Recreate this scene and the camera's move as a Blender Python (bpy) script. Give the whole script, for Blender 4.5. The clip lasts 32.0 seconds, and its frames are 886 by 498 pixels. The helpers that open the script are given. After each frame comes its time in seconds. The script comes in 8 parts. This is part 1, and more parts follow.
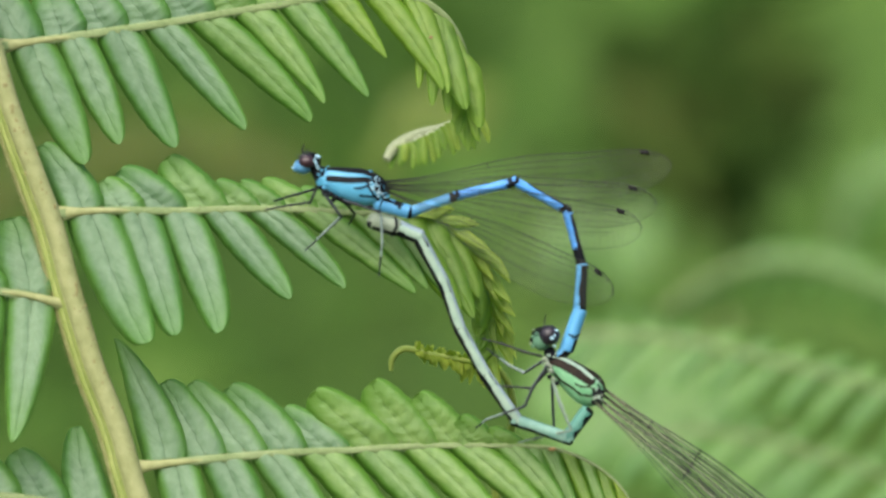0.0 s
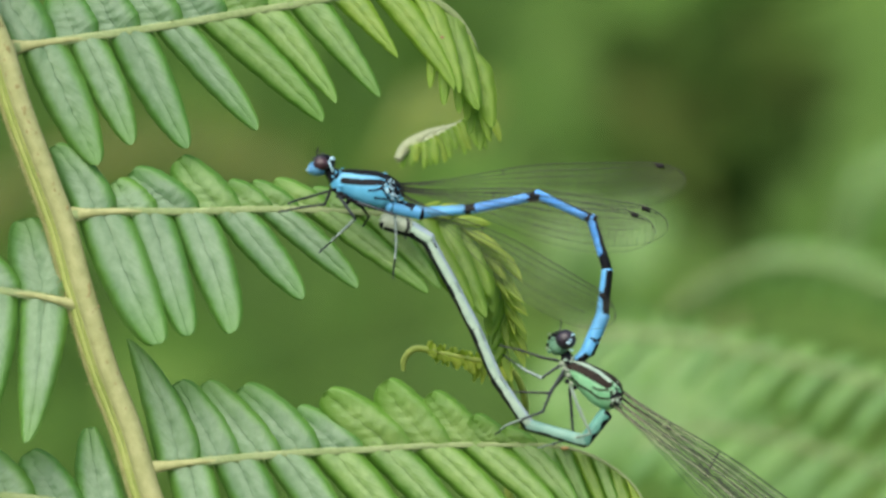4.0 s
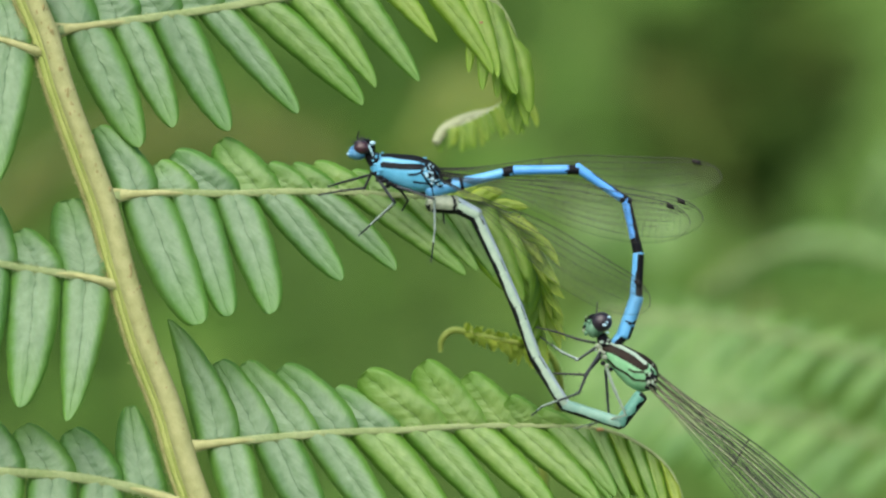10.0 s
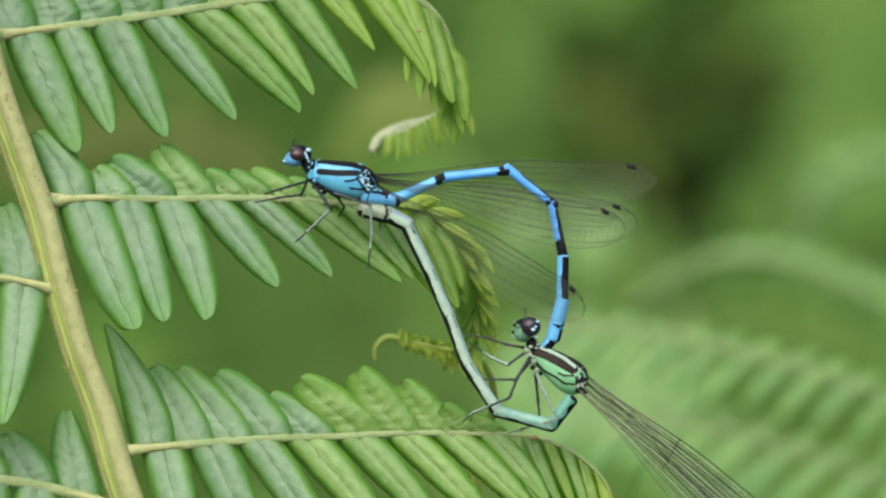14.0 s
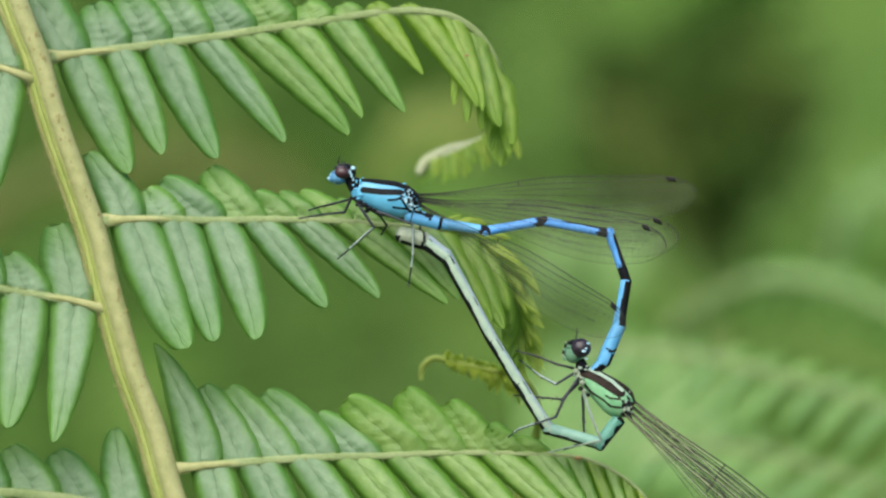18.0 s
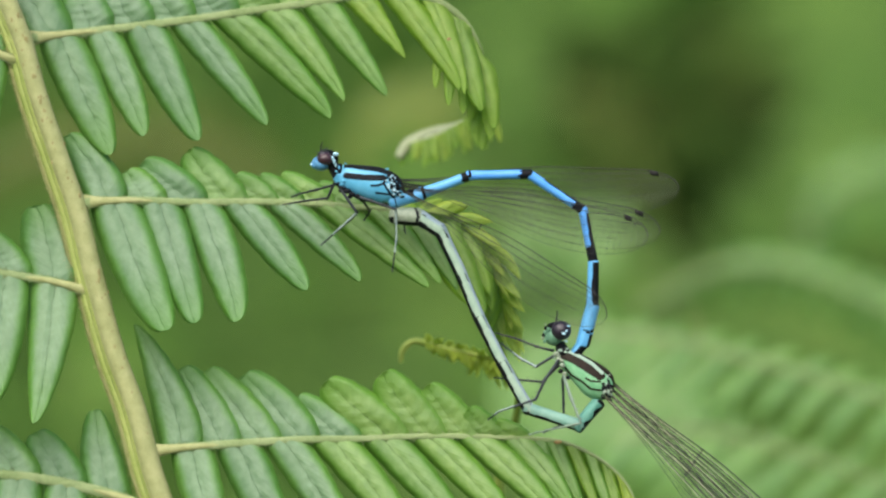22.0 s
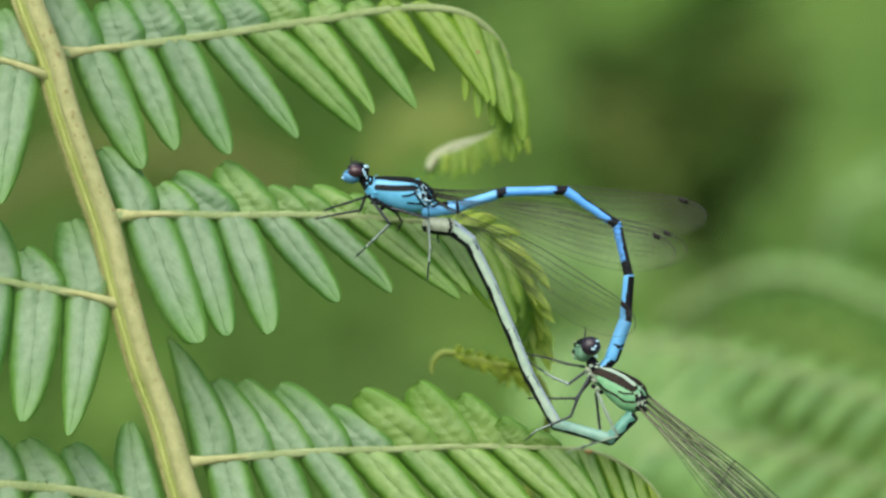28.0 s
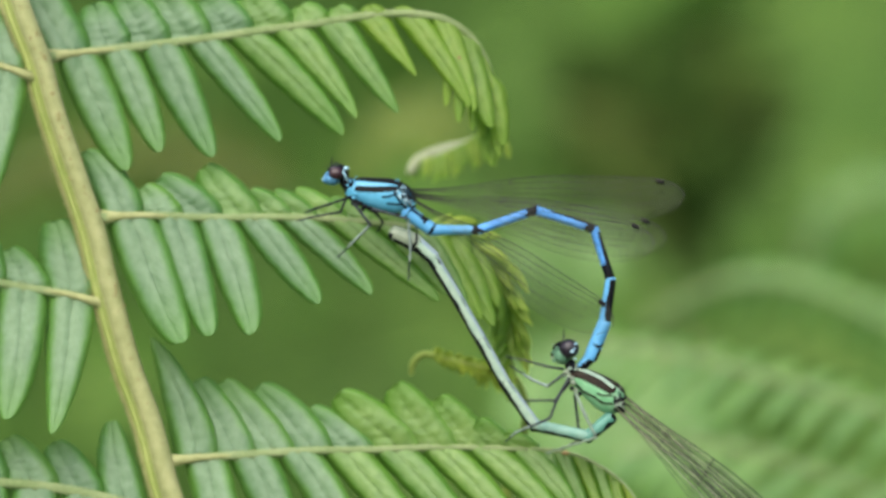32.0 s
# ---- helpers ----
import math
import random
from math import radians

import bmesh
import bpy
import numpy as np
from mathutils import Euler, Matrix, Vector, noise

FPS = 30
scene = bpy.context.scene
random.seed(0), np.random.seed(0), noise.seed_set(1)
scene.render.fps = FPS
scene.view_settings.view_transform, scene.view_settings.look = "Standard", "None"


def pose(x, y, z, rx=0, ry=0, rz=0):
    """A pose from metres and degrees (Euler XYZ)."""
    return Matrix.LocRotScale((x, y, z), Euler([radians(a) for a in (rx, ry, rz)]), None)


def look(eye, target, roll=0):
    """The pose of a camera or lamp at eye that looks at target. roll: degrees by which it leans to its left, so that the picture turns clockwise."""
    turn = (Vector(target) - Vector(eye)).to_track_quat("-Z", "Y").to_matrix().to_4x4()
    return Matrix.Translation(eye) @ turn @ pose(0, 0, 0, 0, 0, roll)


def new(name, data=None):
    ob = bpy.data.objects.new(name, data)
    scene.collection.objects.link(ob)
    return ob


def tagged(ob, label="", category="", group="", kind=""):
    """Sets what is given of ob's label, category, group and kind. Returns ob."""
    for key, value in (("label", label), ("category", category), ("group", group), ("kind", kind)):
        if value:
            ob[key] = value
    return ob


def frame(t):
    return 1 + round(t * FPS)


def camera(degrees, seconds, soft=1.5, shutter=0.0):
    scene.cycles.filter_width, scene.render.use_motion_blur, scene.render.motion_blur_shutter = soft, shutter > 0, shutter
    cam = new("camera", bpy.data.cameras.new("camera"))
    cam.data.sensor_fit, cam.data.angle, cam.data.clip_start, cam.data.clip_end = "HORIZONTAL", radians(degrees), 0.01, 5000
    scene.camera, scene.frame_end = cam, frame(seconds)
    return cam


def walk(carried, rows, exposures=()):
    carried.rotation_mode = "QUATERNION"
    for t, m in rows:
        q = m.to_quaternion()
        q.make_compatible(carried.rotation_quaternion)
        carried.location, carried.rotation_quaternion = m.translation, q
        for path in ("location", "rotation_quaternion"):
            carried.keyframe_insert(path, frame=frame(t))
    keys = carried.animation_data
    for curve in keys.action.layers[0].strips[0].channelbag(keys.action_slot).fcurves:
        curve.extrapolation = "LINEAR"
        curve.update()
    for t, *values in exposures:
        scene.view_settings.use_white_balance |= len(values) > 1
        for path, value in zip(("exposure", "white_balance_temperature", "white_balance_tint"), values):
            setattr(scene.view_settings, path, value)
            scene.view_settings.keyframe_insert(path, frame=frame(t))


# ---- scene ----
cam = camera(6.11, 32.0, soft=2.3)
cam.data.dof.use_dof = True
cam.data.dof.focus_distance = 0.592
cam.data.dof.aperture_fstop = 42.0
walk(cam, [
    (0, look((0.00765, -0.57920, 1.00000), (0.003178, 0.0, 0.999451), -0.96)),
    (0.5, look((0.00753, -0.58242, 1.00000), (0.003321, 0.0, 0.999166), -0.56)),
    (1, look((0.00740, -0.58551, 1.00000), (0.004398, 0.0, 0.999253), -0.76)),
    (1.5, look((0.00727, -0.58247, 1.00000), (0.004418, 0.0, 0.999194), -0.53)),
    (2, look((0.00714, -0.58230, 1.00000), (0.003732, 0.0, 0.998962), -0.68)),
    (2.5, look((0.00702, -0.58251, 1.00000), (0.003770, 0.0, 0.999332), -0.86)),
    (3, look((0.00689, -0.58356, 1.00000), (0.003380, 0.0, 1.000027), -0.99)),
    (3.5, look((0.00676, -0.57979, 1.00000), (0.002680, 0.0, 0.999444), -1.32)),
    (5.5, look((0.00625, -0.58254, 1.00000), (0.000648, 0.0, 0.999644), -0.36)),
    (6, look((0.00612, -0.58767, 1.00000), (0.000832, 0.0, 1.000120), -0.87)),
    (6.5, look((0.00605, -0.58911, 1.00000), (0.000457, 0.0, 0.999548), -1.16)),
    (7, look((0.00598, -0.58516, 1.00000), (0.000683, 0.0, 0.999894), -1.27)),
    (7.5, look((0.00590, -0.58543, 1.00000), (0.000796, 0.0, 0.999879), -0.64)),
    (8, look((0.00583, -0.58252, 1.00000), (0.000439, 0.0, 0.999865), -0.78)),
    (8.5, look((0.00576, -0.58851, 1.00000), (0.000699, 0.0, 0.999131), -0.70)),
    (9, look((0.00569, -0.59319, 1.00000), (0.000482, 0.0, 0.999306), -1.25)),
    (9.5, look((0.00561, -0.58901, 1.00000), (-0.000565, 0.0, 0.998676), -0.54)),
    (10, look((0.00554, -0.58651, 1.00000), (-0.000367, 0.0, 0.998274), -0.84)),
    (10.5, look((0.00547, -0.58808, 1.00000), (-0.000093, 0.0, 0.998822), -0.48)),
    (11, look((0.00539, -0.58869, 1.00000), (0.001022, 0.0, 0.999397), -0.51)),
    (11.5, look((0.00532, -0.58850, 1.00000), (0.001582, 0.0, 0.998862), -0.43)),
    (12, look((0.00525, -0.58855, 1.00000), (0.002365, 0.0, 0.998627), -0.45)),
    (12.5, look((0.00517, -0.59438, 1.00000), (0.003059, 0.0, 0.998412), -0.60)),
    (13, look((0.00510, -0.59160, 1.00000), (0.004407, 0.0, 0.999162), -0.32)),
    (13.5, look((0.00485, -0.58914, 1.00000), (0.004475, 0.0, 0.998633), -0.55)),
    (14, look((0.00459, -0.58896, 1.00000), (0.004192, 0.0, 0.998784), -0.29)),
    (14.5, look((0.00434, -0.58780, 1.00000), (0.003523, 0.0, 0.999838), -0.03)),
    (15, look((0.00408, -0.59042, 1.00000), (0.002239, 0.0, 0.999817), -0.86)),
    (15.5, look((0.00383, -0.59207, 1.00000), (0.001088, 0.0, 1.000207), -1.02)),
    (17.5, look((0.00281, -0.59775, 1.00000), (0.001186, 0.0, 1.000195), 0.20)),
    (18, look((0.00255, -0.59579, 1.00000), (0.000843, 0.0, 1.000357), 0.00)),
    (18.5, look((0.00230, -0.59273, 1.00000), (0.000002, 0.0, 0.999824), 0.18)),
    (19, look((0.00204, -0.59514, 1.00000), (0.000387, 0.0, 0.999457), 0.18)),
    (19.5, look((0.00193, -0.59589, 1.00000), (0.000440, 0.0, 0.999080), -0.22)),
    (20, look((0.00181, -0.60100, 1.00000), (0.000778, 0.0, 0.999196), -0.03)),
    (20.5, look((0.00170, -0.59440, 1.00000), (0.000937, 0.0, 0.999145), -0.18)),
    (21, look((0.00159, -0.59557, 1.00000), (0.001259, 0.0, 0.998626), 0.12)),
    (21.5, look((0.00147, -0.59659, 1.00000), (0.001307, 0.0, 0.999022), 0.03)),
    (22, look((0.00136, -0.59589, 1.00000), (0.002202, 0.0, 0.999161), 0.32)),
    (22.5, look((0.00125, -0.59195, 1.00000), (0.001394, 0.0, 0.999765), 0.23)),
    (23, look((0.00113, -0.59451, 1.00000), (0.000546, 0.0, 0.999744), -0.02)),
    (23.5, look((0.00102, -0.59782, 1.00000), (0.000209, 0.0, 0.999562), 0.15)),
    (24, look((0.00091, -0.59489, 1.00000), (0.000224, 0.0, 0.999944), 0.05)),
    (24.5, look((0.00079, -0.60257, 1.00000), (0.001097, 0.0, 0.999996), 0.34)),
    (26.5, look((0.00034, -0.59731, 1.00000), (0.001151, 0.0, 0.999759), -0.00)),
    (27, look((0.00023, -0.60066, 1.00000), (0.000992, 0.0, 1.000235), 0.03)),
    (27.5, look((0.00011, -0.60074, 1.00000), (0.000395, 0.0, 0.999960), 0.04)),
    (28, look((0.00000, -0.60000, 1.00000), (0.000000, 0.0, 1.000000), 0.00)),
    (28.5, look((0.00006, -0.59885, 1.00000), (0.000639, 0.0, 1.000573), -0.32)),
    (29, look((0.00013, -0.59890, 1.00000), (0.000629, 0.0, 0.999972), -0.20)),
    (29.5, look((0.00019, -0.59968, 1.00000), (0.000610, 0.0, 1.000304), -0.52)),
    (30, look((0.00026, -0.60444, 1.00000), (0.000589, 0.0, 1.000518), -0.37)),
    (30.5, look((0.00032, -0.59850, 1.00000), (0.000280, 0.0, 1.001008), 0.06)),
    (31, look((0.00038, -0.59988, 1.00000), (0.000518, 0.0, 1.000674), -0.03)),
    (31.5, look((0.00045, -0.60564, 1.00000), (0.001280, 0.0, 1.000635), -0.46)),
    (32, look((0.00051, -0.60775, 1.00000), (0.001457, 0.0, 1.000229), 0.42)),
])

# ---- world and light: a bright, hazy sky over a clearing ----
world = bpy.data.worlds.new("sky")
scene.world = world
world.use_nodes = True
wn = world.node_tree.nodes
sky = wn.new("ShaderNodeTexSky")
sky.sky_type = "NISHITA"
sky.sun_disc = False
sky.sun_elevation = radians(46)
sky.sun_rotation = radians(200)
sky.air_density, sky.dust_density, sky.ozone_density = 1.0, 4.0, 1.0
world.node_tree.links.new(sky.outputs["Color"], wn["Background"].inputs["Color"])
wn["Background"].inputs["Strength"].default_value = 0.12
sun_data = bpy.data.lights.new("sun", "SUN")
sun_data.energy, sun_data.angle, sun_data.color = 1.55, radians(55), (1.0, 0.96, 0.88)
sun = new("sun", sun_data)
sun.matrix_world = look((-0.65, -1.9, 3.1), (0, 0, 1))
scene.view_settings.exposure = 0.76
scene.view_settings.use_white_balance = True
scene.view_settings.white_balance_temperature, scene.view_settings.white_balance_tint = 6480, 3

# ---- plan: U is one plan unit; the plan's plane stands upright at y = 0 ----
U = 1 / 24500.0
EYE = 0.6


def W(px, py, d=0.0):
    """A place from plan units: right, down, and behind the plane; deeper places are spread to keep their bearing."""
    k = 1 + d * U / EYE
    return Vector(((px - 784) * U * k, d * U, 1.0 + (441 - py) * U * k))


def spot(x, z, a):
    """A pose in the upright plane: millimetres and degrees."""
    return pose(x * 0.001, 0, z * 0.001, 0, a, 0)


# ---- materials ----
def material(name, rough=0.5, spec=0.5):
    m = bpy.data.materials.new(name)
    m.use_nodes = True
    b = m.node_tree.nodes["Principled BSDF"]
    b.inputs["Roughness"].default_value = rough
    b.inputs["Specular IOR Level"].default_value = spec
    return m, m.node_tree.nodes, m.node_tree.links, b


def ramp(n, stops):
    r = n.new("ShaderNodeValToRGB")
    e = r.color_ramp.elements
    e[0].position, e[0].color = stops[0][0], (*stops[0][1], 1)
    e[1].position, e[1].color = stops[-1][0], (*stops[-1][1], 1)
    for p, c in stops[1:-1]:
        x = e.new(p)
        x.color = (*c, 1)
    return r


def math_node(n, l, op, a, b=None, c=None):
    m = n.new("ShaderNodeMath")
    m.operation = op
    for i, v in enumerate((a, b, c)):
        if v is None:
            continue
        if isinstance(v, (int, float)):
            m.inputs[i].default_value = v
        else:
            l.new(v, m.inputs[i])
    return m.outputs[0]


def mix_color(n, l, fac, a, b, blend="MIX"):
    m = n.new("ShaderNodeMix")
    m.data_type, m.blend_type = "RGBA", blend
    for sock, v in ((m.inputs[0], fac), (m.inputs[6], a), (m.inputs[7], b)):
        if isinstance(v, (int, float)):
            sock.default_value = v
        elif isinstance(v, tuple):
            sock.default_value = (*v, 1)
        else:
            l.new(v, sock)
    return m.outputs[2]


def speckled(name, dark, light, scale, rough=0.5, spec=0.5, bump=0.0, metal=0.0):
    """A surface whose colour wanders between two tones at two scales."""
    m, n, l, b = material(name, rough, spec)
    co = n.new("ShaderNodeTexCoord").outputs["Object"]
    t1, t2 = n.new("ShaderNodeTexNoise"), n.new("ShaderNodeTexNoise")
    t1.inputs["Scale"].default_value, t2.inputs["Scale"].default_value = scale, scale * 7
    t1.inputs["Detail"].default_value = t2.inputs["Detail"].default_value = 3
    l.new(co, t1.inputs["Vector"])
    l.new(co, t2.inputs["Vector"])
    f = math_node(n, l, "ADD", math_node(n, l, "MULTIPLY", t1.outputs["Fac"], 0.65), math_node(n, l, "MULTIPLY", t2.outputs["Fac"], 0.35))
    r = ramp(n, [(0.32, dark), (0.68, light)])
    l.new(f, r.inputs["Fac"])
    l.new(r.outputs["Color"], b.inputs["Base Color"])
    b.inputs["Metallic"].default_value = metal
    if bump:
        bp = n.new("ShaderNodeBump")
        bp.inputs["Strength"].default_value, bp.inputs["Distance"].default_value = bump, 0.2 / scale
        l.new(t2.outputs["Fac"], bp.inputs["Height"])
        l.new(bp.outputs["Normal"], b.inputs["Normal"])
    return m


def leaf_material(name, deep, mid, pale, rough=0.6, spec=0.8, glow=0.25, wax=0.6, margin=(0.082, 0.230, 0.016)):
    """A fern leaflet: midrib and side veins run by the leaflet's own map; some light comes through."""
    m, n, l, b = material(name, rough, spec)
    b.inputs["Coat Roughness"].default_value = 0.55
    uv = n.new("ShaderNodeUVMap").outputs["UV"]
    sp = n.new("ShaderNodeSeparateXYZ")
    l.new(uv, sp.inputs[0])
    u, v = sp.outputs[0], sp.outputs[1]
    co = n.new("ShaderNodeTexCoord").outputs["Object"]
    wob = n.new("ShaderNodeTexNoise")
    wob.inputs["Scale"].default_value, wob.inputs["Detail"].default_value = 900, 4
    l.new(co, wob.inputs["Vector"])
    off = math_node(n, l, "ABSOLUTE", math_node(n, l, "ADD", math_node(n, l, "SUBTRACT", v, 0.5), math_node(n, l, "MULTIPLY_ADD", wob.outputs["Fac"], 0.16, -0.08)))
    fine = n.new("ShaderNodeTexNoise")
    fine.inputs["Scale"].default_value, fine.inputs["Detail"].default_value = 2000, 3
    l.new(co, fine.inputs["Vector"])
    ph = math_node(n, l, "SUBTRACT", math_node(n, l, "MULTIPLY", u, 88.0), math_node(n, l, "MULTIPLY", off, 44.0))
    ph = math_node(n, l, "ADD", ph, math_node(n, l, "MULTIPLY", wob.outputs["Fac"], 10.0))
    vein = math_node(n, l, "POWER", math_node(n, l, "MULTIPLY_ADD", math_node(n, l, "SINE", ph), 0.5, 0.5), 2.0)
    rib = math_node(n, l, "SUBTRACT", 1.0, math_node(n, l, "MINIMUM", math_node(n, l, "ADD", math_node(n, l, "MULTIPLY", off, 24.0), math_node(n, l, "MULTIPLY", fine.outputs["Fac"], 1.0)), 1.0))
    f = math_node(n, l, "ADD", math_node(n, l, "MULTIPLY", wob.outputs["Fac"], 0.6), math_node(n, l, "MULTIPLY", fine.outputs["Fac"], 0.4))
    r = ramp(n, [(0.28, deep), (0.5, mid), (0.72, pale)])
    l.new(f, r.inputs["Fac"])
    c = mix_color(n, l, math_node(n, l, "MULTIPLY", vein, 0.05), r.outputs["Color"], tuple(x * 0.62 for x in deep))
    c = mix_color(n, l, math_node(n, l, "MULTIPLY", rib, 0.66), c, tuple(x * 0.42 for x in deep))
    # Greener rim in the colour: pigment, plus the rolled edge's missing sky sheen.
    rim = math_node(n, l, "MULTIPLY", math_node(n, l, "MAXIMUM", math_node(n, l, "SUBTRACT", off, 0.25), 0.0), 4.4)
    c = mix_color(n, l, math_node(n, l, "MINIMUM", rim, 0.85), c, margin)
    point = math_node(n, l, "MULTIPLY", math_node(n, l, "MAXIMUM", math_node(n, l, "SUBTRACT", u, 0.5), 0.0), 1.2)
    c = mix_color(n, l, point, c, margin)
    l.new(math_node(n, l, "MULTIPLY", math_node(n, l, "SUBTRACT", 1.0, math_node(n, l, "MINIMUM", math_node(n, l, "ADD", rim, math_node(n, l, "MULTIPLY", point, 2.0)), 1.0)), wax), b.inputs["Coat Weight"])
    tone = n.new("ShaderNodeObjectInfo").outputs["Random"]
    hs = n.new("ShaderNodeHueSaturation")
    l.new(c, hs.inputs["Color"])
    l.new(math_node(n, l, "MULTIPLY_ADD", tone, 0.24, 0.88), hs.inputs["Value"])
    l.new(math_node(n, l, "MULTIPLY_ADD", tone, -0.016, 0.508), hs.inputs["Hue"])
    l.new(hs.outputs["Color"], b.inputs["Base Color"])
    h = math_node(n, l, "SUBTRACT", math_node(n, l, "MULTIPLY", fine.outputs["Fac"], 0.75), math_node(n, l, "ADD", math_node(n, l, "MULTIPLY", vein, 0.10), math_node(n, l, "MULTIPLY", rib, 1.1)))
    bp = n.new("ShaderNodeBump")
    bp.inputs["Strength"].default_value, bp.inputs["Distance"].default_value = 0.55, 0.00016
    l.new(h, bp.inputs["Height"])
    l.new(bp.outputs["Normal"], b.inputs["Normal"])
    tr = n.new("ShaderNodeBsdfTranslucent")
    tc = mix_color(n, l, 0.6, hs.outputs["Color"], (0.30, 0.50, 0.04))
    l.new(tc, tr.inputs["Color"])
    mx = n.new("ShaderNodeMixShader")
    mx.inputs[0].default_value = glow
    l.new(b.outputs[0], mx.inputs[1])
    l.new(tr.outputs[0], mx.inputs[2])
    l.new(mx.outputs[0], n["Material Output"].inputs["Surface"])
    return m


LEAF = leaf_material("fern_leaf", (0.059, 0.148, 0.049), (0.097, 0.200, 0.084), (0.142, 0.252, 0.130), glow=0.18, wax=0.54)
MIDLEAF = leaf_material("light_fern_leaf", (0.104, 0.220, 0.034), (0.155, 0.285, 0.055), (0.212, 0.342, 0.086), glow=0.26, wax=0.42, margin=(0.085, 0.235, 0.012))
YOUNG = leaf_material("young_fern_leaf", (0.160, 0.290, 0.030), (0.240, 0.380, 0.046), (0.325, 0.450, 0.080), glow=0.42, wax=0.45, margin=(0.20, 0.36, 0.02))
FRESH = leaf_material("fresh_fern_leaf", (0.190, 0.310, 0.028), (0.275, 0.400, 0.046), (0.370, 0.480, 0.085), glow=0.45, wax=0.3, margin=(0.36, 0.46, 0.050))
DOWNY = leaf_material("downy_young_leaf", (0.29, 0.40, 0.030), (0.40, 0.50, 0.046), (0.50, 0.58, 0.08), glow=0.5, wax=0.15, margin=(0.42, 0.50, 0.05))
# Leaf of the fronds behind, in lighter tones than LEAF.
FARLEAF = leaf_material("far_fern_leaf", (0.118, 0.256, 0.054), (0.178, 0.346, 0.088), (0.248, 0.425, 0.130), glow=0.3, wax=0.7, spec=0.8)
OLIVE = leaf_material("faded_fern_leaf", (0.075, 0.095, 0.026), (0.105, 0.125, 0.036), (0.140, 0.155, 0.050), rough=0.95, spec=0.05, glow=0.25, wax=0.0, margin=(0.09, 0.11, 0.03))
STRAW = leaf_material("pale_faded_leaf", (0.125, 0.175, 0.045), (0.165, 0.215, 0.058), (0.205, 0.250, 0.075), rough=0.95, spec=0.05, glow=0.25, wax=0.0, margin=(0.15, 0.20, 0.05))
DULL = speckled("dull_stalk", (0.070, 0.115, 0.030), (0.110, 0.160, 0.045), 300, 0.8, 0.1)
STALK = speckled("fern_stalk", (0.29, 0.31, 0.13), (0.42, 0.42, 0.21), 1300, 0.65, 0.3, 0.35)
GROOVE = speckled("green_groove", (0.26, 0.33, 0.08), (0.38, 0.42, 0.14), 500, 0.5, 0.4, 0.3)
FUZZ = speckled("brown_fuzz", (0.27, 0.28, 0.11), (0.38, 0.38, 0.18), 1500, 0.9, 0.1, 0.5)
RACHIS = speckled("fern_midrib", (0.20, 0.27, 0.11), (0.30, 0.36, 0.18), 500, 0.75, 0.2, 0.25)
YRACHIS = speckled("young_midrib", (0.26, 0.36, 0.06), (0.40, 0.46, 0.12), 1200, 0.5, 0.4, 0.3)
DOWN = speckled("downy_midrib", (0.29, 0.33, 0.20), (0.44, 0.47, 0.32), 3000, 0.8, 0.2, 0.6)
SPOT = speckled("brown_fleck", (0.23, 0.20, 0.085), (0.33, 0.285, 0.13), 2000, 0.7, 0.2)
RUST = speckled("rusty_blemish", (0.30, 0.18, 0.08), (0.42, 0.27, 0.13), 2500, 0.7, 0.2)
BLUE = speckled("blue_cuticle", (0.085, 0.33, 0.66), (0.15, 0.44, 0.80), 1500, 0.38, 0.45, 0.2)
TURQ = speckled("turquoise_cuticle", (0.08, 0.34, 0.58), (0.14, 0.45, 0.70), 1500, 0.38, 0.45, 0.2)
PALEBLUE = speckled("pale_blue_cuticle", (0.30, 0.53, 0.68), (0.45, 0.66, 0.80), 1500, 0.3, 0.5, 0.2)
AZURE = speckled("azure_cuticle", (0.07, 0.29, 0.78), (0.12, 0.38, 0.90), 1500, 0.36, 0.45, 0.2)
BLACK = speckled("black_cuticle", (0.004, 0.005, 0.008), (0.012, 0.012, 0.016), 2500, 0.5, 0.1, 0.2)
BROWN = speckled("dark_brown_cuticle", (0.009, 0.0055, 0.004), (0.024, 0.014, 0.009), 2500, 0.5, 0.15, 0.2)
GREEN = speckled("green_cuticle", (0.15, 0.39, 0.20), (0.28, 0.54, 0.32), 1500, 0.4, 0.45, 0.2)
GREYG = speckled("grey_green_cuticle", (0.18, 0.23, 0.17), (0.30, 0.34, 0.26), 1500, 0.42, 0.45, 0.2)
PALE = speckled("pale_green_cuticle", (0.26, 0.38, 0.31), (0.41, 0.52, 0.42), 1500, 0.42, 0.45, 0.2)
SEA = speckled("sea_green_cuticle", (0.16, 0.33, 0.28), (0.28, 0.45, 0.38), 1500, 0.4, 0.45, 0.2)
TEAL = speckled("teal_cuticle", (0.07, 0.24, 0.20), (0.16, 0.37, 0.31), 1500, 0.4, 0.45, 0.2)
FACE_GREEN = speckled("green_face", (0.075, 0.19, 0.12), (0.20, 0.37, 0.25), 3000, 0.45, 0.4, 0.4)
FACE_BLUE = speckled("blue_face", (0.06, 0.20, 0.44), (0.14, 0.36, 0.62), 3000, 0.45, 0.4, 0.4)
BLUE_SHEEN = speckled("grey_blue_sheen", (0.24, 0.32, 0.39), (0.38, 0.46, 0.52), 2000, 0.45, 0.4, 0.3)
EYE_DARK = speckled("dark_eye", (0.009, 0.007, 0.014), (0.026, 0.017, 0.032), 3500, 0.3, 0.5, 0.3)
EYE_RED = speckled("red_eye", (0.026, 0.011, 0.018), (0.062, 0.026, 0.036), 3500, 0.3, 0.5, 0.15)
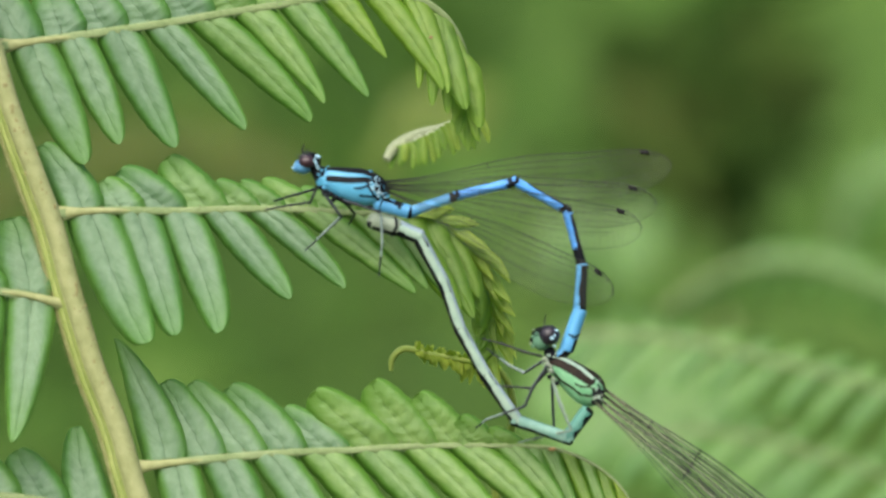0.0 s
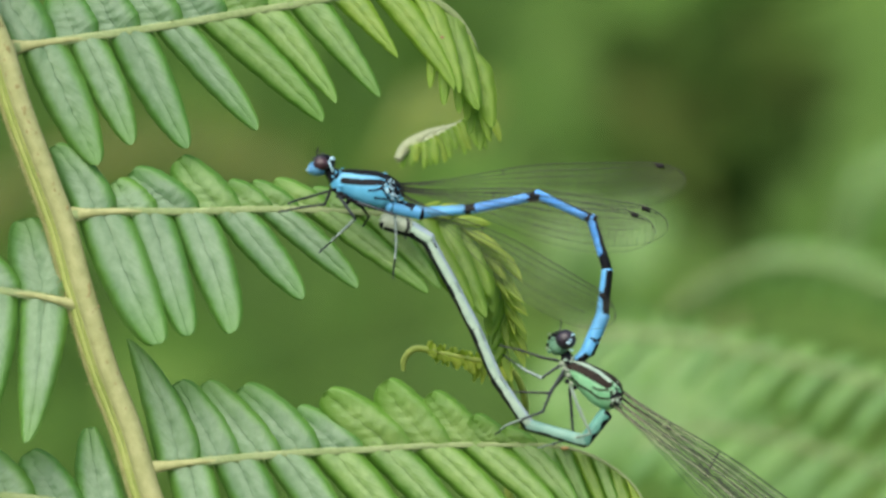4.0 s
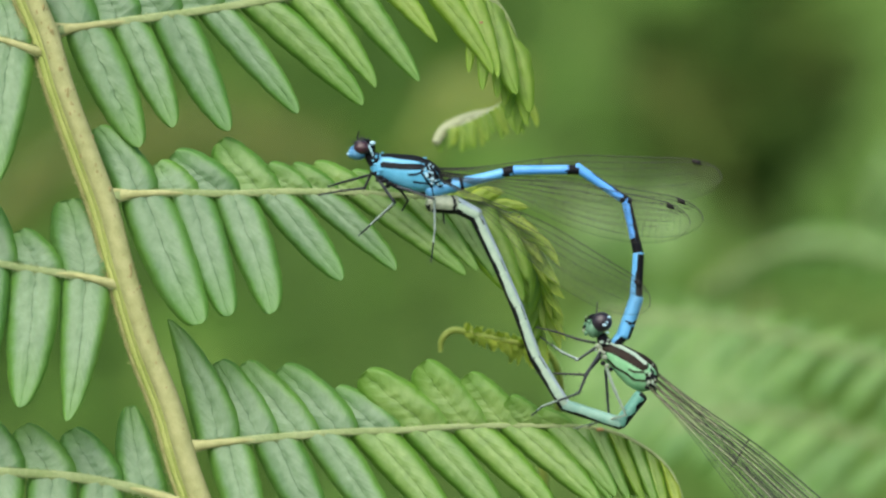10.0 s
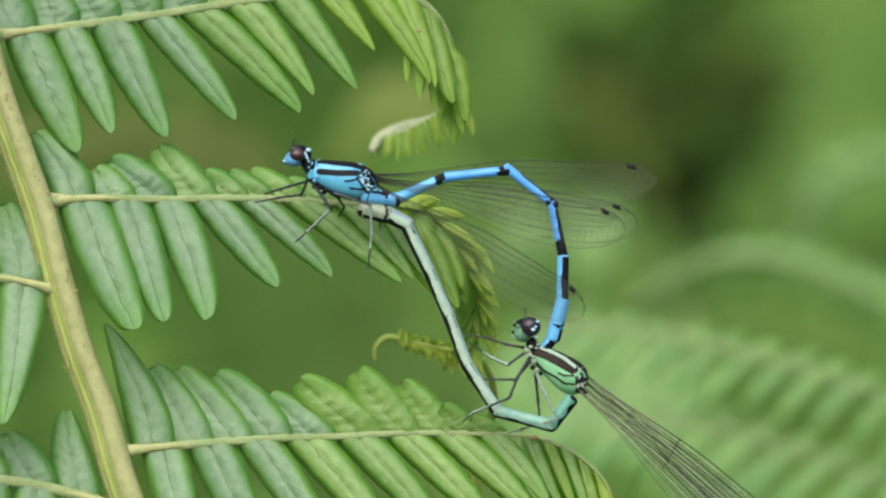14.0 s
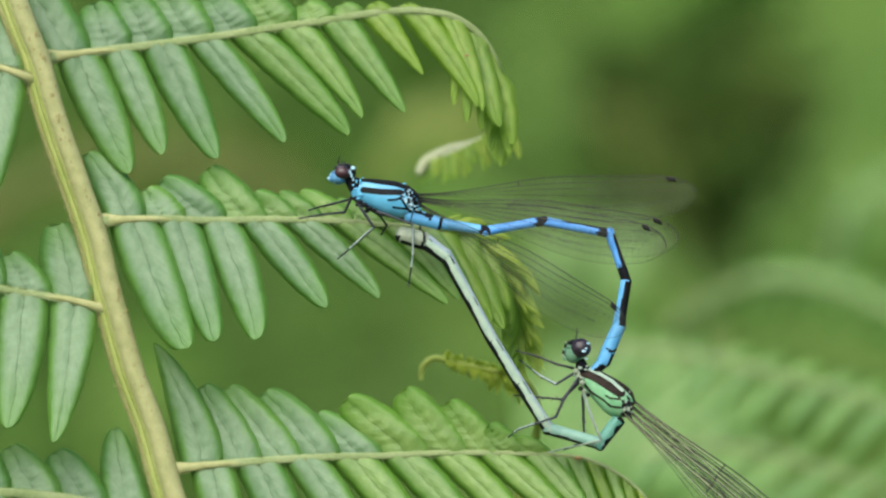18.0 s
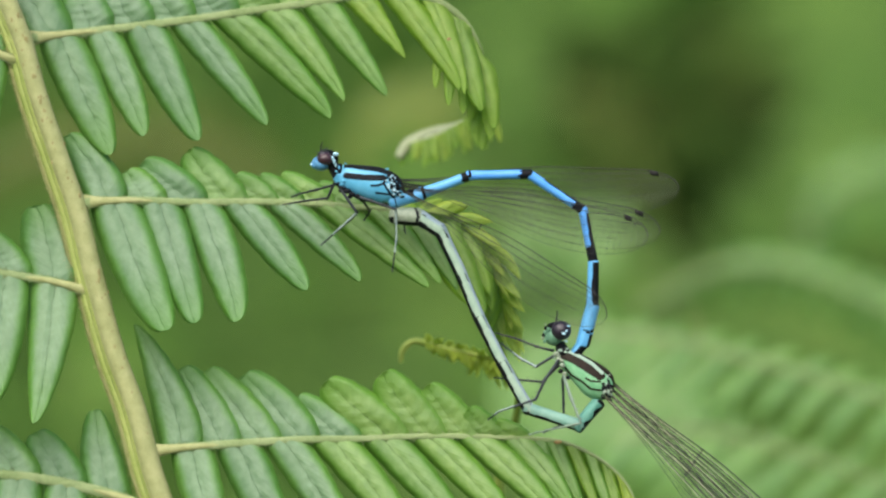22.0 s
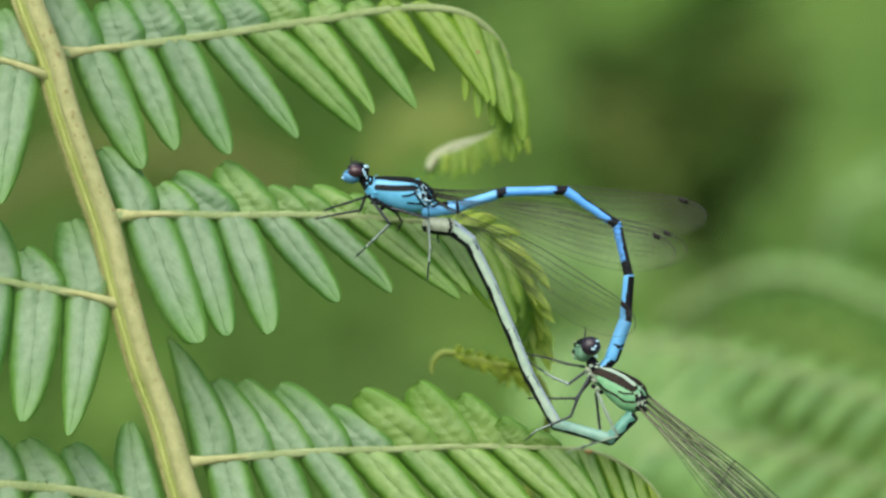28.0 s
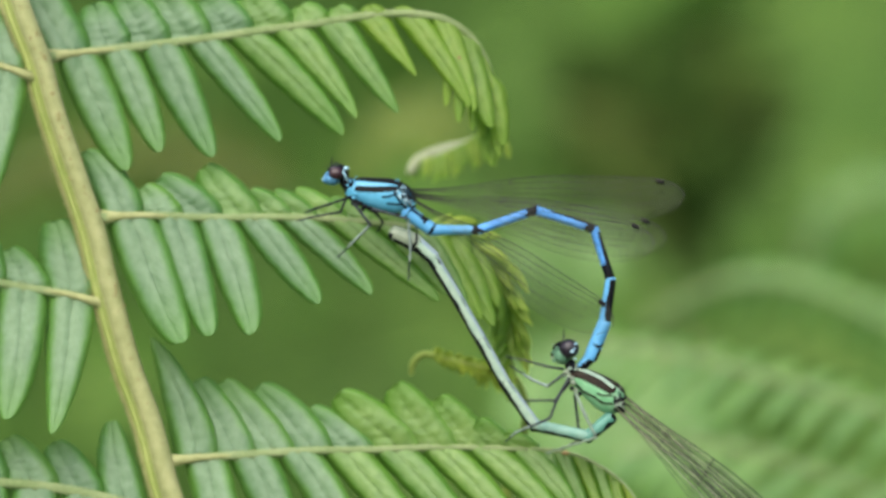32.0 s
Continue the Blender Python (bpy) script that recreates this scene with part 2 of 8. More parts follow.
LEG = speckled("grey_leg", (0.011, 0.013, 0.020), (0.040, 0.047, 0.062), 2500, 0.45, 0.4, 0.2)
LEG_BLACK = speckled("black_leg", (0.010, 0.010, 0.014), (0.030, 0.030, 0.040), 2500, 0.4, 0.4, 0.2)
LEG_SILVER = speckled("silver_shin", (0.22, 0.29, 0.30), (0.46, 0.54, 0.53), 2500, 0.45, 0.4, 0.2)
LEG_PALE = speckled("pale_leg", (0.18, 0.24, 0.20), (0.34, 0.42, 0.34), 2500, 0.45, 0.4, 0.2)
STIGMA = speckled("wing_cell", (0.012, 0.012, 0.014), (0.030, 0.028, 0.028), 3000, 0.8, 0.1)
VEIN = speckled("wing_vein", (0.015, 0.015, 0.016), (0.055, 0.053, 0.046), 3000, 0.6, 0.25)
VEIN_PALE = speckled("pale_vein", (0.38, 0.40, 0.24), (0.56, 0.57, 0.38), 3000, 0.5, 0.4)


def wing_membrane():
    m = bpy.data.materials.new("wing_membrane")
    m.use_nodes = True
    n, l = m.node_tree.nodes, m.node_tree.links
    n.remove(n["Principled BSDF"])
    clear, gloss, mx = n.new("ShaderNodeBsdfTransparent"), n.new("ShaderNodeBsdfPrincipled"), n.new("ShaderNodeMixShader")
    clear.inputs["Color"].default_value = (0.975, 0.975, 0.97, 1)
    gloss.inputs["Base Color"].default_value = (0.40, 0.42, 0.36, 1)
    gloss.inputs["Roughness"].default_value = 0.3
    co = n.new("ShaderNodeTexCoord").outputs["Object"]
    t = n.new("ShaderNodeTexNoise")
    t.inputs["Scale"].default_value, t.inputs["Detail"].default_value = 900, 3
    l.new(co, t.inputs["Vector"])
    l.new(math_node(n, l, "MULTIPLY_ADD", t.outputs["Fac"], 0.08, 0.004), mx.inputs[0])
    l.new(clear.outputs[0], mx.inputs[1])
    l.new(gloss.outputs[0], mx.inputs[2])
    l.new(mx.outputs[0], n["Material Output"].inputs["Surface"])
    return m


MEMBRANE = wing_membrane()


# ---- mesh helpers ----
def link(name, bm, mat, parent=None, label="", smooth=True):
    me = bpy.data.meshes.new(name)
    for f in bm.faces:
        f.smooth = smooth
    bm.to_mesh(me)
    bm.free()
    me.materials.append(mat)
    ob = new(name, me)
    ob.parent = parent
    if label:
        tagged(ob, label)
    return ob


def part(name, bm, mat, parent, label=""):
    return link(name, bm, mat, parent, label)


def empty(name, at=(0, 0, 0)):
    ob = new(name)
    ob.location = at
    ob.empty_display_size = 0.002
    return ob


def curve_points(pts, steps):
    """A smooth line through points of any dimension (Catmull-Rom)."""
    p = [np.array(q, float) for q in pts]
    p = [2 * p[0] - p[1]] + p + [2 * p[-1] - p[-2]]
    out = []
    for i in range(1, len(p) - 2):
        a, b, c, d = p[i - 1:i + 3]
        for s in range(steps):
            t = s / steps
            out.append(0.5 * (2 * b + (c - a) * t + (2 * a - 5 * b + 4 * c - d) * t * t + (3 * b - a - 3 * c + d) * t ** 3))
    out.append(p[-2])
    return out


def tube(bm, line, radii, sides=10, flat=1.0, caps=True):
    """A tube along places in metres, with a radius at each; flat squeezes it in depth."""
    line = [Vector(q) for q in line]
    rings = []
    for i, c in enumerate(line):
        t = (line[min(i + 1, len(line) - 1)] - line[max(i - 1, 0)]).normalized()
        ref = Vector((0, 1, 0)) if abs(t.y) < 0.9 else Vector((1, 0, 0))
        a = t.cross(ref).normalized()
        b = t.cross(a).normalized()
        r = radii[i] if hasattr(radii, "__len__") else radii
        rings.append([bm.verts.new(c + a * (r * math.cos(2 * math.pi * k / sides)) + b * (r * flat * math.sin(2 * math.pi * k / sides))) for k in range(sides)])
    for p, q in zip(rings, rings[1:]):
        for k in range(sides):
            bm.faces.new((p[k], p[(k + 1) % sides], q[(k + 1) % sides], q[k]))
    if caps:
        bm.faces.new(rings[0])
        bm.faces.new(rings[-1][::-1])
    return bm


def loft(line, pick, nv=28, depth=1.0):
    """A round body along (x, z, half-height) in plan units, split by pick(u, angle, x, z) into meshes; angle 90 is the back, 0 faces -y."""
    out, grid = {}, []
    n = len(line)
    for i, (x, z, r) in enumerate(line):
        a, b = line[max(i - 1, 0)], line[min(i + 1, n - 1)]
        tx, tz = b[0] - a[0], b[1] - a[1]
        s = math.hypot(tx, tz) or 1
        nx, nz = -tz / s, tx / s
        grid.append([Vector(((x + nx * r * math.sin(2 * math.pi * k / nv)), -r * depth * math.cos(2 * math.pi * k / nv), (z + nz * r * math.sin(2 * math.pi * k / nv)))) * U for k in range(nv)])
    length = [0.0]
    for p, q in zip(line, line[1:]):
        length.append(length[-1] + math.hypot(q[0] - p[0], q[1] - p[1]))
    for i in range(n - 1):
        u = 0.5 * (length[i] + length[i + 1]) / length[-1]
        for k in range(nv):
            mid = (grid[i][k] + grid[i + 1][k] + grid[i + 1][(k + 1) % nv] + grid[i][(k + 1) % nv]) / (4 * U)
            key = pick(u, (k + 0.5) * 360 / nv, mid.x, mid.z)
            if key not in out:
                out[key] = (bmesh.new(), {})
            bm, seen = out[key]
            vs = []
            for ii, kk in ((i, k), (i + 1, k), (i + 1, (k + 1) % nv), (i, (k + 1) % nv)):
                if (ii, kk) not in seen:
                    seen[ii, kk] = bm.verts.new(grid[ii][kk])
                vs.append(seen[ii, kk])
            bm.faces.new(vs[::-1])
    return {k: v[0] for k, v in out.items()}


def ball(bm, c, r, stretch=(1, 1, 1), rings=12, sides=16):
    """A rounded lump at c; metres."""
    m = Matrix.Translation(c) @ Matrix.Diagonal((*[r * s for s in stretch], 1))
    bmesh.ops.create_uvsphere(bm, u_segments=sides, v_segments=rings, radius=1, matrix=m)
    return bm


# ---- ferns ----
def leaflet(base, tip, width, d0, d1, along=(1.0, 0.0), bow=0.0, nu=30, nv=14, curl=0.6, blunt=0.55):
    """One leaflet: its broad foot lies along the midrib, it is puffed up, with rolled-back margins, a sunk vein and a wavy edge."""
    bm = bmesh.new()
    uvl = bm.loops.layers.uv.new("UVMap")
    b, t = np.array(base, float), np.array(tip, float)
    ax = t - b
    ln = np.hypot(*ax)
    ax /= ln
    side = np.array((-ax[1], ax[0]))
    foot = np.array(along, float) / np.hypot(*along)
    if foot @ side < 0:
        foot = -foot
    ph, pw = random.uniform(0, 6.28), random.uniform(2.6, 3.4)
    width *= 1.16
    grid = []
    for i in range(nu + 1):
        u = i / nu
        c = b + ax * ln * u + side * (bow * ln * math.sin(math.pi * u * 0.9))
        f = max(0.0, 1 - u ** pw) ** blunt
        h = max(0.015, f) * width / 2 * (1 + 0.65 * max(0.0, 1 - u / 0.26) ** 1.7) * (0.96 + 0.05 * math.sin(u * 7 + ph))
        k = min(u / 0.45, 1.0)
        k = k * k * (3 - 2 * k)
        way = foot * (1 - k) + side * k
        row = []
        for j in range(nv + 1):
            v = 2 * j / nv - 1
            wave = 1 + 0.03 * math.sin(u * 24 + ph + (2 if v > 0 else 0)) * (1 - k * 0.2)
            p = c + way * (v * h * wave)
            d = d0 + (d1 - d0) * u + curl * h * (0.22 * v * v + 0.78 * abs(v) ** 5) + 0.06 * h * (1 - min(abs(v) * 4, 1)) + 0.02 * width * math.sin(u * 4 + ph) + 0.14 * width * u * u * u
            d += 0.012 * width * math.sin(u * 26 - abs(v) * 4 + ph) * (1 - 0.5 * abs(v)) + 0.012 * width * math.sin(u * 11 + v * 5 + 2 * ph)
            row.append((bm.verts.new(W(p[0], p[1], d)), u, j / nv))
        grid.append(row)
    for i in range(nu):
        for j in range(nv):
            q = (grid[i][j], grid[i + 1][j], grid[i + 1][j + 1], grid[i][j + 1])
            f = bm.faces.new([x[0] for x in q])
            for lp, x in zip(f.loops, q):
                lp[uvl].uv = (x[1], x[2])
    bm.normal_update()
    if sum((f.normal.y for f in bm.faces)) > 0:
        bmesh.ops.reverse_faces(bm, faces=bm.faces)
    return bm


def rib(line, r0, r1, d=0.0, steps=8, sides=10, twin=0.0, flare=0.0, radii=()):
    """A stalk through plan places (right, down[, depth]) that tapers from r0 to r1; twin lays two ridges with a groove between."""
    pts = curve_points([(p[0], p[1], p[2] if len(p) > 2 else d) for p in line], steps)
    n = len(pts)
    rr = [(r0 + (r1 - r0) * i / (n - 1)) * (1 + flare * math.exp(-i * 8.0 / steps / 2.2)) for i in range(n)]
    if radii:
        rr = [q[0] for q in curve_points([(r, 0.0) for r in radii], steps)]
    bm = tube(bmesh.new(), [W(*p) for p in pts], [r * U for r in rr], sides, 0.36 if twin else 1.0)
    if twin:
        for s in (-1, 1):
            ridge = []
            for i, p in enumerate(pts):
                a, c = pts[max(i - 1, 0)], pts[min(i + 1, n - 1)]
                t = np.array((c[0] - a[0], c[1] - a[1]))
                t /= np.hypot(*t)
                ridge.append(W(p[0] - t[1] * s * rr[i] * twin, p[1] + t[0] * s * rr[i] * twin, p[2] + rr[i] * 0.10))
            tube(bm, ridge, [r * 0.42 * U for r in rr], 10)
    return bm


main_line = [(-60, -360, 120), (0, -160, 95), (57, 10, 75), (92, 100, 72), (119, 195, 70), (156, 302, 70), (190, 400, 70), (215, 500, 70), (229, 550, 70), (258, 650, 70), (295, 750, 68), (322, 850, 66), (370, 1010, 70), (480, 1500, 120), (700, 3500, 500), (900, 9000, 1400), (950, 17000, 1900), (960, 24900, 2000)]
fern = empty("fern_frond", W(960, 24900, 2000))
tagged(fern, "green bracken frond with pale yellow stalk and glossy leaflets", "fern")


bpy.context.view_layer.update()
FERN_AT = Matrix.Translation(-fern.location)


def fern_part(name, bm, mat, label=""):
    bmesh.ops.transform(bm, matrix=FERN_AT, verts=bm.verts)
    return part(name, bm, mat, fern, label)


def down_hair(owner, shift, path, r, count, length, mat):
    """Short soft hairs along both edges of a stalk."""
    bm = bmesh.new()
    for _ in range(count):
        k = random.randrange(1, len(path) - 1)
        p, t = path[k] + (path[k + 1] - path[k]) * random.random(), path[k + 1] - path[k - 1]
        t = t[:2] / math.hypot(t[0], t[1])
        s = random.choice((-1, 1))
        n = np.array((-t[1], t[0])) * s
        a = p[:2] + n * r * random.uniform(0.6, 1.0)
        e = a + n * length * random.uniform(0.3, 1.0) + t * length * random.uniform(-0.6, 0.6)
        tube(bm, [W(a[0], a[1], p[2] - 1), W(e[0], e[1], p[2] - 3 + random.uniform(-3, 3))], [0.45 * U, 0.2 * U], 4)
    bmesh.ops.transform(bm, matrix=shift, verts=bm.verts)
    return tagged(part("down", bm, mat, owner), "soft short hairs", kind="stuff")


def blade(foot_a, foot_b, tip, out_a, out_b, d0, d1, blunt=0.40, rise=0.75, skew=0.0, roll=0.9, tuck=0.16, nu=36, nv=18):
    """One broad-footed leaflet between two feet on the midrib and its tip; each margin swells out of its chord by out_a, out_b.
    The face is gently quilted between the side veins, the main vein is sunk, and the margins roll back."""
    bm = bmesh.new()
    uvl = bm.loops.layers.uv.new("UVMap")
    a0, b0, t = (np.array(p, float) for p in (foot_a, foot_b, tip))
    mid = (a0 + b0) / 2
    ax = (t - mid) / np.hypot(*(t - mid))
    side = np.array((-ax[1], ax[0]))
    if (b0 - a0) @ side < 0:
        side = -side
    ph = random.uniform(0, 6.28)

    def margin(p, out, u, way, q):
        w = u ** rise * max(0.0, 1 - u) ** blunt / (0.5 ** rise * 0.5 ** blunt)
        c = p + (t - p) * u
        ripple = 0.4 * math.sin(u * 21 + q) * min(1.0, 4 * u) * min(1.0, 5 * (1 - u)) + 0.5 * math.sin(u * 43 + 2 * q) * min(1.0, 4 * u) * min(1.0, 5 * (1 - u))
        return c + way * (out * w + ripple)

    grid = []
    for i in range(nu + 1):
        u = (i / nu) if i < nu * 0.6 else 1 - (1 - 0.6) * ((1 - i / nu) / 0.4) ** 1.25
        ea, eb = margin(a0, out_a, u, -side, ph), margin(b0, out_b, u, side, ph + 2)
        h = max(0.6, np.hypot(*(eb - ea)) / 2)
        row = []
        for j in range(nv + 1):
            v = 2 * j / nv - 1
            v = math.copysign(abs(v) ** 0.85, v)
            p = (ea + eb) / 2 + (eb - ea) / 2 * v
            d = d0 + (d1 - d0) * u + skew * v * (1 - u) + roll * h * ((0.12 + 0.07 * (v < 0)) * v * v + (0.75 if v < 0 else 0.42) * abs(v) ** 8) + 0.07 * h * max(0.0, 1 - abs(v) * 5) * min(1.0, 6 * (1 - u))
            d += 0.016 * h * math.sin(u * 40 - abs(v) * 6 + (1.3 if v > 0 else 0) + ph) * (1 - abs(v)) + 0.022 * h * math.sin(u * 9 + v * 3 + 2 * ph) + 0.22 * h * u * u * u - tuck * h * v * min(1.0, 5 * u)
            row.append((bm.verts.new(W(p[0], p[1], d)), u, (v + 1) / 2))
        grid.append(row)
    for i in range(nu):
        for j in range(nv):
            q = (grid[i][j], grid[i + 1][j], grid[i + 1][j + 1], grid[i][j + 1])
            f = bm.faces.new([x[0] for x in q])
            for lp, x in zip(f.loops, q):
                lp[uvl].uv = (x[1], x[2])
    bm.normal_update()
    if sum((f.normal.y for f in bm.faces)) > 0:
        bmesh.ops.reverse_faces(bm, faces=bm.faces)
    return bm


def branch(line, r0, r1, d, below, above, slope=0.40, mat=LEAF, rmat=RACHIS, young=()):
    """A side branch. Broad leaflets: (foot x, foot x, tip x, tip y, swell, swell[, material[, lean[, point]]]); young: slim ones of the
    curling end: (foot x, foot y, tip x, tip y, width[, material[, lean]])."""
    stem = fern_part("pinna", rib(line, r0 * 1.1, r1, d, 8, 14, 0.46, 1.3), rmat, "pale yellow-green grooved midrib of a side branch")
    path = curve_points([(p[0], p[1], p[2] if len(p) > 2 else d) for p in line], 12)
    down_hair(stem, FERN_AT, path[:len(path) * 2 // 3], r0 * 0.9, 260, 7, RACHIS)
    swell, run = [], 0.0
    for p, q in zip(path, path[1:]):
        if run > 150:
            break
        f = run / 150
        swell.append((W(p[0], p[1], p[2] - 2.5 * (1 - f) + 26 * (1 - f) ** 7), (r0 * 1.1 * (1 - f) ** 0.6 + 13 * (1 - f) ** 7 + 0.8) * U))
        run += math.hypot(q[0] - p[0], q[1] - p[1])
    bm = tube(bmesh.new(), [a for a, _ in swell], [r for _, r in swell], 14, 0.75)
    bmesh.ops.transform(bm, matrix=FERN_AT, verts=bm.verts)
    part("joint", bm, STALK, stem, "pale swollen foot of the side branch")

    def foot(x):
        for p, q in zip(path, path[1:]):
            if min(p[0], q[0]) <= x <= max(p[0], q[0]):
                return p + (q - p) * ((x - p[0]) / ((q[0] - p[0]) or 1))
        return min(path, key=lambda p: abs(p[0] - x))

    for n, row in enumerate(list(below) + list(above)):
        xa, xb, tx, ty, oa, ob = row[:6]
        m = row[6] if len(row) > 6 else mat
        lean = row[7] if len(row) > 7 else slope
        tip_round = row[8] if len(row) > 8 else 0.40 if n < len(below) else 0.27
        fa, fb = foot(xa), foot(xb)
        dk = (fa[2] + fb[2]) / 2
        if n >= len(below):
            oa, ob = oa + (20 if n > len(below) else 3), ob + 6
        bm = blade(fa[:2], fb[:2], (tx, ty), oa, ob, dk - 1.0 + random.uniform(-1.0, 1.0), dk - lean * (ty - fa[1]) + random.uniform(-6, 6), tip_round, 0.75 if n < len(below) else 0.5, (fb[2] - fa[2]) / 2)
        bmesh.ops.transform(bm, matrix=FERN_AT, verts=bm.verts)
        part("leaflet", bm, m, stem)
    for row in young:
        x0, y0, x1, y1, w = row[:5]
        m = row[5] if len(row) > 5 else YOUNG
        loose = m is FRESH
        lean = row[6] if len(row) > 6 else slope
        if loose:
            x1, y1, w = x0 + (x1 - x0) * 0.95 + random.uniform(-7, 7), y0 + (y1 - y0) + random.uniform(-7, 7), w * random.uniform(0.6, 0.95)
        k = min(range(1, len(path) - 1), key=lambda q: (path[q][0] - x0) ** 2 + (path[q][1] - y0) ** 2)
        dk = path[k][2]
        x0, y0 = path[k][0] + (x0 - path[k][0]) * 0.45, path[k][1] + (y0 - path[k][1]) * 0.45
        bm = leaflet((x0, y0), (x1, y1), w, dk - 1.2 + random.uniform(-0.8, 0.8) - (random.uniform(0, 16) if loose else 0), dk - lean * (y1 - y0) + random.uniform(-8, 8), (path[k + 1] - path[k - 1])[:2], random.uniform(-0.10, 0.12) if loose else 0.04 * random.uniform(-0.2, 1.0), blunt=1.0 if loose else 0.55)
        bmesh.ops.transform(bm, matrix=FERN_AT, verts=bm.verts)
        part("leaflet", bm, m, stem)
    return stem


grow = [10, 13, 17, 17, 17, 17.5, 18, 18, 18, 18, 18.5, 19, 20, 22, 30, 40, 46, 50]
stalk = fern_part("stalk", rib([(p[0] + 5, p[1], p[2]) for p in main_line], 17, 40, 70, 8, 16, radii=grow), STALK, "pale yellow ridged stalk with brown flecks")


def ridge_line(shift, back):
    return [(p[0] - shift, p[1] + shift * 0.35, p[2] + back) for p in main_line]


for name, mat, shift, back, size, label in (("green_ridge", GROOVE, 8, 3, 0.56, "yellow-green ridge along the stalk"), ("side_ridge", GROOVE, 18, 9, 0.46, "yellow-green ridge along the stalk"), ("brown_edge", FUZZ, 26, 14, 0.34, "thin brown downy edge")):
    bm = rib(ridge_line(shift, back), 9, 30, 70, 8, 10, radii=[g * size for g in grow])
    bmesh.ops.transform(bm, matrix=FERN_AT, verts=bm.verts)
    part(name, bm, mat, stalk, label)
dense = curve_points(main_line[1:13], 30)
down_hair(stalk, FERN_AT, [p + np.array((-7, 2, 6)) for p in dense], 28, 1500, 6, FUZZ)
for k in range(150):
    p = dense[random.randrange(len(dense))]
    off = random.gauss(0, 6)
    bm = ball(bmesh.new(), W(p[0] + 6 + off, p[1] + random.uniform(-8, 8), p[2] - math.sqrt(max(1, 17.5 ** 2 - off * off)) + 0.6), random.uniform(0.9, 2.7) * U, (1, 0.35, random.uniform(1, 2.6)), 5, 7)
    bmesh.ops.transform(bm, matrix=FERN_AT, verts=bm.verts)
    part("fleck", bm, SPOT, stalk)

# upper branch, whose tip hooks over
branch([(100, 99, 86), (122, 94, 112), (200, 84, 138), (300, 72), (400, 59), (500, 44), (600, 30), (660, 20), (720, 13), (775, 14), (825, 25, 160), (868, 55, 175), (896, 100, 190), (908, 150, 215), (916, 200, 240)], 7, 5, 150,
       [(124, 195, 252, 299, 23, 22), (203, 262, 310, 266, 15, 20), (271, 345, 407, 273, 20, 15), (350, 415, 526, 245, 11, 16), (422, 494, 638, 233, 9, 20, MIDLEAF), (500, 574, 661, 203, 3, 14, MIDLEAF), (580, 648, 737, 193, 7, 10, MIDLEAF),
        (652, 714, 769, 126, 3, 5, YOUNG), (720, 784, 863, 184, 0, 15, YOUNG), (790, 843, 872, 190, 0, 12, YOUNG)],
       [(118, 184, 52, -78, 26, 20), (185, 254, 188, -1, 9, 22), (253, 328, 240, -18, 8, 24), (326, 401, 300, -29, 8, 24), (398, 479, 386, -13, 8, 24), (477, 548, 460, -21, 8, 22, MIDLEAF), (546, 609, 558, 0, 0, 16, MIDLEAF), (607, 662, 624, 1, -8, 10, MIDLEAF), (662, 715, 682, -2, -12, 4, YOUNG), (717, 770, 740, 0, -14, 2, YOUNG)], 0.26,
       young=[(862, 52, 906, 218, 42), (888, 82, 928, 250, 44), (906, 140, 921, 268, 26), (912, 170, 905, 288, 22),
              (850, 60, 846, 210, 24), (872, 80, 872, 224, 24), (890, 120, 884, 236, 22), (900, 150, 888, 262, 22), (836, 60, 824, 180, 20)])
coil = fern_part("curled_tip", rib([(904, 150, 260), (914, 194, 420), (900, 224, 600), (860, 245, 740), (812, 260, 840), (774, 278, 860), (757, 300, 850)], 4, 14, 300, radii=(4.5, 4.5, 5, 7.5, 11.5, 11.5, 7)), DOWN, "pale downy tip that is still curled")
for k in range(15):
    f = k / 14
    x0, y0 = 908 - 132 * f, 214 + 34 * math.sin(f * 2.2) + 34 * f * f
    s = random.uniform(0.8, 1.2)
    d = 560 + 300 * f
    bm = leaflet((x0, y0), (x0 + (24 - 34 * f) * s, y0 + (54 - 16 * f) * s), 13, d, d - 10, (1, -0.3), 0.12 * random.uniform(-1, 1), 8, 4)
    bmesh.ops.transform(bm, matrix=FERN_AT, verts=bm.verts)
    part("leaflet", bm, YOUNG if k % 4 else FRESH, coil)
    if k % 2:
        bm = leaflet((x0, y0), (x0 + 16 * s, y0 - 10 * s), 9, d, d + 20, (1, -0.3), 0.06, 6, 4)
        bmesh.ops.transform(bm, matrix=FERN_AT, verts=bm.verts)
        part("leaflet", bm, DOWN if f > 0.3 else YOUNG, coil)
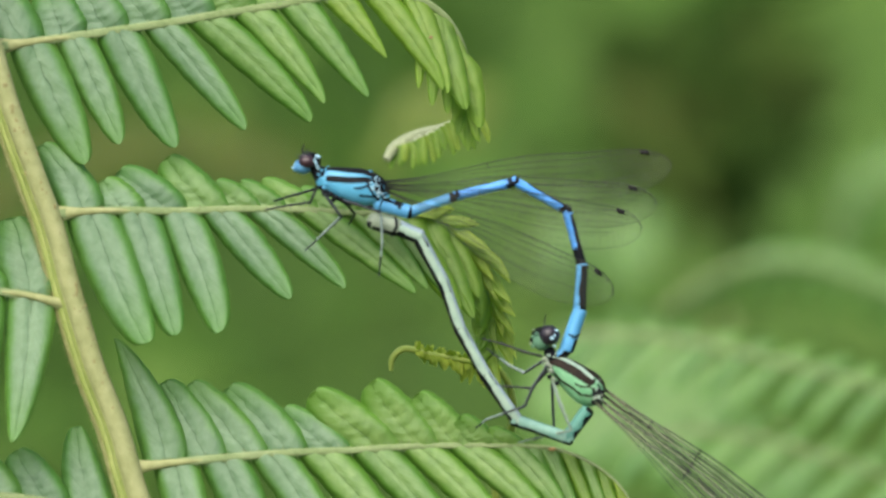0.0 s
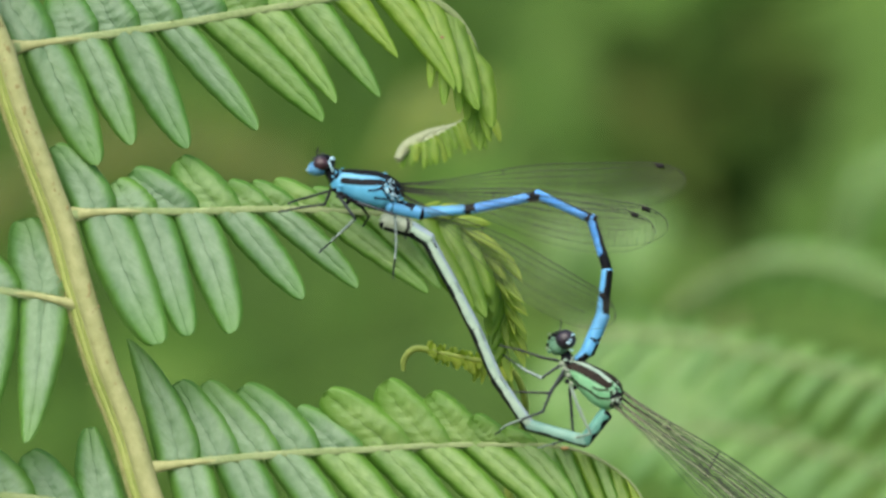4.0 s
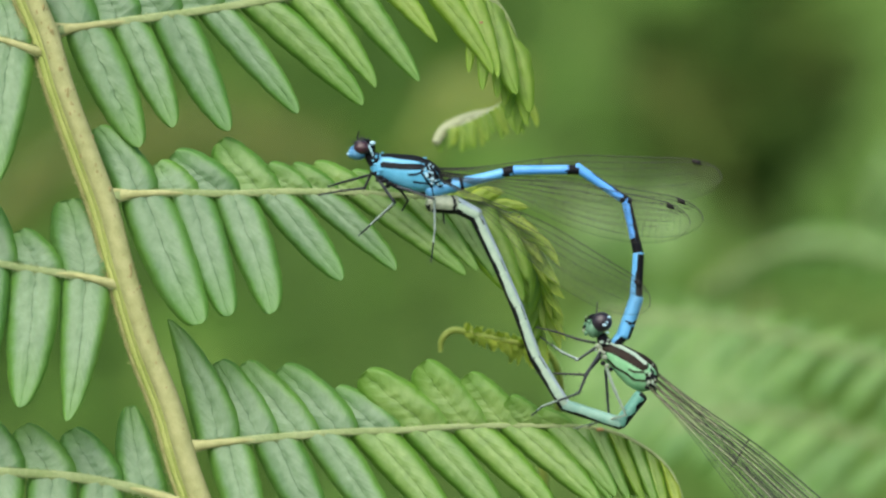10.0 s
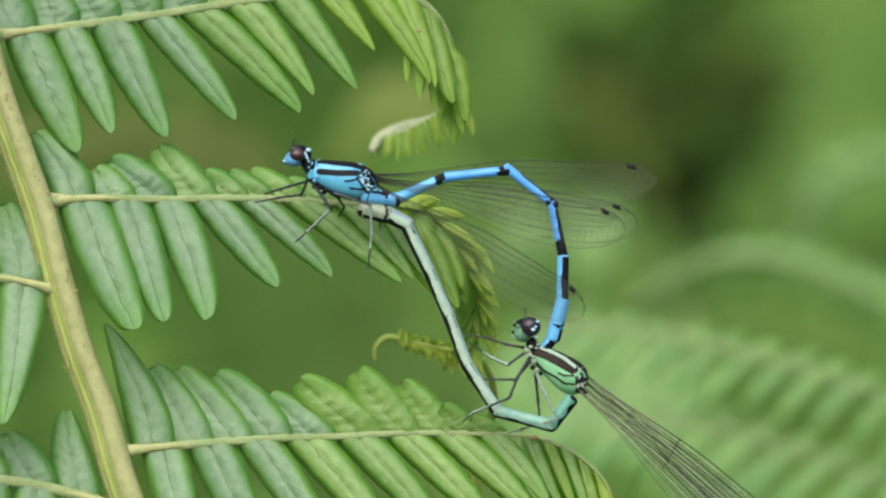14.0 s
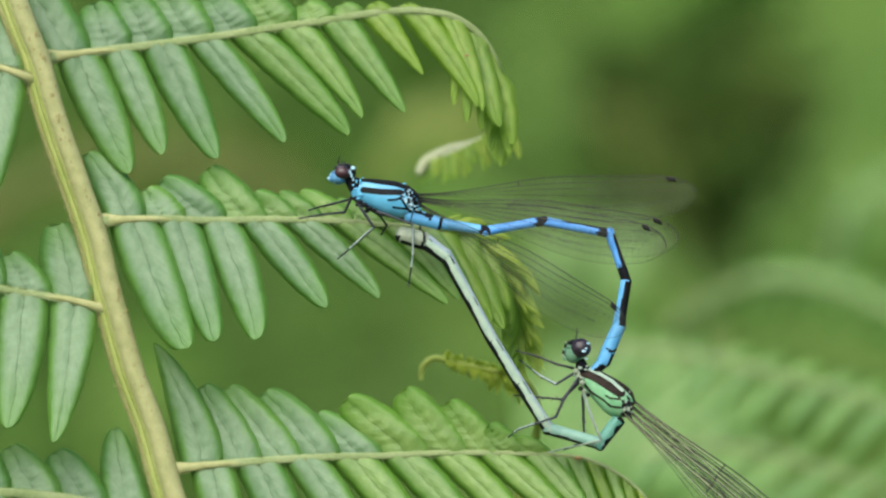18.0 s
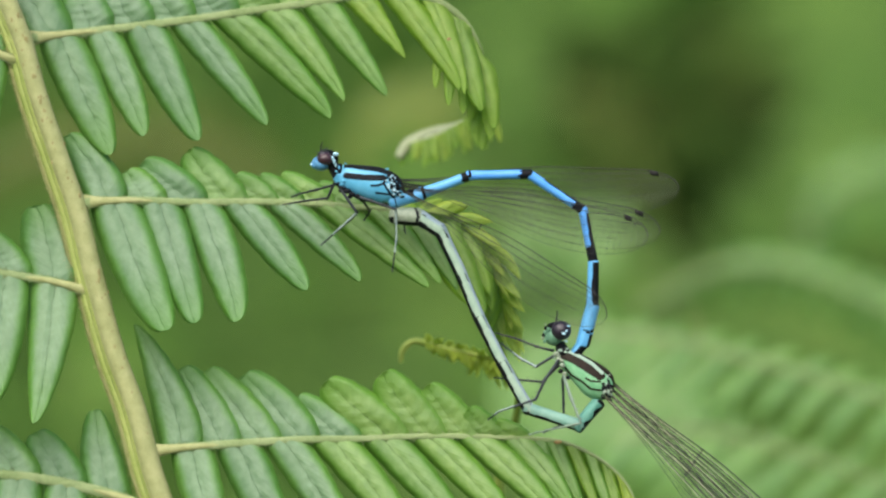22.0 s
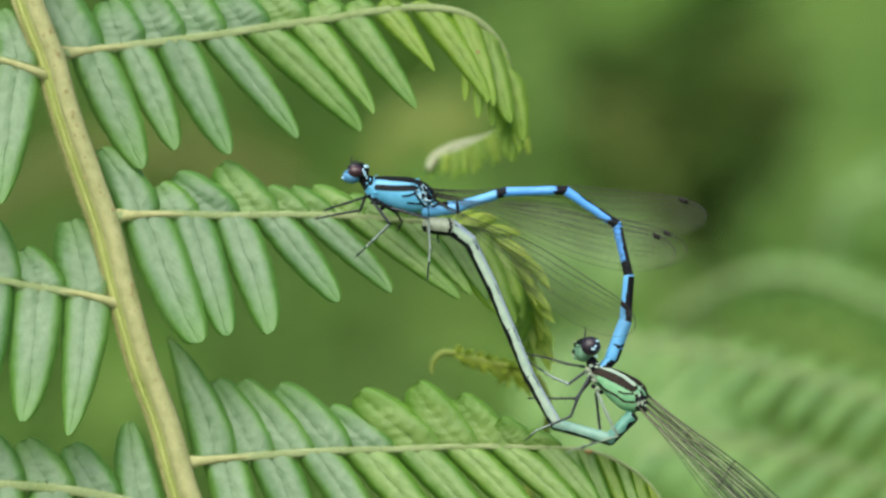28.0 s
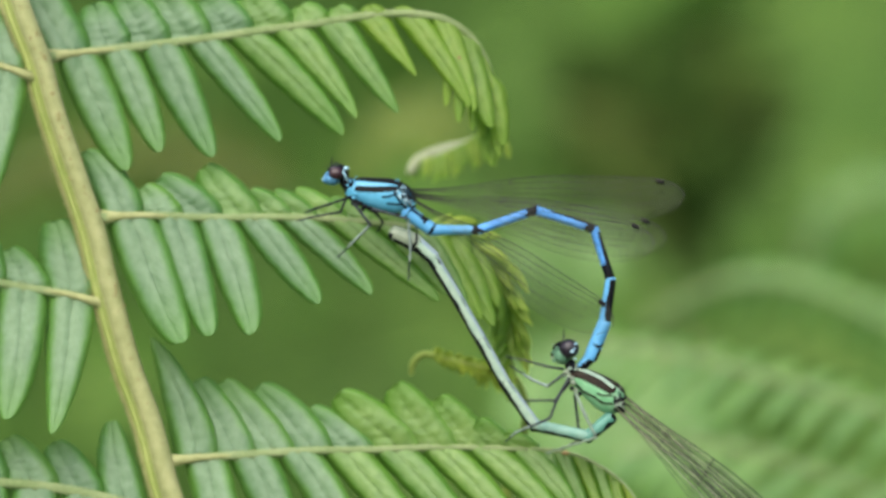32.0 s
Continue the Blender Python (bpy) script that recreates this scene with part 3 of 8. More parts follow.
# middle branch, on which the blue one stands
branch([(194, 387, 70), (220, 382, 70), (300, 379, 80), (400, 382, 90), (500, 380), (600, 382), (680, 388), (770, 395), (840, 404, 120), (895, 435, 170), (930, 490, 215), (944, 560, 245), (938, 640, 260)], 7, 2.5, 96,
       [(217, 302, 356, 606, 32, 18, LEAF, 0.4, 0.28), (301, 374, 403, 594, 19, 18, LEAF, 0.4, 0.28), (376, 443, 474, 592, 14, 28, LEAF, 0.4, 0.34), (444, 513, 599, 535, 16, 17), (517, 588, 692, 519, 8, 17), (597, 680, 813, 529, 8, 11, MIDLEAF), (690, 752, 833, 523, 4, 10, MIDLEAF), (755, 800, 863, 533, 4, 8, MIDLEAF)],
       [(212, 278, 167, 269, 3, 29, LEAF, 0.4), (280, 352, 279, 327, 2, 16), (354, 425, 304, 316, 3, 25), (427, 502, 391, 289, 10, 14, MIDLEAF), (504, 552, 470, 336, 4, 14, MIDLEAF), (554, 596, 512, 337, 4, 12, MIDLEAF), (597, 652, 548, 337, 3, 16, MIDLEAF), (653, 706, 615, 350, 3, 10, MIDLEAF), (708, 760, 672, 356, 3, 8, MIDLEAF)],
       young=[(796, 404, 890, 560, 46), (834, 410, 912, 574, 42), (864, 422, 920, 540, 36), (888, 442, 924, 566, 36), (908, 468, 920, 580, 34), (922, 496, 918, 590, 32, YOUNG, 0.5), (932, 526, 916, 606, 31, YOUNG, 0.5), (939, 558, 917, 630, 30, YOUNG, 0.5), (942, 590, 920, 650, 27, YOUNG, 0.5), (940, 616, 916, 668, 20, FRESH),
              (770, 388, 728, 366, 40), (800, 391, 842, 376, 30, FRESH, 0.95), (826, 396, 890, 392, 32, FRESH, 0.95), (850, 402, 922, 410, 33, FRESH, 0.95), (872, 414, 938, 460, 30, FRESH, 0.8), (892, 430, 956, 488, 30, FRESH, 0.8), (908, 450, 972, 520, 30, FRESH, 0.8), (920, 472, 982, 548, 29, FRESH, 0.8), (930, 496, 988, 574, 28, FRESH, 0.8), (937, 520, 990, 598, 27, FRESH, 0.8), (942, 546, 986, 622, 26, FRESH, 0.8), (944, 572, 978, 646, 24, FRESH, 0.8), (942, 598, 968, 664, 22, FRESH, 0.8), (940, 622, 956, 682, 20, FRESH, 0.8),
              (880, 420, 944, 474, 24, FRESH, 0.6), (902, 444, 952, 512, 24, FRESH, 0.6), (918, 470, 962, 546, 24, FRESH, 0.6), (930, 500, 962, 576, 22, FRESH, 0.6), (938, 530, 960, 604, 22, FRESH, 0.6), (942, 560, 956, 630, 20, FRESH, 0.6)])
# lower branch, under the green one
branch([(312, 823, 72), (335, 819, 70), (400, 812), (500, 804), (600, 798), (700, 796), (800, 791), (900, 791), (1000, 794), (1060, 803), (1120, 832), (1165, 876), (1190, 940)], 8, 1.5, 70,
       [(360, 432, 452, 1030, 18, 18), (437, 518, 572, 1016, 16, 18), (522, 598, 692, 1002, 14, 18), (602, 688, 796, 988, 12, 18, MIDLEAF), (692, 773, 884, 972, 10, 18, MIDLEAF), (777, 853, 968, 956, 10, 18, MIDLEAF), (857, 933, 1040, 936, 8, 18, MIDLEAF), (937, 998, 1066, 916, 6, 14, MIDLEAF)],
       [(344, 415, 294, 597, -2, 22, LEAF, 0.22, 0.58), (417, 486, 378, 673, 2, 21), (488, 558, 424, 676, 2, 18), (560, 622, 484, 688, 3, 28), (624, 702, 581, 724, 2, 16), (704, 785, 631, 698, 7, 24, MIDLEAF, 0.15), (787, 852, 736, 678, 17, 16, MIDLEAF, 0.04), (855, 910, 811, 702, 11, 17, MIDLEAF, 0.0), (912, 952, 884, 742, 6, 10, MIDLEAF, -0.1), (954, 996, 932, 766, 4, 8, MIDLEAF, -0.1)],
       young=[(1020, 800, 1070, 905, 46, MIDLEAF, -0.8), (1060, 812, 1105, 915, 46, MIDLEAF, -0.8), (1100, 830, 1140, 925, 44, MIDLEAF, -0.8), (1135, 852, 1162, 930, 40, MIDLEAF, -0.8),
              (1000, 798, 1062, 922, 38, MIDLEAF, 0.4), (1034, 803, 1092, 926, 24, MIDLEAF, 0.3), (1066, 812, 1118, 932, 20, YOUNG, 0.3), (1098, 826, 1142, 940, 20, MIDLEAF, 0.3), (1126, 846, 1162, 950, 22, YOUNG, 0.3), (1152, 868, 1182, 965, 26, FRESH, 0.4)])
put_spot = ball(bmesh.new(), W(1042, 800, 62), 5 * U, (1.5, 0.4, 0.7), 6, 8)
fern_part("brown_blemish", put_spot, RUST, "small orange-brown blemish")
fern_part("brown_blemish", ball(bmesh.new(), W(846, 92, 88), 3 * U, (1.3, 0.4, 0.8), 6, 8), RUST, "small orange-brown blemish")
# branches on the far side of the stalk
branch([(108, 142, 92), (78, 131, 72), (50, 121), (0, 106), (-80, 94), (-220, 88)], 7, 6, 70, [(-14, 72, -2, 362, 18, 17), (-100, -18, -92, 345, 16, 16), (-180, -104, -172, 320, 16, 16)], [(-6, 64, -6, 18, 4, 22), (-86, -10, -90, 2, 6, 20), (-165, -90, -165, 0, 6, 18)])
branch([(232, 546, 92), (203, 536, 72), (150, 522), (100, 514), (50, 506), (0, 497), (-80, 488), (-220, 480)], 7, 6, 70, [(112, 198, 118, 772, 7, 19), (26, 108, 37, 747, 17, 26), (-60, 22, -45, 740, 16, 22), (-145, -64, -130, 720, 16, 20)], [(116, 187, 117, 389, 20, 32), (38, 116, 38, 441, 2, 17), (-40, 35, -14, 388, 4, 14), (-120, -44, -100, 400, 6, 16)])
branch([(345, 935), (290, 908), (215, 886), (120, 868), (0, 858), (-90, 854), (-220, 850)], 9, 7, 62, [(140, 215, 160, 1100, 16, 16), (50, 135, 70, 1090, 16, 16), (-40, 45, -20, 1080, 16, 16), (-130, -45, -110, 1080, 16, 16)], [(216, 292, 231, 746, 20, 6), (138, 213, 121, 788, 4, 21), (45, 134, 38, 780, 3, 19), (-34, 42, -24, 768, 3, 17), (-110, -38, -100, 770, 3, 16)])

# ---- a young frond whose tip still curls, behind the pair ----
young = empty("young_fern_frond", W(760, 24900, 2600))
tagged(young, "small yellow-green fern frond with an unrolling tip", "fern")
YOUNG_AT = Matrix.Translation(-young.location)


def put(name, bm, mat, owner, shift, label=""):
    bmesh.ops.transform(bm, matrix=shift, verts=bm.verts)
    return part(name, bm, mat, owner, label)


put("stalk", rib([(764, 662, 420), (767, 640, 420), (788, 624, 420), (830, 634, 425), (890, 646, 440), (945, 660, 470), (970, 716, 520), (960, 800, 620), (930, 1000, 800), (850, 3000, 1300), (780, 12000, 2300), (760, 24900, 2960)], 4, 26, 850, 8, 10, radii=(3.5, 5.5, 6, 5.5, 5, 5.5, 6.5, 8, 10, 14, 20, 26)), YRACHIS, young, YOUNG_AT, "thin yellow-green stalk")
for k in range(64):
    f = k / 63
    x0, y0 = 806 + 140 * f, 628 + 32 * f
    d0 = 422 + 40 * f
    s = random.uniform(0.4, 1.25)
    put("leaflet", leaflet((x0, y0), (x0 + random.uniform(-6, 18) * s, y0 + (11 + 34 * f) * s), 9, d0, d0 - random.uniform(10, 60), (1, 0.25), 0.12 * random.uniform(-1, 1), 8, 4), DOWNY, young, YOUNG_AT)
    put("leaflet", leaflet((x0, y0), (x0 + random.uniform(-8, 10) * s, y0 - (15 - 4 * f) * s), 7, d0, d0 + random.uniform(-30, 20), (1, 0.25), 0.05, 8, 4), DOWNY, young, YOUNG_AT)

# ---- bracken that stands a little way behind ----
def far_frond(line, below, above, spacing, wide, d, mat, foot, lean=0.5, smat=STALK):
    """A frond at depth d: leaflets at even steps along its midrib; below and above give the leaflets' run."""
    ob = empty("bracken_frond", W(*foot))
    shift = Matrix.Translation(-ob.location)
    stem = put("midrib", rib(line, 10, 5, d, 8, 8), RACHIS, ob, shift)
    path = curve_points([(p[0], p[1], p[2] if len(p) > 2 else d) for p in line], 12)
    run, last = 0.0, path[0]
    for a, c in zip(path[1:], path[2:]):
        run += math.hypot(a[0] - last[0], a[1] - last[1])
        last = a
        if run < spacing:
            continue
        run = 0.0
        for vx, vy in (below, above):
            if vx == vy == 0:
                continue
            s = random.uniform(0.85, 1.1)
            put("leaflet", leaflet(a[:2], (a[0] + vx * s, a[1] + vy * s), wide, a[2], a[2] - (lean if vy > 0 else 0.5) * vy, (c - a)[:2], 0.05, 10, 6), mat, stem, shift)
    e = line[-1]
    ed = e[2] if len(e) > 2 else d
    put("stalk", rib([(e[0], e[1], ed), (e[0] + 120, e[1] + 500, ed + 100), (foot[0] - 60, e[1] + 4000, ed + 300), foot], 8, 50, d, 8, 8), smat, ob, shift)
    return tagged(ob, "bright green bracken frond with broad pale leaflets", "fern", "bracken fronds behind the pair")


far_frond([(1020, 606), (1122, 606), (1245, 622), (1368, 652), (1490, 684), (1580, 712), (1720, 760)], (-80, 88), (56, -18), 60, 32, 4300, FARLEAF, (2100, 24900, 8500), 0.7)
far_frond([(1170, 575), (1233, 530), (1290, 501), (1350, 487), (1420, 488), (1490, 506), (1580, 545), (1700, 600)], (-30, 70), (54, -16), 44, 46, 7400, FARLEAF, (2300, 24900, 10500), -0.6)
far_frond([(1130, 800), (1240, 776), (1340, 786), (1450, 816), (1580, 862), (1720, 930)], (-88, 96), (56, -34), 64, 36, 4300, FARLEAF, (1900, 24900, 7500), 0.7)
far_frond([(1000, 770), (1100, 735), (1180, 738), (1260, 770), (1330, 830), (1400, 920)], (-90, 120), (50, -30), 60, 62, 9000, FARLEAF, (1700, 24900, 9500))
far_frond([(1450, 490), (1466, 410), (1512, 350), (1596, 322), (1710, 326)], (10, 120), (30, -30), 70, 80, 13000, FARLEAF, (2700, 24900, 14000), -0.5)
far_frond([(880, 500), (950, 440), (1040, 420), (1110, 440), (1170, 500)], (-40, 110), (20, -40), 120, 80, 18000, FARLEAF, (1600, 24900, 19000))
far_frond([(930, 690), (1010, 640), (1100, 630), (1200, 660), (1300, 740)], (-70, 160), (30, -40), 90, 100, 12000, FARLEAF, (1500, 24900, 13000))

far_frond([(650, 330), (690, 230), (750, 190), (830, 200)], (-20, 80), (30, -40), 60, 60, 15000, STRAW, (900, 24900, 16000), 0.5, DULL)
far_frond([(-120, 420), (60, 300), (240, 262), (420, 290), (560, 360)], (-20, 90), (30, -60), 90, 70, 17000, OLIVE, (700, 24900, 18000), 0.5, DULL)

# ---- ground, a thicket of leaves and the dark bank behind it ----
MOSS = speckled("mossy_ground", (0.030, 0.055, 0.015), (0.085, 0.120, 0.035), 6, 0.9, 0.2, 0.6)
BANK = speckled("overgrown_bank", (0.055, 0.115, 0.026), (0.130, 0.215, 0.055), 5, 0.95, 0.1, 0.6)
bm = bmesh.new()
bmesh.ops.create_grid(bm, x_segments=8, y_segments=8, size=400)
ground = link("ground", bm, MOSS)
tagged(ground, "rough mossy green ground of a clearing", "ground", kind="structure")
bm = bmesh.new()
cols = []
for i in range(61):
    x = -6 + 12 * i / 60
    row = []
    for j in range(31):
        z = -0.05 + 3.6 * j / 30
        y = 3.3 + 0.45 * z + 0.5 * noise.noise((x * 0.8, z * 0.9, 3.1)) + 0.16 * noise.noise((x * 3, z * 3, 7.7)) + 0.10 * x * x * -0.4
        row.append(bm.verts.new((x, y, z)))
    cols.append(row)
for a, c in zip(cols, cols[1:]):
    for j in range(30):
        bm.faces.new((a[j], c[j], c[j + 1], a[j + 1]))
bank = link("bank", bm, BANK)
tagged(bank, "overgrown green earth bank behind the clearing", "bank", kind="structure")


def thicket_material():
    m, n, l, b = material("thicket_leaf", 0.6, 0.2)
    r = ramp(n, [(0.0, (0.080, 0.180, 0.028)), (0.45, (0.145, 0.280, 0.050)), (0.8, (0.200, 0.350, 0.070)), (1.0, (0.280, 0.380, 0.090))])
    l.new(n.new("ShaderNodeNewGeometry").outputs["Random Per Island"], r.inputs["Fac"])
    t = n.new("ShaderNodeTexNoise")
    t.inputs["Scale"].default_value = 60
    l.new(n.new("ShaderNodeTexCoord").outputs["Object"], t.inputs["Vector"])
    c = mix_color(n, l, t.outputs["Fac"], r.outputs["Color"], (0.09, 0.18, 0.03))
    l.new(c, b.inputs["Base Color"])
    tr = n.new("ShaderNodeBsdfTranslucent")
    l.new(c, tr.inputs["Color"])
    mx = n.new("ShaderNodeMixShader")
    mx.inputs[0].default_value = 0.3
    l.new(b.outputs[0], mx.inputs[1])
    l.new(tr.outputs[0], mx.inputs[2])
    l.new(mx.outputs[0], n["Material Output"].inputs["Surface"])
    return m


verts, faces = [], []
rng = random.Random(5)
made = 0
while made < 12000:
    x, y, z = rng.uniform(-2.4, 2.4), rng.uniform(1.5, 3.1), rng.uniform(0.0, 1.25)
    made += 1
    ln, wd = rng.uniform(0.035, 0.085), rng.uniform(0.012, 0.028)
    m = Matrix.Translation((x, y, z)) @ Euler((rng.gauss(0.5, 0.5), rng.gauss(0, 0.6), rng.uniform(0, 6.28))).to_matrix().to_4x4()
    o = len(verts)
    for p in ((0, -ln / 2, 0), (wd / 2, -ln * 0.1, 0.006), (0, 0, 0.002), (-wd / 2, -ln * 0.1, 0.006), (0, ln / 2, -0.012)):
        verts.append(tuple(m @ Vector(p)))
    faces += [(o, o + 1, o + 2), (o, o + 2, o + 3), (o + 1, o + 4, o + 2), (o + 2, o + 4, o + 3)]
me = bpy.data.meshes.new("thicket_leaves")
me.from_pydata(verts, [], faces)
me.materials.append(thicket_material())
thicket = new("thicket_leaves", me)
tagged(thicket, "dense green leaves of a thicket, out of focus", "foliage", kind="stuff")

# ---- dark leaf clump added before the thicket, standing in for a shaded gap ----
def gap_material():
    m, n, l, b = material("dark_gap_clump", 0.9, 0.05)
    # Leaf tones kept dark to paint the shade inside a gap.
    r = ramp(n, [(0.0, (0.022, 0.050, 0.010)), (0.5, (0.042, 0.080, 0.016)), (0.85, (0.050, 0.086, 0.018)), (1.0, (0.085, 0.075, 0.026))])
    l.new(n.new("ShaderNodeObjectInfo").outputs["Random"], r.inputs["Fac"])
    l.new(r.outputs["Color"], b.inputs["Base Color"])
    return m


gap_mesh = bpy.data.meshes.new("dry_leaflet")
gap_mesh.from_pydata([(0, -0.016, 0), (0.0048, -0.004, 0.003), (0, 0, 0.001), (-0.0048, -0.004, 0.003), (0, 0.016, -0.006)], [], [(0, 1, 2), (0, 2, 3), (1, 4, 2), (2, 4, 3)])
gap_mesh.materials.append(gap_material())


def dark_gap_clump(x, y, rx, ry, d, count):
    """An added dark clump about a place of the plan, with leaves that hang at random; its colour stands in for shade.
    """
    ob = empty("dark_gap_clump", W(x + 55, 9950, d))
    tagged(ob, "added clump of dark leaves that paints a shaded gap", "fern")
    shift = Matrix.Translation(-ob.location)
    put("stalk", tube(bmesh.new(), [W(x + 20, y - 140, d), W(x + 30, y + 200, d), W(x + 45, 3000, d), W(x + 55, 9950, d)], [0.001, 0.0012, 0.003, 0.005], 8), DULL, ob, shift, "thin stalk of the added dark clump")
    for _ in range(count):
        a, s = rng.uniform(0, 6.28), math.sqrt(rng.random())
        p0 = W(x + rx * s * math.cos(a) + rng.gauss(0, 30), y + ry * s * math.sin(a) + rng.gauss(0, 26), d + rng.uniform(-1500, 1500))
        lf = new("dry_leaflet", gap_mesh)
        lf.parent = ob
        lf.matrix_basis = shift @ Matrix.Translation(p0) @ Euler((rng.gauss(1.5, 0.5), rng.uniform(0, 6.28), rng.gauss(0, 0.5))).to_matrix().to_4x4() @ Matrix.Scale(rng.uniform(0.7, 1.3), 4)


dark_gap_clump(1222, 225, 120, 112, 25500, 120)

# ---- the blue male ----
def local(pts, o):
    """Plan places (right, down, depth) as metres round the thing's own origin o."""
    return [Vector(((p[0] - o[0]) * U, (p[2] if len(p) > 2 else 0) * U, (o[1] - p[1]) * U)) for p in pts]


MO = (750.3, 335.4)
male = empty("male_damselfly", W(*MO))
tagged(male, "bright blue and black male damselfly gripping a fern leaflet", "damselfly")


def leg(owner, o, pts, r0, r1, mat, shin=None):
    """A jointed leg: straight thighs and shins with small knees, and a row of fine bristles on the shin."""
    line = []
    for p, q in zip(pts, pts[1:]):
        for k in range(5):
            f = k / 5
            line.append(tuple(a + (c - a) * f for a, c in zip(p, q)))
    line.append(pts[-1])
    n = len(line)
    rr = []
    for i in range(n):
        f = i / (n - 1)
        rr.append((r0 + (r1 - r0) * f) * 0.85 * (1.25 if i % 5 == 0 and 0 < i < n - 1 else 1.0) * U)
    places = local(line, o)
    bm = tube(bmesh.new(), places, rr, 8)
    for i in range(5, n - 1):
        w = 1 if i % 2 else -1
        t = (places[i + 1] - places[i]).normalized()
        tip = places[i] + Vector((-t.z * w, -0.3, t.x * w)) * 7 * U + t * 5 * U
        tube(bm, [places[i], tip], [0.5 * U, 0.2 * U], 4)
    out = part("leg", bm, mat, owner)
    if shin:
        k = 5 * (len(pts) - 2)
        part("shin", tube(bmesh.new(), [q + Vector((0, -0.8 * U, 0.6 * U)) for q in places[k - 5:k + 3]], [q * 0.95 for q in rr[k - 5:k + 3]], 8), shin, out, "pale stripe along the shin")
    return out


def stroke(x, z, line, half):
    """Whether a place lies within half of a drawn line."""
    for (ax, az), (bx, bz) in zip(line, line[1:]):
        dx, dz = bx - ax, bz - az
        f = min(1.0, max(0.0, ((x - ax) * dx + (z - az) * dz) / (dx * dx + dz * dz)))
        if math.hypot(x - ax - f * dx, z - az - f * dz) < half:
            return True
    return False


def seg_line(length, r0, r1, swell=0.0, n=44):
    """A rod whose softly rounded ends reach a little past its joints."""
    out, full = [], length + (r0 + r1) * 0.5
    for i in range(n + 1):
        u = 0.5 - 0.5 * math.cos(math.pi * i / n)
        r = r0 + (r1 - r0) * u + swell * math.sin(math.pi * u)
        r *= 1 + 0.05 * math.exp(-((u - 0.96) / 0.025) ** 2) - 0.03 * math.exp(-((u - 0.5) / 0.2) ** 2)
        e = 0.75 * r / full
        for f in (u, 1 - u):
            if f < e:
                r *= math.sqrt(max(0.01, 1 - (1 - f / e) ** 3))
        out.append(((u - 0.5) * full, 0.0, r))
    return out


def segment(owner, length, r0, r1, swell, mats, pick, names):
    bms = loft(seg_line(length - 4, r0, r1, swell), pick, 40)
    main = part("abdomen_segment", bms.pop(0), mats[0], owner)
    for k, bm in bms.items():
        part(names[k], bm, mats[k], main, "black marking" if k == 1 else "grey-blue sheen painted along the upper edge")
    return main


def ragged(a):
    return 0.02 * math.sin(math.radians(a * 3)) + 0.012 * math.sin(math.radians(a * 7 + 40))


def pick_s2(u, a, x, z):
    if x > 26 or -24 < x < -20.5:
        return 1
    return 1 if stroke(x, z, [(-20, 9), (-6, 8), (6, 7), (10, 3)], 2.6) or stroke(x, z, [(2, 10), (12, 9)], 3) else 0


male_segments = []
MARK = {1: "dark_band", 2: "pale_edge"}
# length, radii, swelling, colour, and where it is black
for ln, r0, r1, sw, mat, pick in (
        (62, 14.5, 11.5, 0.0, BLUE, pick_s2),
        (98, 10.4, 8.6, -0.6, BLUE, lambda u, a, x, z: 1 if u < 0.05 or (u > 0.79 + ragged(a) and not (0.90 < u < 0.95 and 200 < a < 330)) else 0),
        (116, 8.6, 8.6, -0.5, AZURE, lambda u, a, x, z: 1 if 0.985 > u > 0.80 + ragged(a) else 0),
        (114, 8.4, 8.4, -0.4, AZURE, lambda u, a, x, z: 1 if u > 0.82 + ragged(a) or (z > 4.0 + 3 * (1 - u) and u > 0.25) else 0),
        (103, 8.4, 8.8, 0.0, AZURE, lambda u, a, x, z: 1 if u > 0.68 + ragged(a) or (z > 4.5 - 6 * u and u > 0.12) else 0),
        (85, 9.6, 11.2, 0.0, BLUE, lambda u, a, x, z: 1 if z > -2.0 + 1.2 * math.sin(u * 9) and u > 0.06 else 0),
        (74, 11.6, 12.4, 0.8, BLUE, lambda u, a, x, z: 1 if stroke(x, z, [(10, -3), (12, 6), (6, 12)], 2.2) or (u > 0.66 and z > 7) else 0),
        (30, 11.5, 9, 0.0, BLUE, lambda u, a, x, z: 1 if z > 1 - 5 * u else 0)):
    male_segments.append(segment(male, ln, r0, r1, sw, (mat, BLACK, BLUE_SHEEN), pick, MARK))


def plan(o, *pts):
    return [(p[0] - o[0], o[1] - p[1]) for p in pts]


SHOULDER = plan(MO, (668, 332), (700, 334), (733, 333))
HOOK = plan(MO, (713, 348), (724, 347), (732, 344), (738, 338), (739, 332))
FORK = plan(MO, (735, 344), (741, 352), (747, 361), (757, 372))
LOW = plan(MO, (722, 360), (734, 361), (749, 362))
BELLY = plan(MO, (672, 357), (684, 368), (704, 375), (725, 380))
REAR = plan(MO, (744, 328), (752, 340), (760, 350))


def thorax_pick(u, a, x, z):
    if u > 0.97 or u < 0.03 or (45 - 3 * u < a < 135 + 3 * u):
        return 1
    for line, half in ((SHOULDER, 5.4), (HOOK, 2.0), (FORK, 2.1), (LOW, 1.9), (BELLY, 3.0), (REAR, 5.0)):
        if stroke(x, z, line, half):
            return 1
    return 0


def mk_line(pts, o, steps=6):
    return [((p[0] - o[0]), (o[1] - p[1]), p[2]) for p in curve_points(pts, steps)]


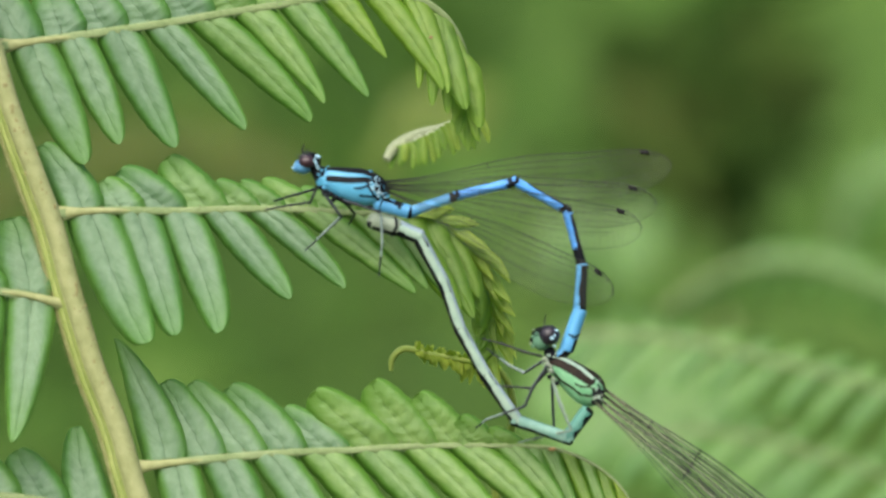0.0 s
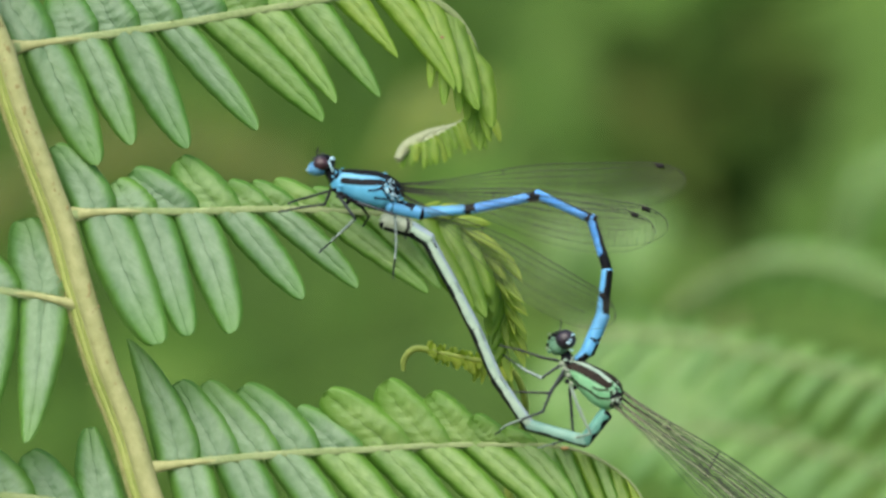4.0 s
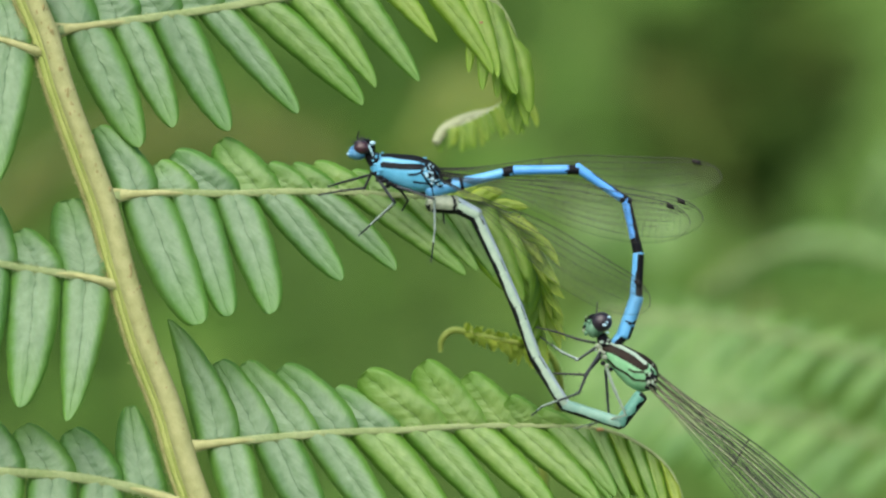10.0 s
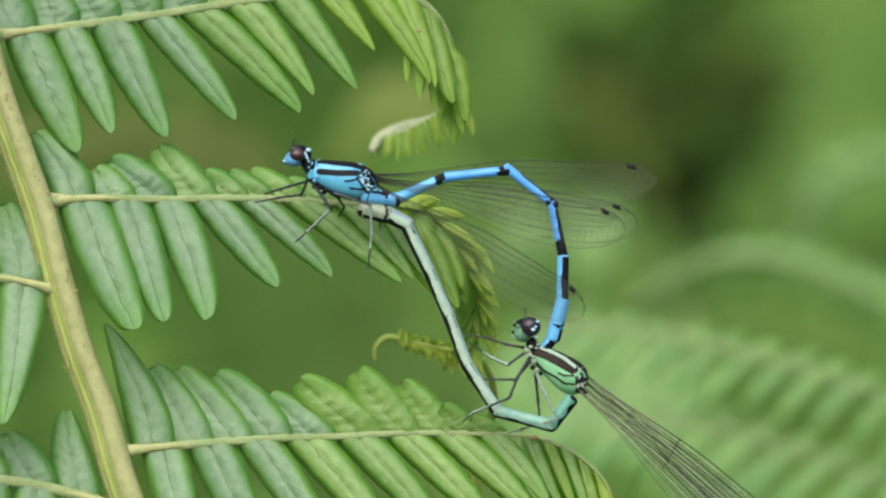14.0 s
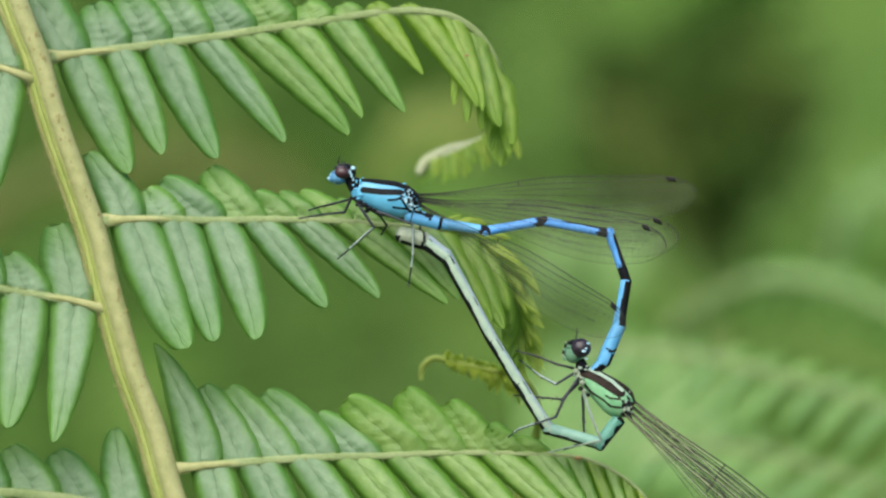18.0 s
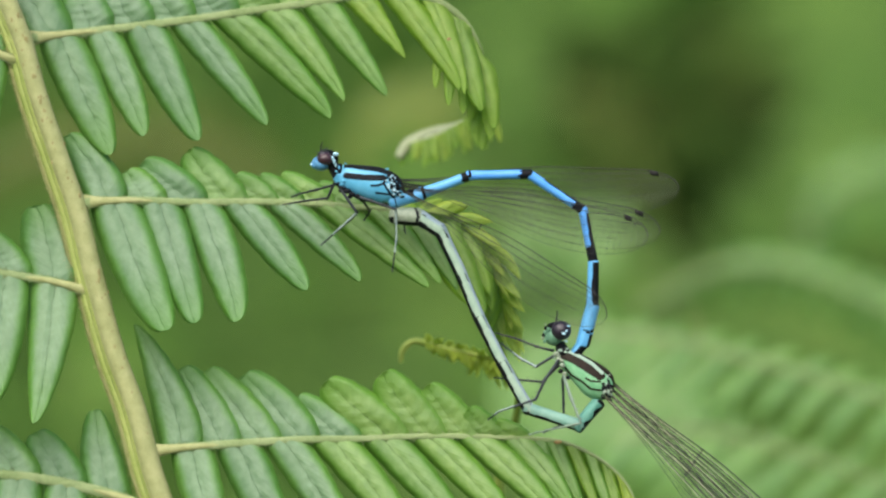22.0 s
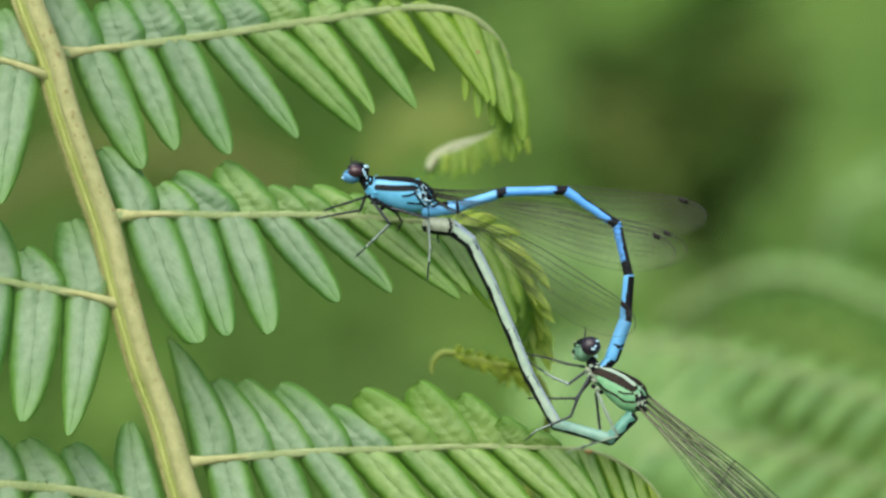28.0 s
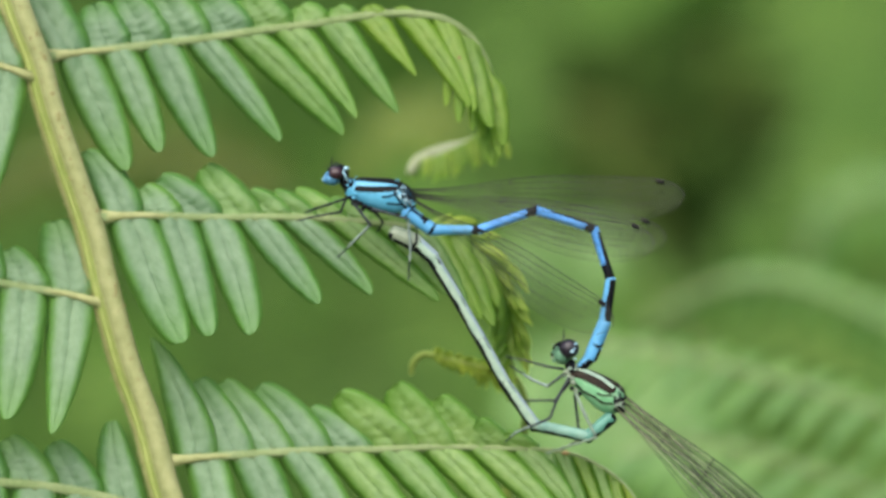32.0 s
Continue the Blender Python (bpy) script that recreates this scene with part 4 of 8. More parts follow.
bms = loft(mk_line([(648, 326, 8), (654, 329, 16), (668, 334, 23), (695, 340, 28), (722, 345, 31), (744, 351, 28), (757, 358, 21), (766, 364, 12)], MO, 30), thorax_pick, 216, 0.8)
thorax = part("thorax", bms.pop(0), TURQ, male, "turquoise thorax with black shoulder stripes")
for bm in bms.values():
    part("black_stripe", bm, BLACK, thorax, "black stripe")
male_head = part("head", ball(bmesh.new(), local([(635, 303, 0)], MO)[0], 17 * U, (1.08, 1.25, 0.92)), BLACK, male, "black crown over a blue face")
part("face", ball(bmesh.new(), local([(623, 312, 0)], MO)[0], 15.5 * U, (1.08, 1.25, 0.86)), FACE_BLUE, male_head, "pale blue face")
for s in (-1, 1):
    part("eye", ball(bmesh.new(), local([(630, 304, s * 16)], MO)[0], 12.5 * U, (1.15, 0.75, 0.86)), EYE_RED, male_head, "dark red-brown compound eye")
    part("eye", ball(bmesh.new(), local([(628, 297, s * 13)], MO)[0], 10 * U, (1.2, 0.8, 0.7)), EYE_DARK, male_head, "dark upper half of the compound eye")
    for x, z, d, q, st in ((648, 295, 14, 4.4, (1.2, 0.8, 0.8)), (643, 302, 20.5, 3.0, (0.8, 0.5, 1.3)), (646, 308, 19.5, 2.8, (0.8, 0.5, 1.6)), (649, 314, 15, 2.6, (0.7, 0.6, 1.5)), (606, 315, 6, 2.8, (1, 1.2, 0.9)), (611, 309, 10, 1.8, (1, 1, 1))):
        part("spot_glint", ball(bmesh.new(), local([(x, z, s * d)], MO)[0], q * U, st, 8, 10), PALEBLUE, male_head, "small pale blue marking and painted glint on the head")
    part("antenna", tube(bmesh.new(), local([(623, 294, s * 7), (621, 284, s * 9), (624, 274, s * 12)], MO), [1.7 * U, 1.2 * U, 0.6 * U], 6), LEG_BLACK, male_head)
hair = bmesh.new()
for k in range(26):
    a, f = random.uniform(-0.5, 1.9), random.uniform(-12, 12)
    p = Vector((635 - 18 * math.sin(a), 303 - 15 * math.cos(a), f))
    tube(hair, local([tuple(p), (p.x - 7 * math.sin(a) + random.uniform(-3, 3), p.y - 7 * math.cos(a) + random.uniform(-3, 3), f * 1.2)], MO), [0.45 * U, 0.15 * U], 4)
tagged(part("down", hair, LEG, male_head), "fine grey hairs on the head", kind="stuff")
part("lip", ball(bmesh.new(), local([(612, 316, 0)], MO)[0], 8 * U, (0.8, 1.6, 0.8)), FACE_BLUE, male_head, "blue upper lip")
part("collar", ball(bmesh.new(), local([(656, 324, 0)], MO)[0], 11 * U, (0.7, 1.5, 1.2)), BLACK, thorax, "black collar with pale blue spots")
for x, y, d, q, sx, sz in ((662, 318, -17, 3.4, 0.5, 1.5), (655, 318, -16, 2.6, 0.8, 1.3), (655, 331, -15, 3.0, 1.5, 0.7), (650, 325, -14, 2.2, 1, 1), (664, 341, -20, 3.0, 1.5, 0.8), (660, 348, -15, 2.8, 1.4, 0.8), (653, 342, -10, 2.6, 0.9, 1.4), (666, 311, -12, 1.8, 1.4, 0.6)):
    part("collar_spot", ball(bmesh.new(), local([(x, y, d)], MO)[0], q * U, (sx, 0.5, sz), 8, 10), TURQ, thorax, "blue spot")
part("neck", tube(bmesh.new(), local([(640, 312, 0), (655, 328, 0)], MO), [9 * U, 14 * U], 12), BLACK, male)
for x, y, d, q, m in ((655, 348, -12, 5, BLACK), (664, 354, -16, 4.5, BLACK), (671, 359, -17, 5.5, BLACK), (680, 364, -18, 5, BLACK), (689, 367, -18, 4.5, BLACK), (697, 371, -17, 4.5, BLACK), (660, 359, -10, 4, BLACK), (676, 369, -12, 4, BLACK), (706, 373, -15, 4, BLACK)):
    part("hip", ball(bmesh.new(), local([(x, y, d)], MO)[0], q * U, (1.3, 0.8, 0.8), 8, 10), m, thorax, "dark hip joint")
leg(male, MO, [(648, 345, -6), (637, 373, 0), (598, 379, 20), (556, 388, 40)], 3.2, 1.5, LEG_BLACK)
leg(male, MO, [(650, 348, 12), (615, 359, 30), (585, 368, 50), (572, 373, 64)], 3.0, 1.5, LEG_BLACK)
leg(male, MO, [(655, 350, -14), (690, 397, -20), (662, 424, 10), (628, 456, 50)], 3.4, 1.5, LEG, LEG_SILVER)
leg(male, MO, [(672, 360, 16), (700, 376, 30), (712, 392, 50), (702, 410, 66)], 3.2, 1.6, LEG_BLACK)
leg(male, MO, [(682, 366, -14), (712, 374, -24), (758, 388, -28), (761, 440, -16), (756, 498, 14)], 3.4, 1.5, LEG, LEG_SILVER)
leg(male, MO, [(690, 368, 14), (730, 376, 30), (770, 386, 50), (776, 430, 62)], 3.2, 1.5, LEG_BLACK)


def wing(owner, length, width, y, fine=1.0, pale=(), nodes=(0.36,)):
    """A stalked, rounded wing along +x: a clear skin, a net of veins and a dark cell near the tip."""
    def ease(a, b, x):
        f = min(1.0, max(0.0, (x - a) / (b - a)))
        return f * f * (3 - 2 * f)

    def edge(u):
        top = 2 + (width * 0.40 - 2) * ease(0.02, 0.55, u)
        low = 2 + (width * 0.60 - 2) * ease(0.05, 0.70, u)
        if u > 0.86:
            top *= math.sqrt(max(0.0, 1 - ((u - 0.86) / 0.14) ** 2))
        if u > 0.72:
            low *= math.sqrt(max(0.0, 1 - ((u - 0.72) / 0.28) ** 2))
        return max(top, 0.3), max(low, 0.3)

    nu = 36
    bm = bmesh.new()
    cols = []
    for i in range(nu + 1):
        u = math.sin(math.pi / 2 * i / nu)
        top, low = edge(u)
        cols.append([bm.verts.new(Vector((u * length, y + 2.0 * math.sin(j * 2.2 + 0.4) + 6 * u, top + (-low - top) * j / 6)) * U) for j in range(7)])
    for a, b in zip(cols, cols[1:]):
        for j in range(6):
            bm.faces.new((a[j], b[j], b[j + 1], a[j + 1]))
    skin = part("wing", bm, MEMBRANE, owner, "clear wing with fine dark veins")
    vb = bmesh.new()

    def at(u, f):
        top, low = edge(u)
        return Vector((u * length, y - 1.5 + 6 * u, top + (-low - top) * f)) * U

    def vein(us, fs, r):
        tube(vb, [at(u, f) for u, f in zip(us, fs)], [r * U * fine * (0.62 + 0.08 * u) for u in us], 5)

    us = [math.sin(math.pi / 2 * i / 24) for i in range(25)]
    vein(us, [0.0] * 25, 1.2)
    vein(us, [1.0] * 25, 0.5)
    for f0, f1, e, r in ((0.22, 0.09, 0.96, 0.9), (0.40, 0.20, 0.95, 0.6), (0.58, 0.36, 0.93, 0.6), (0.80, 0.62, 0.88, 0.6)):
        uu = [e * i / 20 for i in range(21)]
        vein(uu, [f0 + (f1 - f0) * u + 0.03 * math.sin(u * 5) * u for u in uu], r)
    for f0, f1, u0, u1 in ((0.36, 0.30, 0.28, 0.92), (0.50, 0.50, 0.34, 0.9), (0.62, 0.74, 0.35, 0.88), (0.80, 0.88, 0.4, 0.8), (0.44, 0.44, 0.5, 0.93), (0.70, 0.60, 0.45, 0.9)):
        uu = [u0 + (u1 - u0) * i / 16 for i in range(17)]
        vein(uu, [f0 + (f1 - f0) * u + 0.02 * math.sin(u * 14 + f0 * 9) for u in uu], 0.26)
    for lo, hi in ((0.0, 0.14), (0.14, 0.3), (0.3, 0.46), (0.46, 0.62), (0.62, 0.8), (0.8, 1.0)):
        u = 0.2 + random.uniform(0, 0.03)
        while u < 0.96:
            tube(vb, [at(u, lo), at(u + random.uniform(-0.006, 0.008), hi)], 0.16 * U * fine, 4)
            u += random.uniform(0.018, 0.034)
    for u in nodes:
        tube(vb, [at(u, 0.0), at(u + 0.003, 0.2 if len(nodes) == 1 else 0.45)], (0.9 if len(nodes) == 1 else 0.8) * U * fine, 6)
    part("vein_net", vb, VEIN, skin, "net of dark veins")
    for f0, f1 in pale:
        us = [0.9 * i / 20 for i in range(21)]
        part("pale_vein", tube(bmesh.new(), [at(u, f0 + (f1 - f0) * u) + Vector((0, -0.6 * U, 0)) for u in us], [(0.48 - 0.15 * u) * U for u in us], 5), VEIN_PALE, skin, "cream-coloured main vein")
    sb = bmesh.new()
    p = [at(0.890, 0.0), at(0.921, 0.0), at(0.929, 0.12), at(0.898, 0.12)]
    lo = [sb.verts.new(q + Vector((0, -0.8 * U, 0))) for q in p]
    hi = [sb.verts.new(q + Vector((0, 0.8 * U, 0))) for q in p]
    sb.faces.new(lo)
    sb.faces.new(hi[::-1])
    for k in range(4):
        sb.faces.new((lo[k], hi[k], hi[(k + 1) % 4], lo[(k + 1) % 4]))
    part("wing_spot", sb, STIGMA, skin, "small dark cell near the wing tip")
    return skin


for k in range(90):
    a = random.random()
    x, y = 738 + 22 * a + random.uniform(-8, 10), 322 + 40 * a + random.uniform(-7, 7)
    d = -0.8 * math.sqrt(max(30.0, 27 ** 2 - (y - 350) ** 2)) - random.uniform(0.5, 3)
    part("wing_joint", ball(bmesh.new(), local([(x, y, d)], MO)[0], random.uniform(1.1, 2.5) * U, (random.uniform(0.6, 2.0), 0.4, random.uniform(0.5, 1.4)), 6, 8), (BLACK, TURQ, BLACK, PALEBLUE, BLACK, PALEBLUE, BLACK)[k % 7], thorax)
male_wings = [wing(male, ln, wd, y, 1.05) for ln, wd, y in ((490, 80, 6), (465, 80, 22), (444, 82, -12), (427, 82, -30))]

# ---- the green female ----
FO = (1134.7, 692.2)
female = empty("female_damselfly", W(*FO))
tagged(female, "green and black female damselfly with her abdomen bent forward", "damselfly")
female_segments = []


def pick_f(u, a, x, z):
    if z > 4.6 + 1.2 * math.sin(u * 5) or (u > 0.93 and z > 0) or (u < 0.06 and z > 2) or u > 0.975:
        return 1
    if -7.6 < z < -5.8 and 0.72 < u < 0.95:
        return 1
    # Bluish sheen of the upper side, painted as a coloured edge.
    return 2 if z < -6.2 else 0


def pick_f0(u, a, x, z):
    return 1 if z > 6 + 3 * math.sin(u * 16) or u > 0.97 or (u < 0.10 and z > -4) else 0


def pick_f1(u, a, x, z):
    return 1 if z > 6.4 + math.sin(u * 7) or (u < 0.04 and z > 2) or u > 0.985 else 0


def pick_f7(u, a, x, z):
    return 1 if 0.13 + 0.0004 * z * z < u < 0.21 + 0.0004 * z * z or (z > 9 and u < 0.8) or (u > 0.86 and z > 3) else 0


for ln, r0, r1, sw, mat, pick in ((64, 12.6, 11.2, 0, TEAL, pick_f0), (108, 11.2, 10.8, 0, SEA, pick_f1), (104, 11, 10.8, 0, PALE, pick_f), (100, 10.8, 10.8, 0, PALE, pick_f), (98, 10.8, 10.8, 0, PALE, pick_f), (96, 11, 12, 0, PALE, pick_f), (50, 12.8, 15, 0, PALE, pick_f), (52, 15.5, 13, 2, GREYG, pick_f7)):
    female_segments.append(segment(female, ln, r0, r1, sw, (mat, BLACK, BLUE_SHEEN), pick, {1: "dark_line", 2: "sheen_edge"}))

STRIPE = plan(FO, (1062, 648), (1085, 657), (1105, 667), (1123, 681))
SHADE = plan(FO, (1050, 657), (1070, 663), (1095, 676), (1119, 689))
SHORT = plan(FO, (1095, 693), (1104, 697), (1121, 697))
LONG = plan(FO, (1056, 676), (1070, 690), (1090, 700), (1105, 711), (1122, 712))
UNDER = plan(FO, (1124, 700), (1132, 708), (1126, 722))


def thorax_pick_f(u, a, x, z):
    if stroke(x, z, STRIPE, 2.9):
        return 2
    if u > 0.96 or u < 0.03 or 46 < a < 134:
        return 1
    if stroke(x, z, SHADE, 5.6) or stroke(x, z, SHORT, 1.8) or stroke(x, z, LONG, 1.9) or stroke(x, z, UNDER, 1.6):
        return 1
    if stroke(x, z, plan(FO, (1060, 650), (1090, 662), (1122, 686)), 7):
        return 1
    return 0


bms = loft(mk_line([(1046, 654, 8), (1052, 657, 14), (1070, 668, 21), (1094, 684, 27), (1114, 698, 30), (1130, 708, 26), (1141, 714, 15)], FO, 30), thorax_pick_f, 216, 0.8)
fthorax = part("thorax", bms.pop(0), GREEN, female, "green thorax with black shoulder stripes")
part("pale_stripe", bms.pop(2), PALE, fthorax, "pale yellow-green stripe")
for bm in bms.values():
    part("black_stripe", bm, BROWN, fthorax, "brown-black stripe")
fhead_part = part("head", ball(bmesh.new(), local([(1033, 623, 0)], FO)[0], 17 * U, (1.0, 1.2, 1.05)), FACE_GREEN, female, "green face with dark crown")
for s in (-1, 1):
    part("eye", ball(bmesh.new(), local([(1045, 613, s * 15)], FO)[0], 18 * U, (1.0, 0.85, 0.95)), EYE_DARK, fhead_part, "dark purple-brown compound eye")
    # Pale lumps on her eye: head markings, and sky glints painted as spots.
    for x, y, d, q, st in ((1050, 618, 30, 3.2, (1.3, 0.6, 0.8)), (1054, 613, 29, 2.2, (1.0, 0.6, 1.0)), (1057, 604, 24, 3.0, (1.3, 0.8, 0.7)), (1055, 631, 17, 3.0, (1.3, 0.7, 0.6))):
        part("spot_glint", ball(bmesh.new(), local([(x, y, s * d)], FO)[0], q * U, st, 8, 10), PALEBLUE, fhead_part, "small pale blue marking and painted glint on the head")
    part("antenna", tube(bmesh.new(), local([(1034, 602, s * 6), (1036, 590, s * 8), (1036, 578, s * 10)], FO), [1.4 * U, 1.0 * U, 0.6 * U], 6), LEG_BLACK, fhead_part)
part("crown", ball(bmesh.new(), local([(1036, 606, 0)], FO)[0], 12 * U, (1.2, 1.3, 0.6)), BLACK, fhead_part, "black crown")
for x, y, d, q, m in ((1018, 611, -6, 3.6, BLACK), (1016, 618, -8, 2.8, FACE_GREEN), (1015, 623, -6, 3.4, BLACK), (1014, 629, -9, 2.4, GREYG), (1018, 634, -8, 3.4, FACE_GREEN), (1023, 606, -6, 3.6, BLACK), (1017, 605, -10, 1.6, GREYG), (1022, 612, -18, 3.0, FACE_GREEN), (1026, 606, -14, 2.8, BLACK)):
    part("mouthpart", ball(bmesh.new(), local([(x, y, d)], FO)[0], q * U, (0.9, 1.2, 1.1), 8, 10), m, fhead_part)
part("collar", ball(bmesh.new(), local([(1051, 651, 0)], FO)[0], 11 * U, (1.1, 1.3, 0.7)), BLACK, fthorax, "black collar with pale green spots")
for x, y, d, q, sx, sz in ((1046, 648, -13, 3.4, 1.2, 0.8), (1056, 650, -14, 2.8, 1.2, 0.7), (1044, 658, -12, 3.6, 1.1, 1.0), (1050, 666, -16, 4.0, 1.2, 0.9), (1058, 644, -10, 2.6, 1.0, 0.8), (1042, 668, -10, 3.2, 0.9, 1.2)):
    part("collar_spot", ball(bmesh.new(), local([(x, y, d)], FO)[0], q * U, (sx, 0.6, sz), 8, 10), GREYG if q > 3.5 else PALE, fthorax, "pale green spot")
part("neck", tube(bmesh.new(), local([(1044, 634, 0), (1052, 652, 0)], FO), [8 * U, 13 * U], 12), BLACK, female)
for x, y, d, q, m in ((1040, 655, -11, 5, GREYG), (1045, 664, -15, 4.5, GREYG), (1052, 674, -17, 5, GREYG), (1050, 684, -15, 4.5, BLACK), (1057, 688, -18, 3.8, GREYG), (1064, 694, -19, 4, BLACK), (1036, 661, -8, 3.5, PALE)):
    part("hip", ball(bmesh.new(), local([(x, y, d)], FO)[0], q * U, (1.1, 0.8, 1.0), 8, 10), m, fthorax, "pale hip joint")
leg(female, FO, [(1036, 650, 10), (1005, 645, 20), (968, 634, 28), (930, 627, 34)], 3.0, 1.4, LEG_BLACK)
leg(female, FO, [(1040, 655, -8), (1006, 680, -14), (978, 668, -16), (938, 642, -14)], 3.2, 1.4, LEG, LEG_SILVER)
leg(female, FO, [(1045, 665, -16), (1024, 700, -24), (1010, 737, -26), (975, 752, -22), (948, 764, 10), (930, 781, 40)], 3.4, 1.4, LEG, LEG_SILVER)
leg(female, FO, [(1050, 670, 14), (1020, 706, 22), (980, 706, 26), (934, 706, 30)], 3.0, 1.4, LEG_BLACK)
leg(female, FO, [(1055, 690, -18), (1072, 730, -26), (1093, 772, -26), (1045, 787, 5), (1004, 801, 40)], 3.6, 1.4, LEG_PALE)
leg(female, FO, [(1055, 696, 16), (1060, 740, 22), (1064, 776, 26), (1030, 796, 50)], 3.2, 1.4, LEG)
for k in range(90):
    a = random.random()
    x, y = 1128 + 8 * a + random.uniform(-8, 9), 684 + 42 * a + random.uniform(-4, 4)
    d = -0.8 * math.sqrt(max(30.0, 26 ** 2 - (y - 706) ** 2)) - random.uniform(0.5, 3)
    part("wing_joint", ball(bmesh.new(), local([(x, y, d)], FO)[0], random.uniform(1.2, 2.8) * U, (random.uniform(0.6, 1.6), 0.4, random.uniform(0.6, 1.8)), 6, 8), (BLACK, GREYG, BLACK, GREYG, BLACK, PALE, BLACK)[k % 7], fthorax)
female_wings = [wing(female, 480, 56, y, 1.5, ((0.14, 0.10), (0.62, 0.42)), (0.21, 0.41)) for y in (6, 18, -8, -22)]
FEMALE_WINGS = [(((1143 - k * 4 - FO[0]) * U * 1000), (FO[1] - 698 - k * 8) * U * 1000, a) for k, a in enumerate((38.8, 39.6, 40.9, 43.2))]


def motions():
    walk(male, [
        (0, spot(-1.328, 1004.232, 2.11)), (0.5, spot(-1.360, 1004.429, 0.17)), (1, spot(-1.400, 1004.344, 0.48)), (1.5, spot(-1.419, 1004.226, 2.03)),
        (2, spot(-1.241, 1004.294, 0.55)), (2.5, spot(-1.256, 1004.143, 2.64)), (3, spot(-1.351, 1004.241, 1.66)), (3.5, spot(-1.381, 1004.316, 1.87)),
        (4, spot(-1.178, 1004.063, 2.56)), (4.5, spot(-1.116, 1003.986, 2.59)), (5, spot(-1.054, 1004.034, 1.80)), (5.5, spot(-1.141, 1004.374, -1.00)),
        (6, spot(-1.127, 1004.068, 1.85)), (6.5, spot(-1.050, 1003.997, 2.37)), (7, spot(-1.062, 1003.908, 3.29)), (7.5, spot(-1.168, 1003.991, 2.85)),
        (8, spot(-1.143, 1004.015, 2.41)), (8.5, spot(-1.082, 1004.001, 2.44)), (9, spot(-1.199, 1004.160, 1.72)), (9.5, spot(-1.188, 1004.085, 2.50)),
        (10, spot(-1.137, 1003.972, 2.83)), (10.5, spot(-1.031, 1004.039, 1.62)), (11, spot(-1.144, 1004.015, 2.52)), (11.5, spot(-1.130, 1004.206, 1.00)),
        (12, spot(-1.208, 1004.353, -0.37)), (12.5, spot(-1.093, 1004.203, 1.81)), (13, spot(-1.171, 1004.123, 1.00)), (13.5, spot(-1.181, 1004.090, 1.87)),
        (14, spot(-1.182, 1004.088, 1.63)), (14.5, spot(-1.313, 1004.187, 0.76)), (15, spot(-1.221, 1004.082, 3.20)), (15.5, spot(-1.067, 1004.011, 2.81)),
        (16, spot(-1.175, 1004.110, 1.35)), (16.5, spot(-1.181, 1004.089, 1.77)), (17, spot(-1.234, 1004.127, 1.28)), (17.5, spot(-1.384, 1004.358, 0.86)),
        (18, spot(-1.520, 1004.287, 3.02)), (18.5, spot(-1.370, 1004.148, 2.16)), (19, spot(-1.300, 1004.225, 0.88)), (19.5, spot(-1.280, 1004.239, 1.91)),
        (20, spot(-1.399, 1004.372, 0.75)), (20.5, spot(-1.401, 1004.353, 0.39)), (21, spot(-1.535, 1004.267, 2.45)), (21.5, spot(-1.365, 1004.122, 1.87)),
        (22, spot(-1.423, 1004.122, 2.11)), (22.5, spot(-1.397, 1004.192, 2.40)), (23, spot(-1.434, 1004.326, 1.75)), (23.5, spot(-1.365, 1004.354, 0.91)),
        (24, spot(-1.329, 1004.156, 3.62)), (24.5, spot(-1.133, 1003.955, 1.50)), (25, spot(-1.344, 1004.338, -0.58)), (25.5, spot(-1.383, 1004.315, 0.02)),
        (26, spot(-1.475, 1004.443, -0.34)), (26.5, spot(-1.520, 1004.545, -1.39)), (27, spot(-1.440, 1004.354, 1.01)), (27.5, spot(-1.298, 1004.379, -1.44)),
        (28, spot(-1.374, 1004.311, 0.00)), (28.5, spot(-1.390, 1004.318, 0.04)), (29, spot(-1.533, 1004.526, -0.59)), (29.5, spot(-1.478, 1004.382, 1.20)),
        (30, spot(-1.460, 1004.310, 0.36)), (30.5, spot(-1.345, 1004.426, -1.49)), (31, spot(-1.304, 1004.441, -2.47)), (31.5, spot(-1.334, 1004.298, 0.61)),
        (32, spot(-1.458, 1004.529, -1.32)),
    ])
